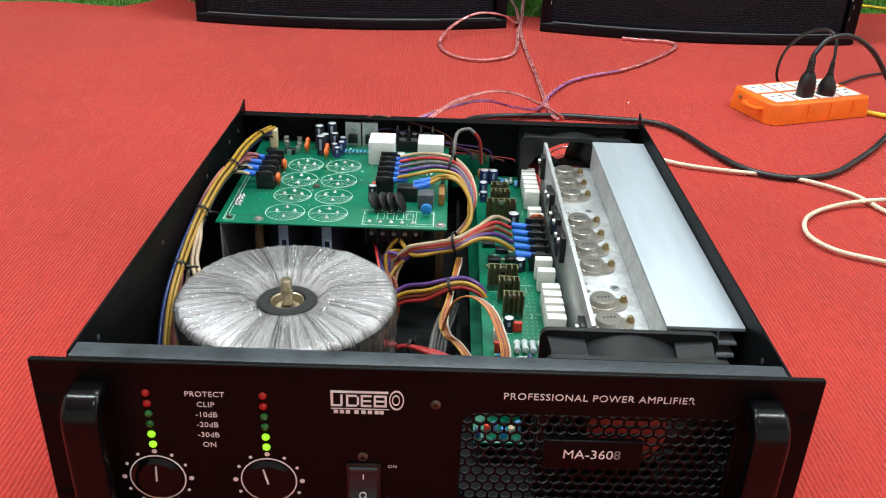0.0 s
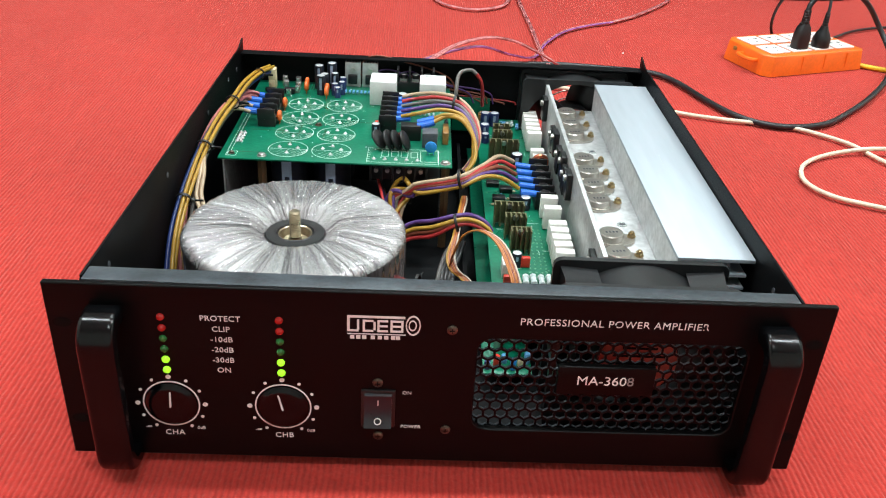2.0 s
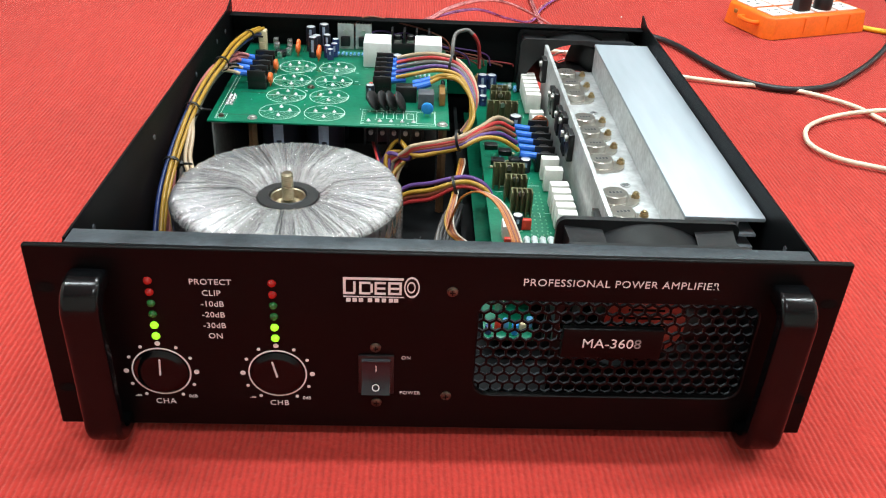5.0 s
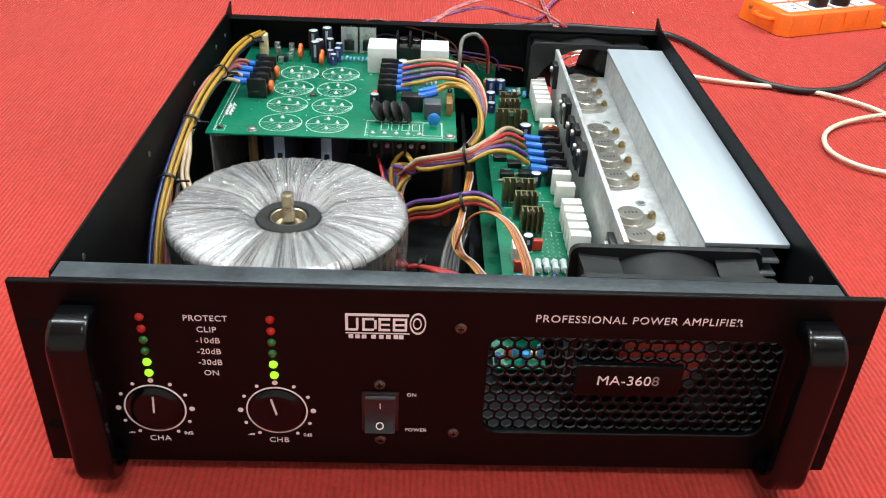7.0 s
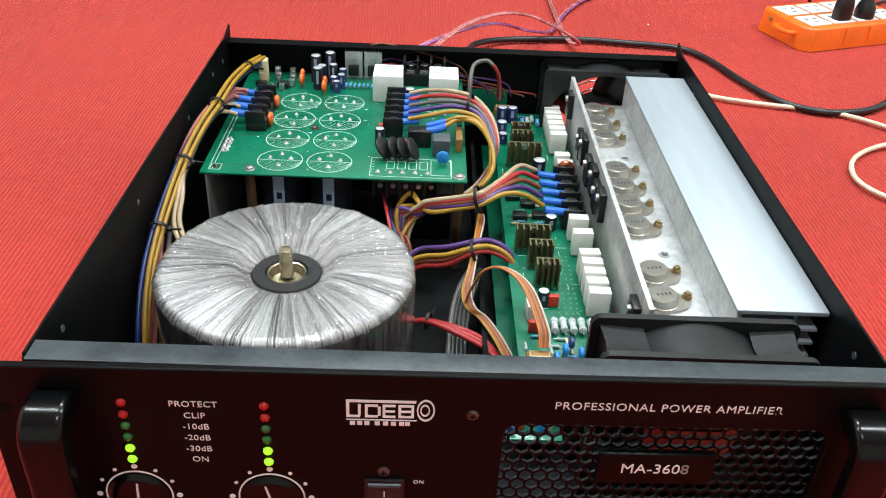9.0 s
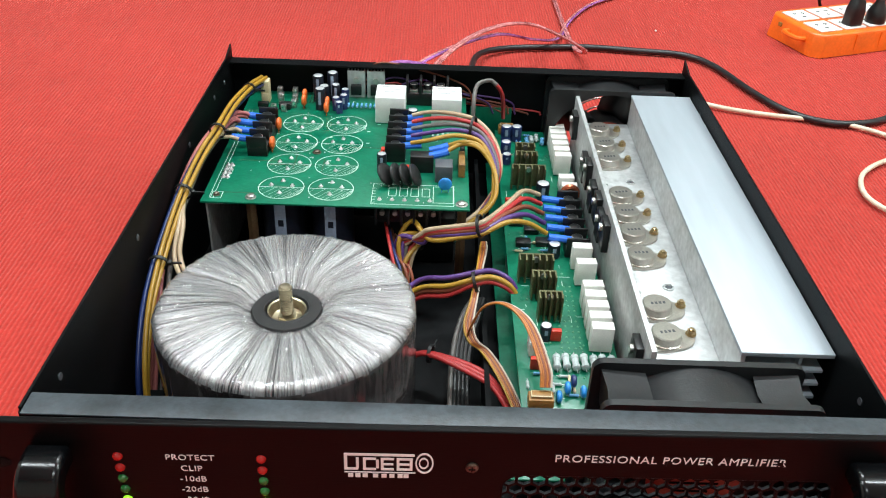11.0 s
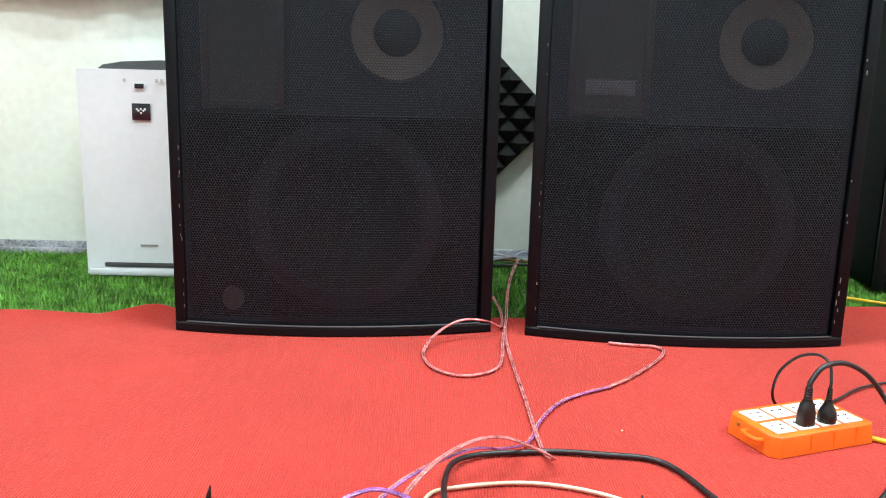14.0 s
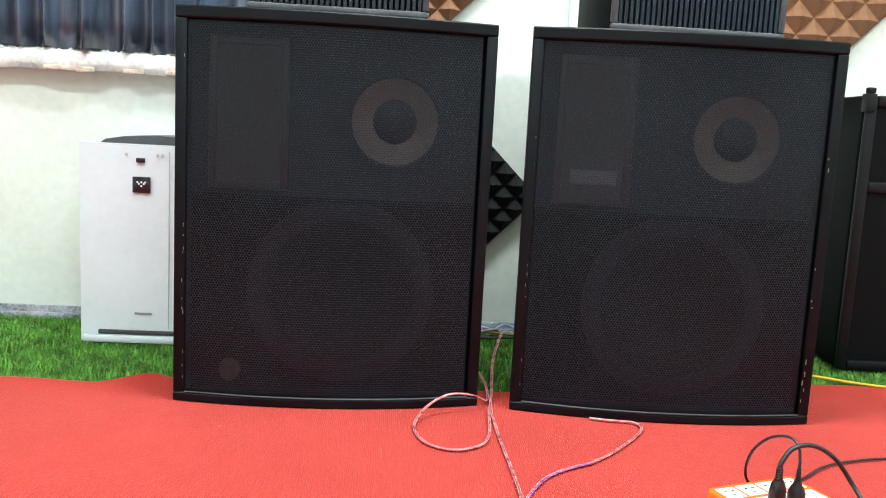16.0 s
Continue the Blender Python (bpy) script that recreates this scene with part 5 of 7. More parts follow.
def toroid():
    """A ring transformer wrapped in film, with a dished rubber pad, washer and bolt."""
    c = (-0.1135, 0.1475, 0.0182)
    R, H = 0.0855, 0.087
    bm = bmesh.new()
    prof = []
    for a in range(0, 91, 10):
        prof.append((R - 0.0075 + 0.0075 * math.cos(radians(a)), H - 0.0085 + 0.0085 * math.sin(radians(a))))
    prof = [(R - 0.004, 0.0), (R, 0.006), (R, H * 0.5)] + prof + [(R - 0.028, H + 0.0010), (0.0460, H + 0.0008), (0.0385, H + 0.0003), (0.0345, H - 0.0006)]
    prof += [(0.0315, H - 0.0025), (0.0285, H - 0.0052), (0.0258, H - 0.0070), (0.0238, H - 0.0078), (0.0234, H - 0.0082), (0.0230, 0.002)]
    seg = 220
    lathe(bm, prof, (0, 0, 0), seg, 0, "z", close=True)
    rng = random.Random(4)
    amp = [rng.uniform(-1, 1) for _ in range(seg)]
    for v in bm.verts:
        k = int(round(math.atan2(v.co.y, v.co.x) / (2 * math.pi) * seg)) % seg
        rad = math.hypot(v.co.x, v.co.y)
        s = amp[k] * 0.5 + 0.5 * amp[(k * 7) % seg]
        v.co.z += 0.0007 * s if v.co.z > H * 0.8 else 0
        if rad > R - 0.02:
            v.co.x *= 1 + 0.006 * s
            v.co.y *= 1 + 0.006 * s
    # The outer side takes the darker film, its lack of light painted.
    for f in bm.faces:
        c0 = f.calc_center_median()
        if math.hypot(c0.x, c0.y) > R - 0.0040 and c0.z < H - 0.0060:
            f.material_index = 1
    tf = part("toroidal_transformer", bm, ["film", "film_side"], AMP, "ring transformer wrapped in clear film with painted silvery reflections", angle=70)
    tf.matrix_local = pose(*c)
    bm = bmesh.new()
    lathe(bm, [(0.0228, 0.0), (0.0228, H - 0.0078), (0.0222, H - 0.0070), (0.0150, H - 0.0068), (0.0142, H - 0.0062), (0.0135, H - 0.0070), (0.0130, H - 0.0160), (0.0001, H - 0.0160)], (0, 0, 0), 48)
    part("rubber_pad", bm, "rubber", tf, "black rubber centre pad")
    bm = bmesh.new()
    lathe(bm, [(0.0129, H - 0.0145), (0.0129, H - 0.0074), (0.0118, H - 0.0080), (0.0098, H - 0.0136), (0.0048, H - 0.0150)], (0, 0, 0), 40)
    part("dished_washer", bm, "bolt", tf, "dished steel washer")
    bm = bmesh.new()
    cyl(bm, (0, 0, H - 0.0156), 0.0062, 0.0040, "z", 6, mi=0)
    prof = []
    for k in range(26):
        prof.append((0.0039 + (0.0005 if k % 2 else 0), H - 0.0100 + 0.0008 * k))
    prof += [(0.0032, H + 0.0114), (0.0001, H + 0.0116)]
    lathe(bm, prof, (0, 0, 0), 20)
    part("centre_bolt", bm, "bolt", tf, "threaded steel centre bolt with nut")
    return tf


toroid()


# ---- inside the amplifier: the supply board on its bracket ----
def L(*pts):
    """Points of the room, given square to the amplifier's chassis."""
    return [(x - 0.0122 * y, y + 0.0122 * x, z + 0.0087 * y) for x, y, z in pts]


def can(bm, c, r, h, stripe=True, seg=20):
    lathe(bm, [(r, 0.0), (r, 0.004), (r * 0.93, 0.0048), (r, 0.0058), (r, h - 0.0012), (r * 0.93, h)], c, seg, 0)
    lathe(bm, [(r * 0.86, h - 0.0001), (r * 0.80, h + 0.0001), (0.0001, h + 0.0001)], c, seg, 1)
    if stripe:
        n = 5
        for k in range(n):
            a0, a1 = radians(-106 + 30 * k / n), radians(-106 + 30 * (k + 1) / n)
            q = [bm.verts.new((c[0] + (r + 0.0001) * math.cos(a), c[1] + (r + 0.0001) * math.sin(a), c[2] + z)) for a, z in ((a0, 0.006), (a1, 0.006), (a1, h - 0.002), (a0, h - 0.002))]
            f = bm.faces.new(q)
            f.material_index = 2
    return bm


def disc(bm, c, r, t, axis="y", mi=0):
    """A small coated disc standing on two legs."""
    prof = [(0.0001, -t / 2), (r * 0.7, -t / 2), (r * 0.95, -t / 4), (r, 0), (r * 0.95, t / 4), (r * 0.7, t / 2), (0.0001, t / 2)]
    n0 = set(bm.verts)
    lathe(bm, prof, (0, 0, 0), 18, mi, "y")
    vs = [v for v in bm.verts if v not in n0]
    m = Matrix.Translation((c[0], c[1], c[2])) @ (Matrix.Rotation(radians(90), 4, "Z") if axis == "x" else Matrix.Identity(4))
    bmesh.ops.transform(bm, matrix=m, verts=vs)
    return bm


def resistor_on(bm, c, length, r, turn=0.0, mi=0):
    """A small dog-bone resistor with leads, lying on the board."""
    n0 = set(bm.verts)
    prof = [(r * 0.6, -length / 2), (r, -length / 2 + 0.0006), (r, -length / 4), (r * 0.82, -length / 5), (r * 0.82, length / 5), (r, length / 4), (r, length / 2 - 0.0006), (r * 0.6, length / 2)]
    lathe(bm, prof, (0, 0, 0), 10, mi, "y")
    cyl(bm, (0, -length * 0.8, 0), 0.0003, length * 1.6, "y", 6, mi=1)
    vs = [v for v in bm.verts if v not in n0]
    bmesh.ops.transform(bm, matrix=Matrix.Translation(c) @ Matrix.Rotation(radians(turn), 4, "Z"), verts=vs)
    return bm


def terminal_strip(name, c, n, step, w, h, parent, label, lugs=None, side=1, along="y"):
    """A row of black barriers with a screw between each pair; lugs go out at one side."""
    bm = bmesh.new()
    box(bm, -w / 2, w / 2, -step * n / 2, step * n / 2, 0, h * 0.45, 0.0004)
    for k in range(n + 1):
        y = -step * n / 2 + k * step
        box(bm, -w / 2, w / 2, y - 0.0011, y + 0.0011, h * 0.4, h * 0.92, 0.0004)
    for k in range(n):
        y = -step * n / 2 + (k + 0.5) * step
        box(bm, -w * 0.36, w * 0.36, y - step * 0.30, y + step * 0.30, h * 0.45, h * 0.52, 0, 1)
        cyl(bm, (0, y, h * 0.52), step * 0.30, 0.0052, "z", 12, mi=1, bevel=0.0004)
    ob = part(name, bm, ["plastic", "zinc"], parent, label)
    ob.matrix_local = pose(*c, 0, 0, 0 if along == "y" else 90)
    if lugs:
        for k in range(n):
            y = c[1] - step * n / 2 + (k + 0.5) * step
            bm = bmesh.new()
            tube(bm, [(c[0] + side * w * 0.25, y, c[2] + h * 0.6), (c[0] + side * w * 0.6, y, c[2] + h * 0.64), (c[0] + side * (w * 0.6 + 0.012), y, c[2] + h * 0.70)], 0.0030, 10, 3)
            part("lug_sleeve", bm, "lug", parent, "blue crimp sleeve")
    return ob


ZA = 0.1001


def comb(w, n, y0, z0, z1):
    """A finned profile, extruded upright: a back plate with n fins towards y0."""
    pts = [(w / 2, 0.0008), (-w / 2, 0.0008)]
    for k in range(n):
        x = -w / 2 + 0.0006 + (w - 0.0012) * k / (n - 1)
        pts += [(x - 0.0006, -0.0008 if k else y0), (x - 0.0006, y0), (x + 0.0006, y0), (x + 0.0006, -0.0008 if k < n - 1 else y0)]
    clean = []
    for p in pts:
        if not clean or (Vector(p) - Vector(clean[-1])).length > 1e-6:
            clean.append(p)
    bm = bmesh.new()
    a = [bm.verts.new((x, y, z0)) for x, y in clean]
    b = [bm.verts.new((x, y, z1)) for x, y in clean]
    bm.faces.new(a[::-1]), bm.faces.new(b)
    for k in range(len(clean)):
        l = (k + 1) % len(clean)
        bm.faces.new((a[k], a[l], b[l], b[k]))
    return bm


def supply_board():
    bm = box(bmesh.new(), -0.2020, 0.0092, 0.2780, 0.4950, ZA - 0.0016, ZA, 0.0002)
    bd = part("supply_board", bm, "pcb", AMP, "green power supply circuit board")
    # printed rings of the eight reservoir capacitors, hatched on one half, and their solder joints
    pad = None
    for row in range(4):
        for col in range(2):
            cx, cy = -0.1418 + 0.0401 * col, 0.4240 - 0.0400 * row
            cx -= 0.0003 * row
            bm = bmesh.new()
            r = 0.0182
            lathe(bm, [(r - 0.0003, 0), (r + 0.0002, 0), (r + 0.0002, 0.0001), (r - 0.0003, 0.0001)], (cx, cy, ZA), 48, close=True)
            box(bm, cx - r, cx + r, cy - 0.0002, cy + 0.0002, ZA, ZA + 0.0001)
            for k in range(11):
                u = -0.0170 + k * 0.0034
                h = math.sqrt(max(0, r * r - u * u))
                # hatch lines lean to one side
                bmv = [bm.verts.new(p) for p in ((cx + u - 0.00015, cy - h, ZA + 0.0001), (cx + u + 0.00015, cy - h, ZA + 0.0001),
                                                 (cx + min(u + h * 0.8, math.sqrt(r * r)) + 0.00015, cy - 0.0002, ZA + 0.0001), (cx + min(u + h * 0.8, r) - 0.00015, cy - 0.0002, ZA + 0.0001))]
                bm.faces.new(bmv)
            tagged(part("printed_ring", bm, "silk", bd), kind="stuff")
            for dx, dy in ((-0.0085, 0.0035), (0.0085, 0.0030), (0.0, 0.0105), (0.0, -0.0090)):
                at = (cx + dx, cy + dy, ZA)
                if pad is None:
                    b2 = bmesh.new()
                    lathe(b2, [(0.0021, 0), (0.0019, 0.0006), (0.0010, 0.0013), (0.0005, 0.0022), (0.0001, 0.0023)], (0, 0, 0), 12)
                    pad = part("solder_joint", b2, "solder", bd, at=at)
                else:
                    again(pad, at)
    for k in range(5):
        again(pad, (-0.0625 + 0.0100 * k, 0.2900, ZA))
    for k in range(4):
        for q in range(2):
            again(pad, (-0.1925 + 0.0034 * q, 0.3180 + 0.0066 * k, ZA)).scale = (1.15, 1.15, 1.3)
    rng = random.Random(12)
    for k in range(46):
        x, y = rng.uniform(-0.195, 0.004), rng.uniform(0.283, 0.485)
        b = again(pad, (x, y, ZA))
        b.scale = (0.3, 0.3, 0.25)
    # printed frames and tracks
    bm = bmesh.new()
    z0, z1 = ZA, ZA + 0.0001

    def frame_(x0, x1, y0, y1, w=0.0004):
        box(bm, x0, x1, y0, y0 + w, z0, z1), box(bm, x0, x1, y1 - w, y1, z0, z1)
        box(bm, x0, x0 + w, y0 + w, y1 - w, z0, z1), box(bm, x1 - w, x1, y0 + w, y1 - w, z0, z1)
    frame_(-0.0690, -0.0030, 0.2825, 0.3150), frame_(-0.0200, -0.0035, 0.2870, 0.3130)
    frame_(-0.1955, -0.1870, 0.2835, 0.2940)
    for k in range(4):
        frame_(-0.0560 + 0.0090 * k, -0.0495 + 0.0090 * k, 0.2960, 0.3090)
    box(bm, -0.1965, -0.1961, 0.2840, 0.4500, z0, z1), box(bm, -0.1935, -0.1931, 0.2840, 0.4500, z0, z1)
    for k in range(6):
        box(bm, -0.0690, -0.0660, 0.2850 + 0.0045 * k, 0.2853 + 0.0045 * k, z0, z1)
    tagged(part("board_print", bm, "silk", bd), kind="stuff")
    for k in range(14):
        x, y = rng.uniform(-0.19, -0.01), rng.uniform(0.285, 0.48)
        if k % 2:
            bm = box(bmesh.new(), x, min(0.006, x + rng.uniform(0.010, 0.040)), y, y + 0.0012, ZA - 0.00005, ZA + 0.00006)
        else:
            bm = box(bmesh.new(), x, x + 0.0012, y, min(0.49, y + rng.uniform(0.010, 0.040)), ZA - 0.00005, ZA + 0.00006)
        part("copper_track", bm, "pcb_dark", bd)
    bm = bmesh.new()
    for k in range(18):
        x, y = rng.uniform(-0.165, -0.01), rng.uniform(0.30, 0.44)
        box(bm, x, x + 0.003, y, y + 0.0009, z0, z1)
    tagged(part("component_print", bm, "silk", bd), kind="stuff")
    # screws
    for x, y, r in ((-0.1640, 0.2865, 0.0034), (-0.1915, 0.2888, 0.0022), (0.0030, 0.2860, 0.0038), (-0.1220, 0.3665, 0.0030)):
        bm = bmesh.new()
        lathe(bm, [(r * 1.3, 0), (r * 1.3, 0.0005), (r, 0.0006), (r * 0.9, 0.0020), (r * 0.4, 0.0026), (0.0001, 0.0026)], (x, y, ZA), 16)
        part("board_screw", bm, "dull_screw" if r < 0.0031 else "zinc", bd)
    # terminal strips with lugs
    terminal_strip("terminal_strip", (-0.1715, 0.3860, ZA), 4, 0.0150, 0.017, 0.0200, bd, "black barrier terminal strip", True, -1)
    terminal_strip("terminal_strip", (-0.0535, 0.3880, ZA), 5, 0.0138, 0.017, 0.0200, bd, "black barrier terminal strip", True, 1)
    terminal_strip("terminal_strip", (-0.0290, 0.4800, ZA), 3, 0.0130, 0.016, 0.0280, bd, "black barrier terminal strip", along="x")
    bm = bmesh.new()
    box(bm, -0.0400, -0.0205, 0.3360, 0.3480, ZA, ZA + 0.0150, 0.0006)
    part("terminal_strip", bm, "plastic", bd)
    for y in (0.3420, 0.3520):
        bm = bmesh.new()
        tube(bm, L((-0.0200, y, ZA + 0.010), (-0.0110, y + 0.001, ZA + 0.012), (-0.0040, y + 0.002, ZA + 0.014)), 0.0032, 10, 3)
        part("lug_sleeve", bm, "lug", bd, "blue crimp sleeve")
    # relays
    for x0 in (-0.0760, -0.0240):
        bm = bmesh.new()
        box(bm, x0, x0 + 0.0275, 0.4290, 0.4600, ZA + 0.0003, ZA + 0.0260, 0.0010)
        rl = part("relay", bm, "relay", bd, "white boxed relay")
        bm = bmesh.new()
        for j, wd in enumerate((0.014, 0.017, 0.012)):
            box(bm, x0 + 0.005, x0 + 0.005 + wd, 0.4540 - 0.0055 * j, 0.4552 - 0.0055 * j, ZA + 0.0260, ZA + 0.02608)
        part("relay_print", bm, "grey_print", bd)
    # small parts at the rear
    bm = bmesh.new()
    box(bm, -0.1880, -0.1800, 0.4660, 0.4760, ZA, ZA + 0.022, 0.0008)
    box(bm, -0.1870, -0.1810, 0.4650, 0.4770, ZA, ZA + 0.010, 0.0006)
    part("plug_connector", bm, "conn", bd, "cream plug connector")
    first = None
    for x, y, h, r in ((-0.1340, 0.4760, 0.026, 0.0052), (-0.1270, 0.4660, 0.020, 0.0046), (-0.1300, 0.4570, 0.021, 0.0048), (-0.1205, 0.4800, 0.028, 0.0052),
                       (-0.1165, 0.4700, 0.020, 0.0040), (-0.1150, 0.4560, 0.013, 0.0036), (-0.1080, 0.4600, 0.014, 0.0036), (-0.1115, 0.4500, 0.011, 0.0034), (-0.1075, 0.4690, 0.016, 0.0036)):
        bm = can(bmesh.new(), (x, y, ZA), r, h)
        part("capacitor", bm, ["can_blue" if h < 0.018 else "can", "can_top", "can_stripe"], bd)
    for x, y in ((-0.1460, 0.4590), (-0.1470, 0.4720), (-0.1235, 0.4560), (-0.1230, 0.4450), (-0.1610, 0.4060), (-0.1605, 0.3680)):
        bm = disc(bmesh.new(), (x, y, ZA + 0.0075), 0.0056, 0.0042, "x")
        box(bm, x - 0.0003, x + 0.0003, y - 0.003, y - 0.0024, ZA, ZA + 0.004), box(bm, x - 0.0003, x + 0.0003, y + 0.0024, y + 0.003, ZA, ZA + 0.004)
        part("disc_capacitor", bm, "orange", bd, "orange disc capacitor")
    for x in (-0.0985, -0.0795):
        o = part("regulator_cooler", comb(0.0170, 6, -0.0056, 0, 0.027), "alu_rough", bd, "finned regulator cooler")
        o.matrix_local = pose(x, 0.4880, ZA, 0, 0, 180)
        bm = box(bmesh.new(), x - 0.0050, x + 0.0050, 0.4826, 0.4868, ZA + 0.004, ZA + 0.014, 0.0004)
        part("regulator", bm, "plastic", bd)
        bm = cyl(bmesh.new(), (x, 0.4845, ZA + 0.018), 0.0030, 0.0022, "y", 12)
        part("cooler_screw", bm, "zinc", bd)
    for k in range(7):
        bm = resistor_on(bmesh.new(), (-0.1040 + 0.0042 * k, 0.4620, ZA + 0.0026), 0.0070, 0.0013, 0)
        part("resistor", bm, ["res_blue", "solder"], bd)
    for k, (x, y) in enumerate(((-0.1720, 0.4800), (-0.1690, 0.4680), (-0.1580, 0.4840), (-0.1560, 0.4700), (-0.1560, 0.4600), (-0.1640, 0.4500), (-0.1740, 0.4520))):
        bm = bmesh.new()
        box(bm, x - 0.0025, x + 0.0025, y - 0.0030, y + 0.0030, ZA, ZA + 0.0110 - 0.001 * k, 0.0005)
        box(bm, x - 0.0016, x + 0.0016, y - 0.0034, y - 0.0031, ZA + 0.002, ZA + 0.007, 0, 1)
        part("fuse_clip", bm, ["zinc", "solder"], bd)
    bm = box(bmesh.new(), -0.1690, -0.1580, 0.4520, 0.4590, ZA, ZA + 0.0060, 0.0006)
    part("rectifier", bm, "plastic", bd)
    for x0, x1, y0, y1, h in ((-0.1900, -0.1800, 0.4560, 0.4620, 0.004), (-0.0600, -0.0560, 0.4640, 0.4680, 0.006)):
        bm = box(bmesh.new(), x0, x1, y0, y1, ZA, ZA + h, 0.0004)
        part("small_chip", bm, "plastic", bd)
    # right-hand front group: thermistor discs, relay, blue disc, small cans
    for k, x in enumerate((-0.0560, -0.0470, -0.0400, -0.0320)):
        bm = disc(bmesh.new(), (0, 0, 0), 0.0098, 0.0042, "x")
        o = part("thermistor", bm, "rubber", bd, "leaning black disc thermistor")
        o.matrix_local = pose(x - 0.003, 0.3150, ZA + 0.0094, 0, -28 if k else -36, -20 + 4 * k)
        bm = bmesh.new()
        box(bm, x - 0.0003, x + 0.0003, 0.3095, 0.3101, ZA, ZA + 0.006), box(bm, x - 0.0003, x + 0.0003, 0.3190, 0.3196, ZA, ZA + 0.006)
        part("lead", bm, "solder", bd)
    bm = box(bmesh.new(), -0.0190, -0.0045, 0.3200, 0.3350, ZA, ZA + 0.0150, 0.0008)
    part("relay", bm, "grey_part", bd, "small grey relay")
    bm = disc(bmesh.new(), (-0.0105, 0.3050, ZA + 0.0075), 0.0056, 0.0036, "y")
    box(bm, -0.0135, -0.0129, 0.3047, 0.3053, ZA, ZA + 0.005), box(bm, -0.0081, -0.0075, 0.3047, 0.3053, ZA, ZA + 0.005)
    part("disc_capacitor", bm, "disc_blue", bd, "blue disc capacitor")
    for x, y, h, r in ((-0.0640, 0.3420, 0.014, 0.0042), (-0.0415, 0.4340, 0.013, 0.0050)):
        bm = can(bmesh.new(), (x, y, ZA), r, h)
        part("capacitor", bm, ["can", "can_top", "can_stripe"], bd)
    for x, y in ((-0.0655, 0.3560), (-0.0645, 0.3640), (-0.0420, 0.3330)):
        bm = box(bmesh.new(), x - 0.0015, x + 0.0015, y - 0.0028, y + 0.0028, ZA, ZA + 0.008, 0.0005)
        part("film_capacitor", bm, "red_part", bd)
    for k in range(4):
        bm = resistor_on(bmesh.new(), (-0.0220 + 0.0045 * k, 0.4050, ZA + 0.002), 0.0070, 0.0012, 0)
        part("resistor", bm, ["resistor", "solder"], bd)
    bm = box(bmesh.new(), 0.0005, 0.0060, 0.3300, 0.3560, ZA, ZA + 0.0120, 0.0006)
    part("plug_connector", bm, "glue", bd, "amber plug connector")
    bm = disc(bmesh.new(), (0.0040, 0.3620, ZA + 0.008), 0.0060, 0.0040, "x")
    part("disc_capacitor", bm, "rubber", bd)
    # underneath: cans, bracket, standoffs, hanging terminal row
    for row in range(4):
        for col in range(2):
            cx, cy = -0.1418 + 0.0401 * col, 0.4240 - 0.0400 * row
            b = can(bmesh.new(), (0, 0, 0), 0.0172, 0.0790)
            for k in range(2):
                box(b, -0.0022, 0.0022, -0.01750, -0.01730, 0.030 + 0.026 * k, 0.036 + 0.026 * k, 0, 0)
            o = part("reservoir_capacitor", b, ["can", "can_top", "can_stripe"], bd, "dark sleeved can with a pale blue stripe")
            o.matrix_local = pose(cx, cy, 0.0175, 0, 0, 0)
    bm = bmesh.new()
    box(bm, -0.1985, -0.1970, 0.2800, 0.4900, 0.0140, ZA - 0.0018)
    box(bm, -0.1969, -0.1840, 0.2800, 0.4900, ZA - 0.0032, ZA - 0.0018)
    part("bracket", bm, "alu_rough", bd, "folded grey bracket")
    for x in (-0.1640, 0.0035):
        bm = bmesh.new()
        cyl(bm, (x, 0.2860, 0.0140), 0.0042, ZA - 0.0160, "z", 6)
        part("standoff", bm, "stand", bd, "brown board standoff")
    bm = bmesh.new()
    box(bm, -0.0660, -0.0130, 0.2850, 0.3000, ZA - 0.0180, ZA - 0.0018, 0.0006)
    part("terminal_block", bm, "plastic", bd)
    for k in range(6):
        bm = box(bmesh.new(), -0.0660 + 0.0102 * k, -0.0640 + 0.0102 * k, 0.2800, 0.2849, ZA - 0.0180, ZA - 0.0020, 0.0003)
        part("barrier", bm, "plastic", bd)
    for k in range(5):
        bm = cyl(bmesh.new(), (-0.0599 + 0.0102 * k, 0.2815, ZA - 0.0080), 0.0020, 0.0030, "y", 10)
        part("terminal_screw", bm, "zinc", bd)
    bm = box(bmesh.new(), -0.0900, 0.0000, 0.3300, 0.4700, 0.0140, 0.0600, 0.002)
    part("rectifier_block", bm, "rubber", bd)
    return bd


supply_board()

ZB = 0.0680


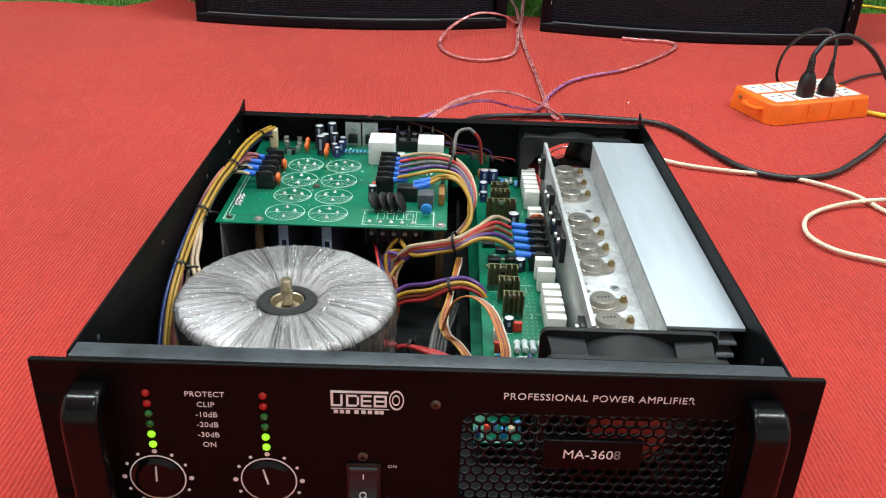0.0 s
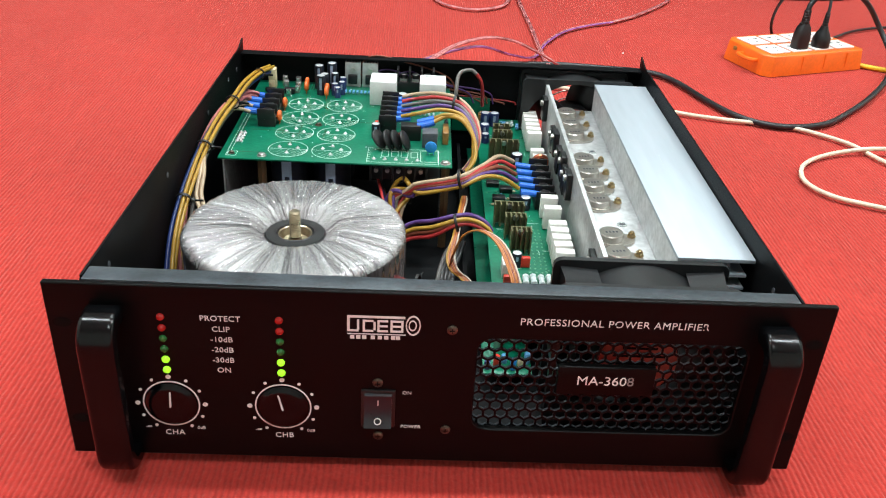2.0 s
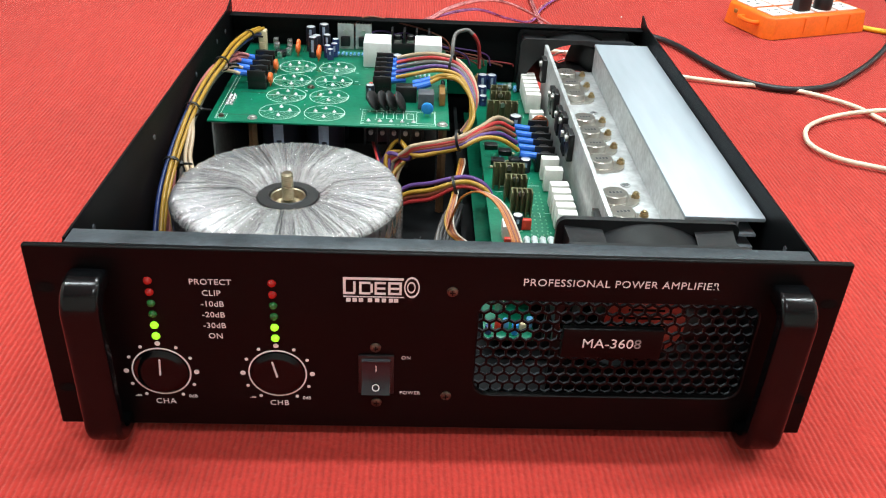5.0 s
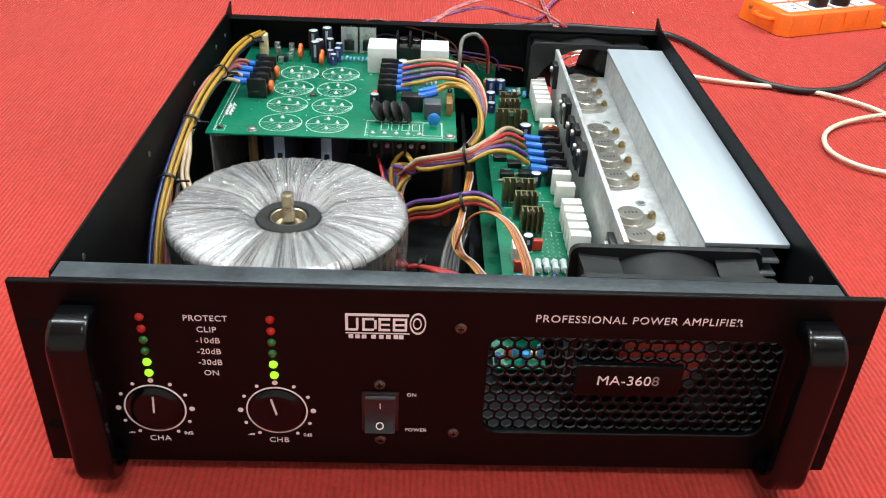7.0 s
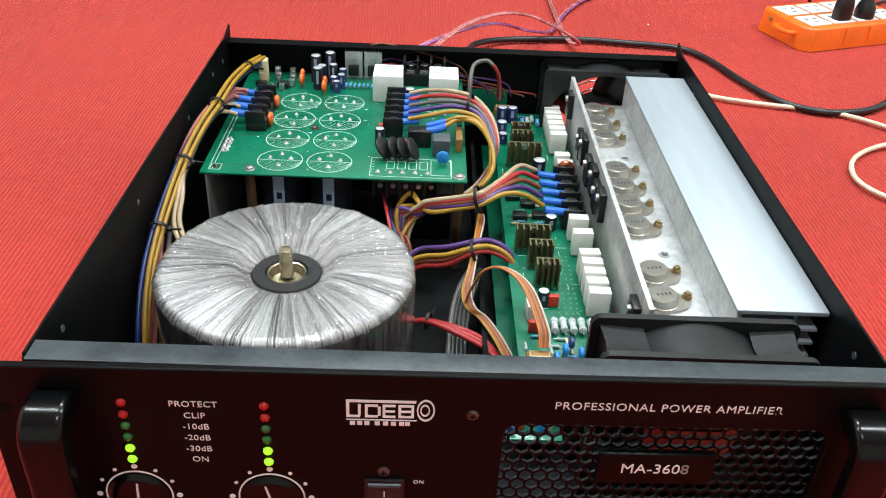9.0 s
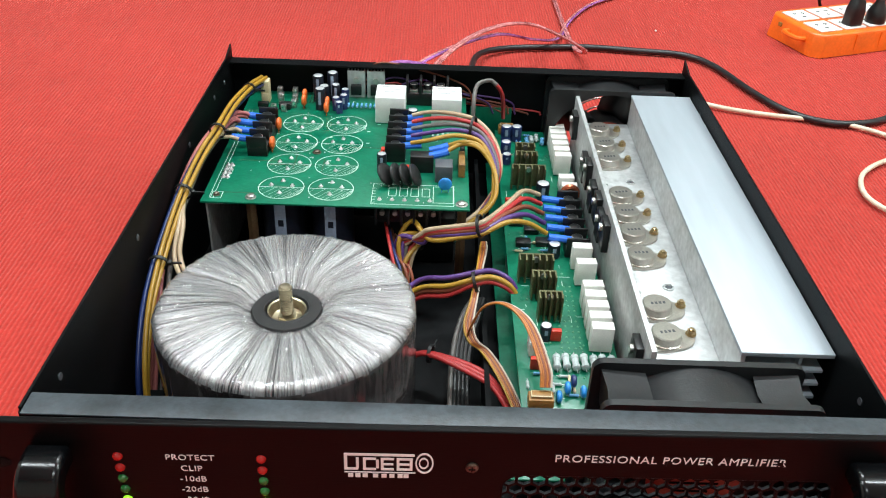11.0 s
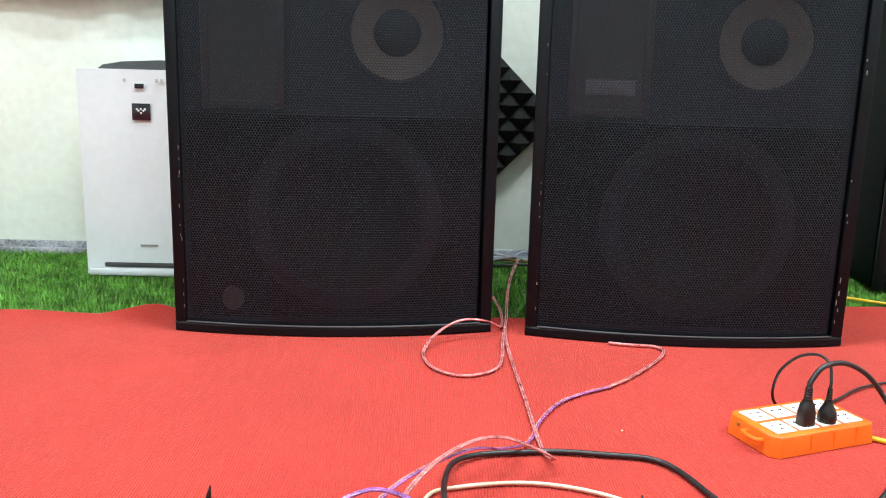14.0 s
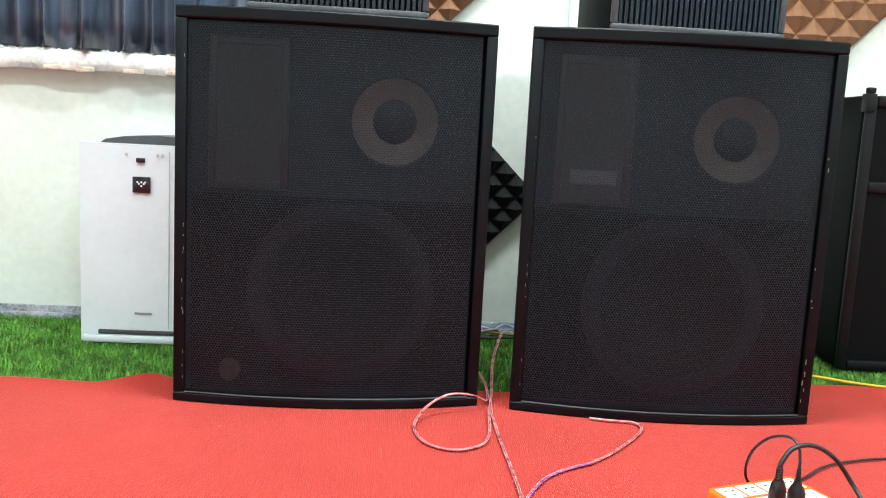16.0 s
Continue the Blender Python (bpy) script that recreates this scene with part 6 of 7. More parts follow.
def amp_board():
    bm = box(bmesh.new(), 0.0400, 0.1085, 0.0900, 0.4900, ZB - 0.0016, ZB, 0.0002)
    bd = part("amplifier_board", bm, "pcb", AMP, "green amplifier circuit board beside the heat sink")
    bm = box(bmesh.new(), 0.0330, 0.0690, 0.0680, 0.4900, 0.0290, 0.0306, 0.0002)
    part("lower_board", bm, "pcb", bd, "second green board underneath")
    for y in (0.10, 0.29, 0.48):
        for x in (0.045, 0.103):
            bm = bmesh.new()
            cyl(bm, (x, y, 0.0137), 0.0030, 0.0152, "z", 6)
            cyl(bm, (x, y, 0.0308), 0.0030, ZB - 0.0326, "z", 6)
            part("standoff", bm, "zinc", bd)
    for k, (x, col) in enumerate(((0.036, "can_blue"), (0.043, "red_part"), (0.049, "res_blue"), (0.055, "disc_blue"), (0.061, "conn"), (0.066, "res_blue"))):
        bm = cyl(bmesh.new(), (x, 0.074 + 0.004 * (k % 3), 0.0306), 0.0024, 0.007 + 0.002 * (k % 2), "z", 12, bevel=0.0005)
        part("small_component", bm, col, bd)
    # upright edge board at the rear
    bm = box(bmesh.new(), 0.0140, 0.0560, 0.4960, 0.4976, 0.0500, 0.0900, 0.0002)
    part("upright_board", bm, "pcb", bd)
    # white ceramic resistors
    first = None
    for i, (x, y, t) in enumerate([(0.0975, 0.462 - 0.0120 * k, 0) for k in range(6)] + [(0.0985, 0.375, 0), (0.0995, 0.360, 0), (0.0960, 0.2500, 0), (0.0965, 0.2290, 0)]
                                  + [(0.0975, 0.2010 - 0.0122 * k, 0) for k in range(5)]):
        if first is None:
            bm = box(bmesh.new(), -0.0075, 0.0075, -0.0042, 0.0042, 0.0010, 0.0210, 0.0005)
            box(bm, -0.0066, -0.0058, -0.0004, 0.0004, 0, 0.0012), box(bm, 0.0058, 0.0066, -0.0004, 0.0004, 0, 0.0012)
            first = part("ceramic_resistor", bm, "ceramic", bd, "white ceramic block resistor", at=(x, y, ZB))
        else:
            o = again(first, (x, y, ZB), (i * 37 % 7 - 3) * 0.8)
            if i in (6, 7):
                o.scale = (0.9, 1, 0.62)
    terminal_strip("terminal_strip", (0.0950, 0.3010, ZB), 5, 0.0150, 0.018, 0.0200, bd, "black barrier terminal strip with blue lugs", True, -1)
    # finned driver coolers
    def cooler(c, w, n, h):
        bm = box(bmesh.new(), -0.0050, 0.0050, 0.0009, 0.0050, 0.004, h - 0.006, 0.0003)
        part("driver_transistor", bm, "plastic", bd, at=c)
        bm = cyl(bmesh.new(), (0, -0.0030, h - 0.004), 0.0025, 0.0020, "y", 10)
        part("cooler_screw", bm, "zinc", bd, at=c)
        return part("driver_cooler", comb(w, n, -0.0085, 0.001, h), "olive", bd, "olive finned driver cooler", at=c)
    for c, w, n in (((0.0590, 0.2345, ZB), 0.026, 6), ((0.0630, 0.2130, ZB), 0.018, 5), ((0.0655, 0.1880, ZB), 0.017, 5),
                    ((0.0640, 0.4200, ZB), 0.018, 4), ((0.0640, 0.4030, ZB), 0.020, 5), ((0.0640, 0.3770, ZB), 0.030, 6)):
        cooler(c, w, n, 0.022)
    # cans, discs, rows of small resistors
    for x, y, r, h in ((0.0500, 0.470, 0.0052, 0.015), (0.0600, 0.470, 0.0052, 0.015), (0.0480, 0.440, 0.0050, 0.013), (0.0760, 0.357, 0.0060, 0.015), (0.0610, 0.1620, 0.0042, 0.012),
                       (0.0770, 0.265, 0.0050, 0.012), (0.0480, 0.420, 0.0042, 0.010)):
        bm = can(bmesh.new(), (x, y, ZB), r, h)
        part("capacitor", bm, ["can_blue" if y > 0.41 else "can", "can_top", "can_stripe"], bd)
    for x, y in ((0.0680, 0.1610), (0.0520, 0.1310), (0.0530, 0.3420), (0.0460, 0.3390)):
        bm = box(bmesh.new(), x - 0.0038, x + 0.0038, y - 0.0020, y + 0.0020, ZB, ZB + 0.0090, 0.0006)
        part("film_capacitor", bm, "red_part", bd)
    bm = box(bmesh.new(), 0.0480, 0.0540, 0.1420, 0.1560, ZB, ZB + 0.012, 0.0006)
    part("film_capacitor", bm, "ceramic", bd)
    rng = random.Random(21)
    for k in range(7):
        bm = resistor_on(bmesh.new(), (0.0660 + 0.0062 * k, 0.1330 + 0.0008 * (k % 2), ZB + 0.0040), 0.0130, 0.0027, rng.uniform(-4, 4))
        part("resistor", bm, ["resistor", "solder"], bd, "grey resistor")
    for k in range(7):
        bm = resistor_on(bmesh.new(), (0.0700 + 0.0050 * k, 0.462 + 0.004 * (k % 3), ZB + 0.0032), 0.0110, 0.0022, rng.uniform(-5, 5))
        part("resistor", bm, ["resistor" if k % 3 else "res_blue", "solder"], bd)
    for k in range(26):
        x, y = rng.uniform(0.044, 0.080), rng.choice((rng.uniform(0.10, 0.125), rng.uniform(0.26, 0.33), rng.uniform(0.43, 0.48)))
        bm = resistor_on(bmesh.new(), (x, y, ZB + 0.0016), 0.0065, 0.0011, rng.choice((0, 90, 0, 88)))
        part("resistor", bm, [rng.choice(("res_blue", "resistor", "conn")), "solder"], bd)
    for x, y, h in ((0.0700, 0.106, 0.010), (0.0740, 0.110, 0.014), (0.0800, 0.104, 0.008), (0.0640, 0.100, 0.006)):
        bm = disc(bmesh.new(), (x, y, ZB + h * 0.6), 0.0042, 0.0034, "x")
        box(bm, x - 0.0003, x + 0.0003, y - 0.0003, y + 0.0003, ZB, ZB + h * 0.4)
        part("disc_capacitor", bm, "disc_blue" if h != 0.014 else "can_blue", bd)
    for x, y in ((0.0540, 0.280), (0.0620, 0.300), (0.0700, 0.282), (0.0500, 0.312)):
        bm = box(bmesh.new(), x - 0.0060, x + 0.0060, y - 0.0045, y + 0.0045, ZB, ZB + 0.0045, 0.0005)
        part("chip", bm, "plastic", bd)
    # coil
    bm = bmesh.new()
    prof = [(0.0062 + 0.0026 * math.cos(2 * math.pi * k / 8), 0.0030 * math.sin(2 * math.pi * k / 8)) for k in range(8)]
    lathe(bm, prof, (0.0980, 0.3455, ZB + 0.0120), 28, 0, "y", close=True)
    part("coil", bm, "copper", bd, "copper choke coil")
    # plug connectors at both ends
    for x, y in ((0.0520, 0.0960), (0.0510, 0.4850)):
        bm = bmesh.new()
        box(bm, x - 0.0080, x + 0.0080, y - 0.0045, y + 0.0045, ZB, ZB + 0.0080, 0.0008)
        box(bm, x - 0.0066, x + 0.0066, y - 0.0030, y + 0.0030, ZB + 0.0080, ZB + 0.0100, 0.0006, 1)
        part("plug_connector", bm, ["glue", "conn"], bd, "amber plug connector")
    # joints and print
    bm0 = bmesh.new()
    lathe(bm0, [(0.0009, 0), (0.0007, 0.0005), (0.0001, 0.0008)], (0, 0, 0), 8)
    dot = part("solder_joint", bm0, "via", bd, at=(0.078, 0.20, ZB))
    for k in range(60):
        again(dot, (0.0720 + 0.0045 * (k % 4) + rng.uniform(-0.0006, 0.0006), 0.140 + 0.0060 * (k // 4), ZB))
    for k in range(50):
        again(dot, (rng.uniform(0.042, 0.105), rng.uniform(0.094, 0.485), ZB))
    bm = bmesh.new()
    for k in range(40):
        x, y = rng.uniform(0.042, 0.090), rng.uniform(0.095, 0.48)
        if k % 2:
            box(bm, x, x + rng.uniform(0.003, 0.012), y, y + 0.0004, ZB, ZB + 0.0001)
        else:
            box(bm, x, x + 0.0004, y, y + rng.uniform(0.003, 0.012), ZB, ZB + 0.0001)
    tagged(part("board_print", bm, "silk", bd), kind="stuff")
    return bd


amp_board()


# ---- wiring looms ----
def loom(name, label):
    e = new(name)
    e.parent = AMP
    e.empty_display_size = 0.01
    e["label"] = label
    return e


def tie(parent, p, d, r, tail=True):
    """A black cable tie round a loom at p, which runs along d."""
    bm = bmesh.new()
    prof = [(r, -0.0012), (r + 0.0009, -0.0012), (r + 0.0009, 0.0012), (r, 0.0012)]
    lathe(bm, prof, (0, 0, 0), 16, close=True)
    box(bm, r, r + 0.003, -0.0015, 0.0015, -0.0016, 0.0016, 0.0004)
    if tail:
        box(bm, r + 0.003, r + 0.010, -0.0009, 0.0009, -0.0004, 0.0004)
    o = part("cable_tie", bm, "rubber", parent)
    o.matrix_local = Matrix.Translation(p) @ Vector(d).to_track_quat("Z", "Y").to_matrix().to_4x4()


R = 0.0018
lm = loom("left_wiring_loom", "bundle of yellow, blue and cream wires tied along the side wall")
main = L((-0.1800, 0.478, 0.116), (-0.1870, 0.440, 0.122), (-0.1930, 0.395, 0.125), (-0.1965, 0.350, 0.124), (-0.2030, 0.315, 0.119), (-0.2070, 0.270, 0.112),
         (-0.2090, 0.235, 0.104), (-0.2095, 0.200, 0.095), (-0.2090, 0.165, 0.083), (-0.2080, 0.140, 0.064), (-0.2070, 0.125, 0.044), (-0.2060, 0.118, 0.020))
for off, col, m_ in (((0.0022, 0.0024), "yellow", main), ((-0.0022, 0.0020), "yellow", main), ((0.0026, -0.0022), "blue", main), ((-0.0016, -0.0026), "blue", main)):
    wire("wire", m_, R, "wire_" + col, lm, off=off, twist=1.6)
side = L((-0.1820, 0.402, 0.110), (-0.1900, 0.398, 0.114), (-0.1990, 0.355, 0.119), (-0.2060, 0.318, 0.114), (-0.2085, 0.270, 0.106), (-0.2095, 0.235, 0.098), (-0.2080, 0.205, 0.085), (-0.2060, 0.170, 0.062), (-0.2050, 0.14, 0.03))
for off, col in (((0.0044, -0.0010), "pink"), ((0.0046, 0.0024), "pink"), ((0.0010, -0.0050), "grey")):
    wire("wire", side, R, "wire_" + col, lm, off=off, twist=-1.0)
for k, y in enumerate((0.3960, 0.3810)):
    cream = L((-0.1830, y - 0.018, 0.110), (-0.1910, y - 0.020, 0.113), (-0.2010, 0.340, 0.120), (-0.2075, 0.305, 0.116), (-0.2050, 0.262, 0.109),
              (-0.2030 + 0.003 * k, 0.235, 0.103), (-0.2030 + 0.004 * k, 0.216, 0.092), (-0.1960 + 0.005 * k, 0.200, 0.085), (-0.1850 + 0.005 * k, 0.190, 0.082))
    wire("wire", cream, R, "wire_cream", lm)
for k, y in enumerate((0.4086, 0.3936)):
    wire("wire", L((-0.1880, y + 0.001, 0.1120), (-0.1930, y - 0.004, 0.1150), (-0.1970, y - 0.03, 0.1180)), 0.0022, "wire_pink", lm)
for i in (1, 3, 5, 7):
    d = Vector(main[i + 1]) - Vector(main[i - 1])
    tie(lm, main[i], d, 0.0062 if i > 2 else 0.0052)

lm = loom("supply_wiring_loom", "bundle of coloured wires arching over the board's edge")
cols = ("cream", "red", "grey", "purple", "yellow")
for k, col in enumerate(cols):
    y = 0.4156 - 0.0138 * k
    hgt = 0.126 - 0.0012 * k
    pts = L((-0.0360, y, 0.1125), (-0.0200, y - 0.002, 0.1170), (0.0020, 0.392 - 0.008 * k, hgt), (0.0220, 0.382 - 0.007 * k, hgt - 0.002), (0.0365 - 0.0012 * k, 0.362 - 0.006 * k, 0.114 - 0.001 * k),
            (0.0400 - 0.0015 * k, 0.338 - 0.004 * k, 0.100), (0.0300, 0.318 - 0.002 * k, 0.084), (0.0120 - 0.002 * k, 0.300, 0.074 - 0.002 * k), (-0.0150, 0.285, 0.070), (-0.0300 - 0.003 * k, 0.275, 0.060 + 0.003 * k), (-0.036, 0.262, 0.035))
    wire("wire", pts, 0.0020, "wire_" + col, lm)
for k in range(2):
    pts = L((-0.0060, 0.3470 + 0.009 * k, 0.1125), (0.0080, 0.353, 0.1170 + 0.002 * k), (0.0230, 0.344 + 0.004 * k, 0.1170), (0.0345, 0.326 + 0.003 * k, 0.105), (0.0330, 0.305, 0.090), (0.0100, 0.292, 0.074), (-0.0250, 0.278 + 0.004 * k, 0.066), (-0.0400, 0.262, 0.050), (-0.0440, 0.25, 0.03))
    wire("wire", pts, 0.0020, "wire_yellow", lm)
tie(lm, L((0.0170, 0.372, 0.1225))[0], (1, -0.3, 0), 0.0095)
tie(lm, L((-0.0260, 0.280, 0.068))[0], (1, 0.3, 0), 0.0080, False)

lm = loom("output_wiring_loom", "bundle of coloured wires to the amplifier board")
for k, col in enumerate(("cream", "red", "brown", "purple", "yellow")):
    y = 0.3310 - 0.0150 * k
    start = [(-0.0440, 0.270, 0.040), (-0.0430, 0.282, 0.066), (-0.0320, 0.285, 0.082)] if k == 4 else [(-0.0500, 0.276, 0.035), (-0.0420, 0.276, 0.060 + 0.004 * k), (-0.0240, 0.270, 0.080 - 0.003 * k)]
    pts = L(*start, (-0.0180, 0.268 - 0.002 * (k == 4), 0.085 - 0.002 * k), (0.0060, 0.262 - 0.001 * k, 0.093 - 0.002 * k), (0.0220, 0.258 - 0.001 * k, 0.0995 - 0.002 * k), (0.0410, 0.258 + (y - 0.258) * 0.40, 0.0965), (0.0580, 0.258 + (y - 0.258) * 0.82, 0.0930), (0.0740, y, 0.0825))
    wire("wire", pts, 0.0021, "wire_" + col, lm)
tie(lm, L((0.0200, 0.2565, 0.0965))[0], (1, -0.2, 0.3), 0.0085)

lm = loom("transformer_wiring_loom", "tied yellow, red, brown and purple transformer leads")
for k, (col, dz, dy) in enumerate((("yellow", 0, 0), ("brown", -0.004, 0.000), ("red", -0.008, -0.001), ("purple", 0.003, 0.006))):
    pts = L((-0.0460, 0.222, 0.045 + dz), (-0.0250, 0.225 + dy, 0.060 + dz), (-0.0040, 0.2150 + dy, 0.070 + dz), (0.0150, 0.213 + dy, 0.078 + dz * 0.5), (0.0290, 0.219 + dy, 0.076 + dz * 0.5), (0.0420, 0.216 + dy, 0.071 + dz * 0.4), (0.0500, 0.212 + dy, 0.0660 + dz * 0.2 - 0.006))
    wire("wire", pts, 0.0020, "wire_" + col, lm)
tie(lm, L((0.0160, 0.2135, 0.0755))[0], (1, 0, 0.3), 0.0070)
for k in range(4):
    pts = L((-0.0560 + 0.003 * k, 0.310, 0.070 - 0.006 * k), (-0.0500 + 0.003 * k, 0.268, 0.072 - 0.006 * k), (-0.0450 + 0.004 * k, 0.250, 0.060), (-0.0380 + 0.003 * k, 0.238, 0.040), (-0.033, 0.228, 0.018))
    wire("wire", pts, 0.0014, "wire_" + ("red", "blue", "brown", "brown")[k], lm)

lm = loom("signal_ribbon", "flat amber and brown signal ribbon")
for k in range(6):
    o = (k - 2.5) * 0.0013
    col = ("amber", "amber", "brown", "amber", "brown", "white")[k]
    pts = L((0.0560 + o, 0.0975, 0.0800), (0.0555 + o, 0.1080, 0.0880), (0.0470 + o * 0.9, 0.1380, 0.0980), (0.0330 + o * 0.6, 0.1540, 0.1010), (0.0200 + o * 0.4, 0.1620 + o * 0.5, 0.0930), (0.0130 + o * 0.3, 0.1700 + o, 0.0720), (0.0110 + o * 0.3, 0.1780 + o, 0.0560))
    wire("wire", pts, 0.0008, "wire_" + col, lm)
    pts = L((0.0250 + o * 0.6, 0.272, 0.072), (0.0235 + o * 0.8, 0.255, 0.075), (0.0190 + o * 0.6, 0.226, 0.0735), (0.0150 + o * 0.7, 0.2020, 0.0680), (0.0110 + o, 0.1840, 0.0600), (0.0140 + o, 0.1720, 0.0540), (0.0230 + o, 0.1680, 0.0480), (0.0330 + o, 0.1500, 0.0440), (0.0420 + o, 0.1240, 0.0400), (0.0480 + o, 0.1000, 0.0340))
    wire("wire", pts, 0.0008, "wire_" + ("yellow", "amber", "brown", "amber", "brown", "white")[k], lm)

lm = loom("mains_wiring", "red and black mains wires on the chassis floor")
for k in range(3):
    pts = L((-0.0320, 0.170, 0.038), (-0.0180, 0.174 - 0.003 * k, 0.040 + 0.002 * k), (0.0120, 0.157 - 0.004 * k, 0.044), (0.0300, 0.148 - 0.004 * k, 0.036), (0.0430, 0.125 - 0.004 * k, 0.024), (0.0440, 0.10, 0.018))
    wire("wire", pts, 0.0020, "wire_red", lm)
tie(lm, L((-0.0160, 0.1715, 0.0415))[0], (1, -0.3, 0), 0.0058)
for k in range(5):
    pts = L((0.0160 + 0.002 * k, 0.226, 0.050), (0.0080 + 0.003 * k, 0.208, 0.048), (0.0020 + 0.003 * k, 0.190, 0.036), (-0.0010 + 0.003 * k, 0.160, 0.022), (-0.0010 + 0.003 * k, 0.110, 0.018), (0.000 + 0.003 * k, 0.04, 0.018))
    wire("wire", pts, 0.0022, "wire_" + ("grey" if k == 0 else "black"), lm)
for k in range(2):
    wire("wire", L((-0.060, 0.066, 0.030), (-0.045, 0.062 + 0.004 * k, 0.036), (-0.020, 0.056 + 0.004 * k, 0.034), (0.010, 0.050, 0.020)), 0.0024, "wire_red", lm)
bm = box(bmesh.new(), 0.0200, 0.0235, 0.10, 0.47, 0.0138, 0.045)
part("divider", bm, "steel", lm)

lm = loom("rear_wiring", "grey lead and thin red wires at the rear wall")
wire("wire", L((0.0200, 0.432, 0.085), (0.0200, 0.436, 0.112), (0.0230, 0.452, 0.127), (0.0350, 0.459, 0.130), (0.0420, 0.4575, 0.126)), 0.0020, "wire_grey", lm)
wire("wire", L((0.0415, 0.4575, 0.1265), (0.0470, 0.4600, 0.118), (0.0500, 0.4650, 0.105), (0.0520, 0.476, 0.084)), 0.0020, "wire_red", lm)
rng = random.Random(8)
for k in range(9):
    x0, x1 = rng.uniform(-0.10, -0.02), rng.uniform(-0.01, 0.085)
    zz = rng.uniform(0.100, 0.128)
    pts = L((x0, 0.494, 0.108), (x0 + 0.02, 0.497, zz), ((x0 + x1) / 2, 0.499, zz - rng.uniform(0, 0.02)), (x1, 0.496, zz - 0.02), (x1 + 0.01, 0.494, 0.080))
    wire("wire", pts, 0.0009, "wire_" + ("red", "brown", "purple", "brown", "black")[k % 5], lm)


# ---- on the carpet behind the amplifier ----
def power_strip():
    ang = 20.0
    th = empty("power_strip", (0.606, 0.965, 0.0), ang)
    W, D, H = 0.201, 0.117, 0.033
    bm = bmesh.new()
    lo = [(-W / 2, -D / 2 + 0.012), (-W / 2 + 0.012, -D / 2), (W / 2 - 0.005, -D / 2), (W / 2, -D / 2 + 0.005), (W / 2, D / 2 - 0.005), (W / 2 - 0.005, D / 2), (-W / 2 + 0.012, D / 2), (-W / 2, D / 2 - 0.012)]
    a = [bm.verts.new((x, y, 0.0)) for x, y in lo]
    b = [bm.verts.new((x * 0.965, y * 0.955, H)) for x, y in lo]
    bm.faces.new(a[::-1]), bm.faces.new(b)
    for k in range(len(lo)):
        bm.faces.new((a[k], a[(k + 1) % len(lo)], b[(k + 1) % len(lo)], b[k]))
    bmesh.ops.bevel(bm, geom=[e for e in bm.edges if all(v.co.z > H - 0.001 for v in e.verts)], offset=0.003, segments=3, profile=0.5, affect="EDGES")
    part("housing", bm, "strip", th)
    first = None
    for j in range(2):
        for i in range(4):
            at = (-0.0660 + 0.0440 * i, -0.0250 + 0.0490 * j, H)
            if first is None:
                bm = bmesh.new()
                box(bm, -0.0192, 0.0192, -0.0200, 0.0200, 0.0, 0.0022, 0.0010)
                for x, y in ((-0.0075, 0.0055), (0.0075, 0.0055), (0.0, -0.0085)):
                    box(bm, x - 0.0036, x + 0.0036, y - 0.0011, y + 0.0011, 0.0022, 0.00226, 0, 1)
                    box(bm, x - 0.0008, x + 0.0008, y - 0.0030, y + 0.0030, 0.0022, 0.00228, 0, 1)
                first = part("outlet", bm, ["outlet", "dark_hole"], th, "white socket with dark slots", at=at)
            else:
                again(first, at)
    bm = bmesh.new()
    tube(bm, [(-W / 2 + 0.002, -0.030, 0.020), (-W / 2 - 0.008, -0.029, 0.021), (-W / 2 - 0.011, -0.020, 0.021), (-W / 2 - 0.011, -0.005, 0.021), (-W / 2 - 0.008, 0.004, 0.021), (-W / 2 + 0.002, 0.005, 0.020)], 0.0036, 8, 5)
    part("carry_loop", bm, "strip", th)
    bm = box(bmesh.new(), -W / 2 + 0.0005, -W / 2 + 0.004, 0.022, 0.029, 0.020, 0.026, 0.001)
    part("side_label", bm, "glue", th, "small pale side label")
    for k in range(3):
        bm = box(bmesh.new(), -0.03 + 0.045 * k, -0.0285 + 0.045 * k, -D / 2 - 0.0004, -D / 2 + 0.004, 0.006, 0.030)
        part("side_rib", bm, "strip", th)
    tagged(th, "orange power strip with eight white sockets on the carpet", "power strip")
    return th


power_strip()


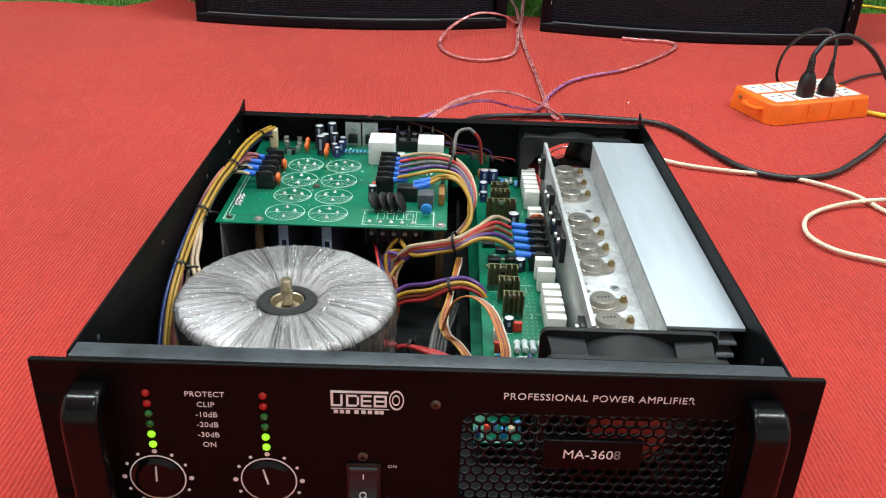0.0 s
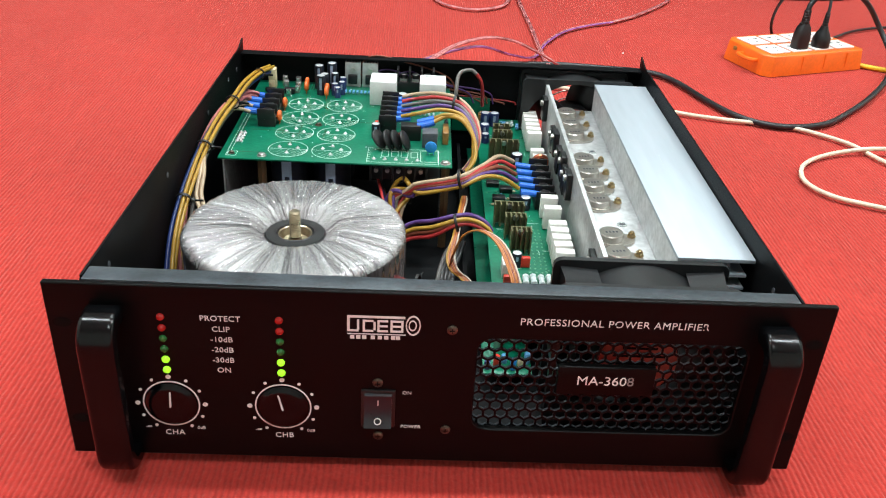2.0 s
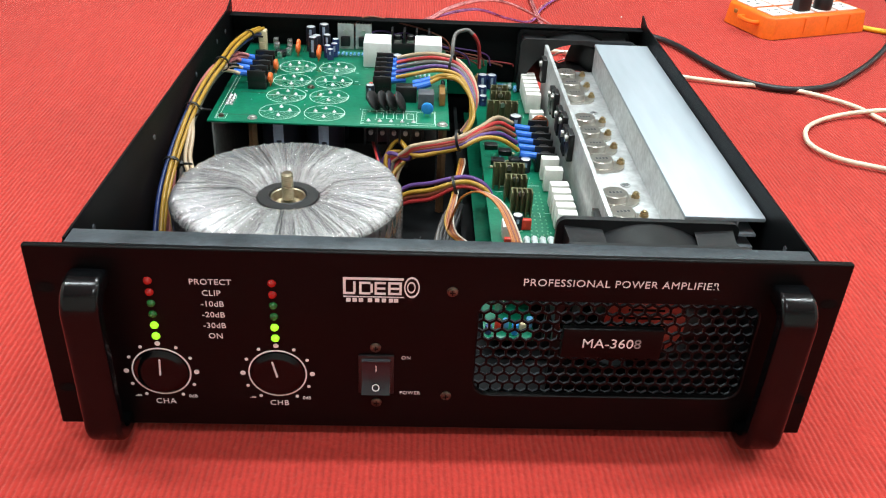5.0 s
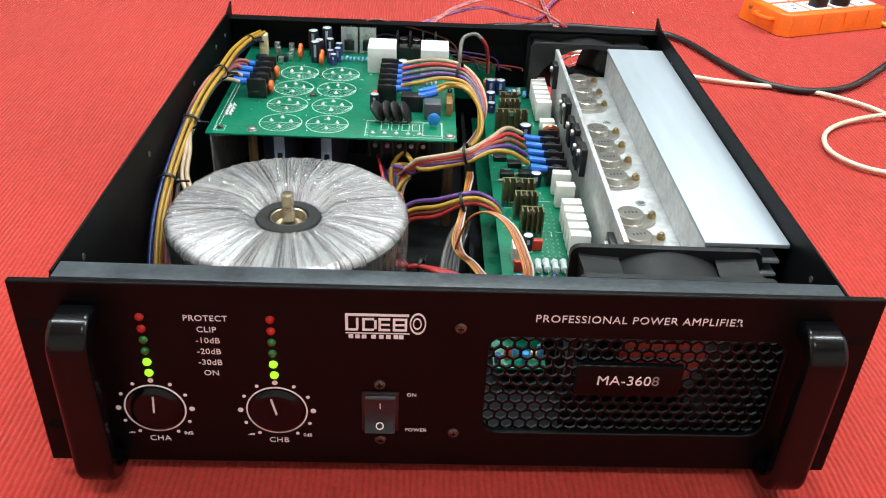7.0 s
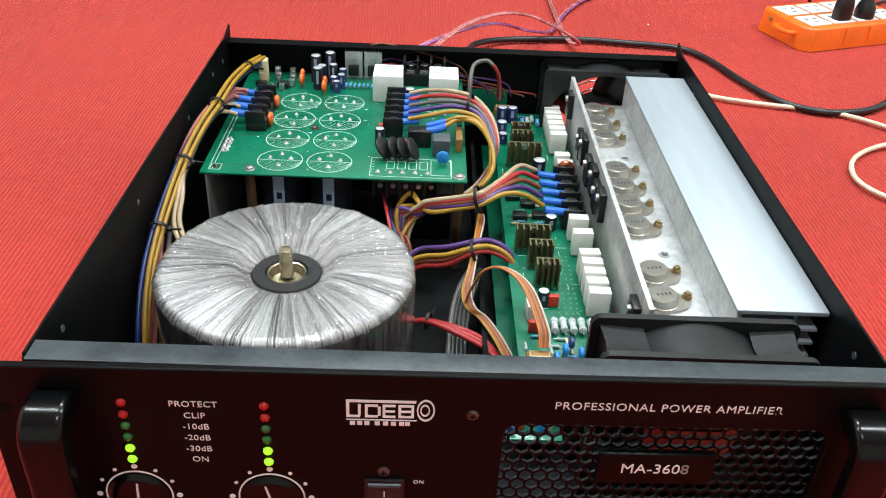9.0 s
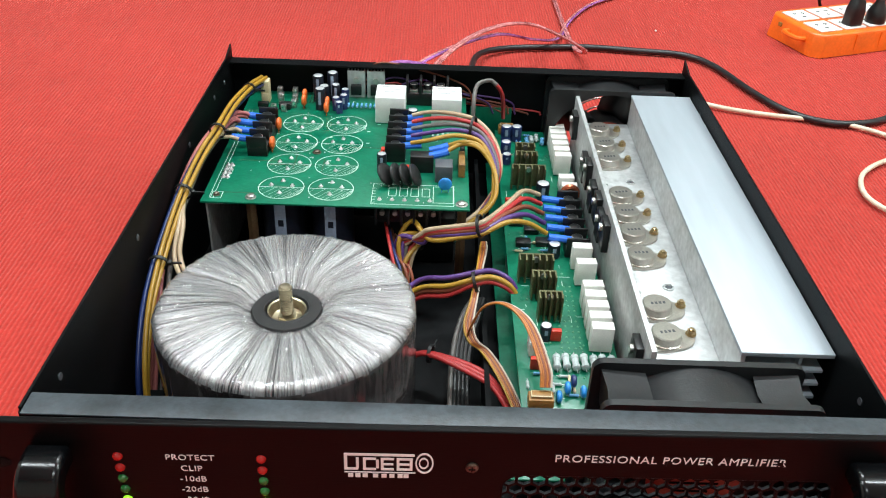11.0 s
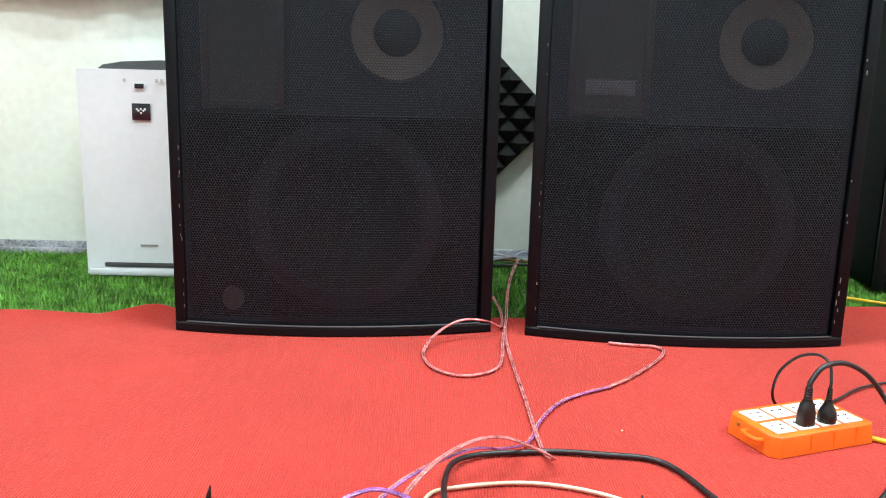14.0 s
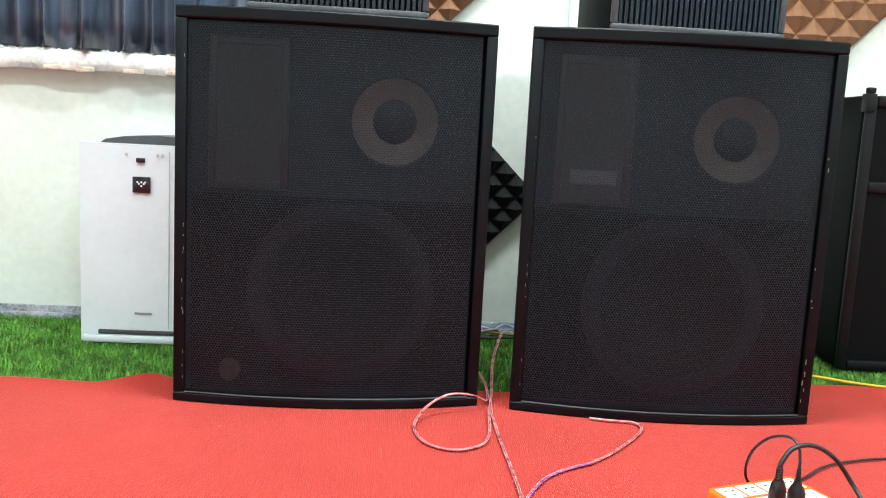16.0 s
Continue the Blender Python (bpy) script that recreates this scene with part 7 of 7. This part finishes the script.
def plug(name, at, turn, cable, r, label, flat):
    """A moulded plug standing in a socket, with its cable."""
    th = empty(name, at, turn)
    bm = bmesh.new()
    if flat:
        prof = [(0.0155, 0.0125, 0.0), (0.0155, 0.0125, 0.012), (0.0150, 0.0120, 0.022), (0.0120, 0.0100, 0.034), (0.0085, 0.0085, 0.037), (0.0080, 0.0080, 0.040)]
    else:
        prof = [(0.0165, 0.0165, 0.0), (0.0170, 0.0170, 0.006), (0.0165, 0.0160, 0.014), (0.0130, 0.0120, 0.022), (0.0085, 0.0080, 0.028), (0.0065, 0.0065, 0.034)]
    rings = []
    n = 20
    for a, b, z in prof:
        e = 0.6 if flat else 1.0
        ring = []
        a, b = a * 0.86, b * 0.86
        for k in range(n):
            t = 2 * math.pi * k / n
            c, s = math.cos(t), math.sin(t)
            ring.append(bm.verts.new((a * math.copysign(abs(c) ** e, c), b * math.copysign(abs(s) ** e, s), z)))
        rings.append(ring)
    for u, v in zip(rings, rings[1:]):
        for k in range(n):
            bm.faces.new((u[k], u[(k + 1) % n], v[(k + 1) % n], v[k]))
    bm.faces.new(rings[0][::-1]), bm.faces.new(rings[-1])
    part("plug_body", bm, "plastic", th)
    z0 = prof[-1][2]
    bm = bmesh.new()
    for k in range(5):
        lathe(bm, [(r + 0.0016 - 0.0002 * k, z0 + 0.0042 * k), (r + 0.0022 - 0.0002 * k, z0 + 0.0006 + 0.0042 * k), (r + 0.0022 - 0.0002 * k, z0 + 0.0030 + 0.0042 * k), (r + 0.0014 - 0.0002 * k, z0 + 0.0041 + 0.0042 * k)], (0, 0, 0), 14)
    part("strain_relief", bm, "rubber", th)
    inv = th.matrix_world.inverted()
    pts = [Vector((0, 0, z0 + 0.005)), Vector((0, 0, z0 + 0.022))] + [inv @ Vector(p) for p in cable]
    bm = bmesh.new()
    tube(bm, pts, r, 10, 8)
    part("cable", bm, "mains", th, "black cable", angle=60)
    return tagged(th, label, "plug")


plug("mains_plug", (0.5987, 0.9300, 0.0353), 20.0,
     [(0.603, 0.932, 0.108), (0.622, 0.938, 0.127), (0.660, 0.948, 0.129), (0.706, 0.962, 0.104), (0.742, 0.965, 0.062), (0.752, 0.930, 0.030), (0.730, 0.878, 0.010), (0.670, 0.797, 0.006),
      (0.607, 0.727, 0.005), (0.547, 0.671, 0.005), (0.494, 0.652, 0.005), (0.452, 0.661, 0.005), (0.423, 0.690, 0.005), (0.399, 0.746, 0.005), (0.373, 0.826, 0.005), (0.340, 0.864, 0.005), (0.273, 0.876, 0.005),
      (0.207, 0.884, 0.005), (0.155, 0.880, 0.005), (0.090, 0.868, 0.006), (0.050, 0.830, 0.012), (0.034, 0.740, 0.030), (0.030, 0.620, 0.054), (0.030, 0.502, 0.060)], 0.0042, "black moulded mains plug with a thick looping cable", True)
plug("angled_plug", (0.6385, 0.9435, 0.0353), 12,
     [(0.640, 0.947, 0.102), (0.641, 0.960, 0.124), (0.632, 0.982, 0.131), (0.612, 1.008, 0.118), (0.592, 1.026, 0.085), (0.590, 1.038, 0.040), (0.615, 1.050, 0.010), (0.672, 1.066, 0.004), (0.742, 1.115, 0.004),
      (0.800, 1.165, 0.004), (0.870, 1.200, 0.004), (0.980, 1.225, 0.004), (1.150, 1.230, 0.004)], 0.0025, "round black plug with a thin looping cable", False)


def floor_cable(name, pts, r, material, label, category, twin=False):
    th = empty(name, pts[0])
    o = Vector(pts[0])
    rel = [Vector(p) - o for p in pts]
    if twin:
        for s in (-1, 1):
            bm = bmesh.new()
            tube(bm, rel, r, 8, 8, 0, (s * r * 0.98, 0), 0.0)
            part("core", bm, material if s < 0 or not isinstance(twin, str) else twin, th, angle=60)
    else:
        bm = bmesh.new()
        tube(bm, rel, r, 10, 8)
        part("sheath", bm, material, th, angle=60)
    return tagged(th, label, category)


floor_cable("beige_cable", [(0.010, 0.502, 0.045), (0.003, 0.600, 0.030), (0.004, 0.700, 0.010), (0.018, 0.754, 0.004), (0.057, 0.771, 0.004), (0.113, 0.783, 0.004), (0.160, 0.784, 0.004), (0.206, 0.774, 0.004),
                            (0.249, 0.755, 0.004), (0.302, 0.720, 0.004), (0.350, 0.690, 0.004), (0.405, 0.673, 0.004), (0.450, 0.664, 0.004), (0.490, 0.652, 0.004), (0.522, 0.630, 0.004), (0.551, 0.597, 0.004),
                            (0.570, 0.549, 0.0035), (0.610, 0.480, 0.0035), (0.690, 0.430, 0.004), (0.780, 0.440, 0.004), (0.800, 0.510, 0.004), (0.730, 0.560, 0.004), (0.640, 0.576, 0.005), (0.582, 0.577, 0.009),
                            (0.538, 0.574, 0.006), (0.492, 0.556, 0.004), (0.458, 0.526, 0.004), (0.443, 0.490, 0.004), (0.446, 0.462, 0.004), (0.463, 0.438, 0.004), (0.492, 0.422, 0.004), (0.560, 0.388, 0.004), (0.700, 0.300, 0.004)],
            0.0029, "beige", "beige round cable looping over the carpet", "cable")
CP, CB = "clear_pink", "clear_blue"
floor_cable("speaker_cable", [(0.270, 1.930, 0.060), (0.240, 1.800, 0.090), (0.205, 1.660, 0.060), (0.190, 1.540, 0.016), (0.180, 1.451, 0.006), (0.178, 1.300, 0.004), (0.182, 1.102, 0.004), (0.183, 0.960, 0.004), (0.186, 0.880, 0.006),
                              (0.194, 0.842, 0.012), (0.188, 0.822, 0.026), (0.160, 0.812, 0.044), (0.115, 0.796, 0.066), (0.070, 0.752, 0.080), (0.020, 0.680, 0.085), (-0.020, 0.590, 0.080), (-0.030, 0.502, 0.070)],
            0.0019, CP, "clear pink twin speaker cable running from the loudspeakers", "speaker cable", twin=True)
floor_cable("speaker_cable", [(0.160, 1.820, 0.012), (0.165, 1.700, 0.030), (0.180, 1.580, 0.020), (0.175, 1.500, 0.008), (0.140, 1.448, 0.036), (0.085, 1.432, 0.042), (0.035, 1.400, 0.024), (0.005, 1.330, 0.005), (0.025, 1.240, 0.004), (0.081, 1.203, 0.004),
                              (0.138, 1.235, 0.004), (0.160, 1.300, 0.005), (0.170, 1.400, 0.009), (0.176, 1.452, 0.010)],
            0.0019, CP, "clear pink speaker cable coiled in one loop before the loudspeaker", "speaker cable", twin=True)
floor_cable("speaker_cable", [(0.395, 1.415, 0.004), (0.430, 1.404, 0.004), (0.462, 1.400, 0.004), (0.490, 1.392, 0.004), (0.497, 1.360, 0.004), (0.470, 1.308, 0.004), (0.398, 1.214, 0.004), (0.340, 1.156, 0.004)],
            0.0019, CP, "clear pink speaker cable bending round before the loudspeaker", "speaker cable", twin=True)
floor_cable("speaker_cable", [(0.340, 1.156, 0.0042), (0.283, 1.120, 0.004), (0.236, 1.074, 0.004), (0.196, 1.000, 0.004), (0.166, 0.914, 0.006), (0.120, 0.830, 0.034), (0.060, 0.745, 0.070), (-0.020, 0.650, 0.075), (-0.060, 0.570, 0.070), (-0.065, 0.502, 0.060)],
            0.0019, CB, "violet and pink speaker cable running to the amplifier", "speaker cable", twin=CP)
floor_cable("speaker_cable", [(-0.005, 0.502, 0.085), (-0.005, 0.550, 0.094), (-0.020, 0.580, 0.092), (-0.055, 0.600, 0.088), (-0.090, 0.585, 0.080), (-0.102, 0.550, 0.070), (-0.100, 0.502, 0.060)],
            0.0019, CB, "short violet speaker lead behind the amplifier", "speaker cable", twin=CB)
floor_cable("yellow_cable", [(0.672, 0.962, 0.020), (0.690, 0.965, 0.010), (0.720, 0.950, 0.004), (0.780, 0.920, 0.004), (0.900, 0.900, 0.004), (1.100, 0.930, 0.004)], 0.0040, "yellow_cable", "yellow cable of the power strip", "cable")
floor_cable("yellow_cable", [(0.880, 1.850, 0.014), (1.000, 1.810, 0.014), (1.079, 1.780, 0.014), (1.160, 1.735, 0.013), (1.240, 1.705, 0.012), (1.400, 1.660, 0.010)], 0.0038, "yellow_cable", "yellow cable along the edge of the carpet", "cable")
rng = random.Random(17)
for k in range(7):
    x0, x1 = rng.uniform(0.10, 0.2), rng.uniform(0.30, 0.42)
    yy = rng.uniform(2.03, 2.13)
    floor_cable("wall_cable", [(x0, yy, 0.016), ((2 * x0 + x1) / 3, yy + rng.uniform(-0.03, 0.03), 0.022 + 0.006 * (k % 3)), ((x0 + 2 * x1) / 3, yy + rng.uniform(-0.04, 0.04), 0.020 + 0.005 * (k % 4)), (x1, yy + 0.02, 0.016)],
                0.0034, ("skirting", "mains", "skirting", "can_stripe", "grey_part", "skirting", "glue")[k], "loose blue-grey cable on the turf by the wall", "cable")
# pale crumb on the carpet
bm = bmesh.new()
bmesh.ops.create_icosphere(bm, subdivisions=1, radius=0.0016)
tagged(part("crumb", bm, "ceramic", at=(0.324, 0.972, 0.0013)), "pale crumb lying on the carpet", "crumb")
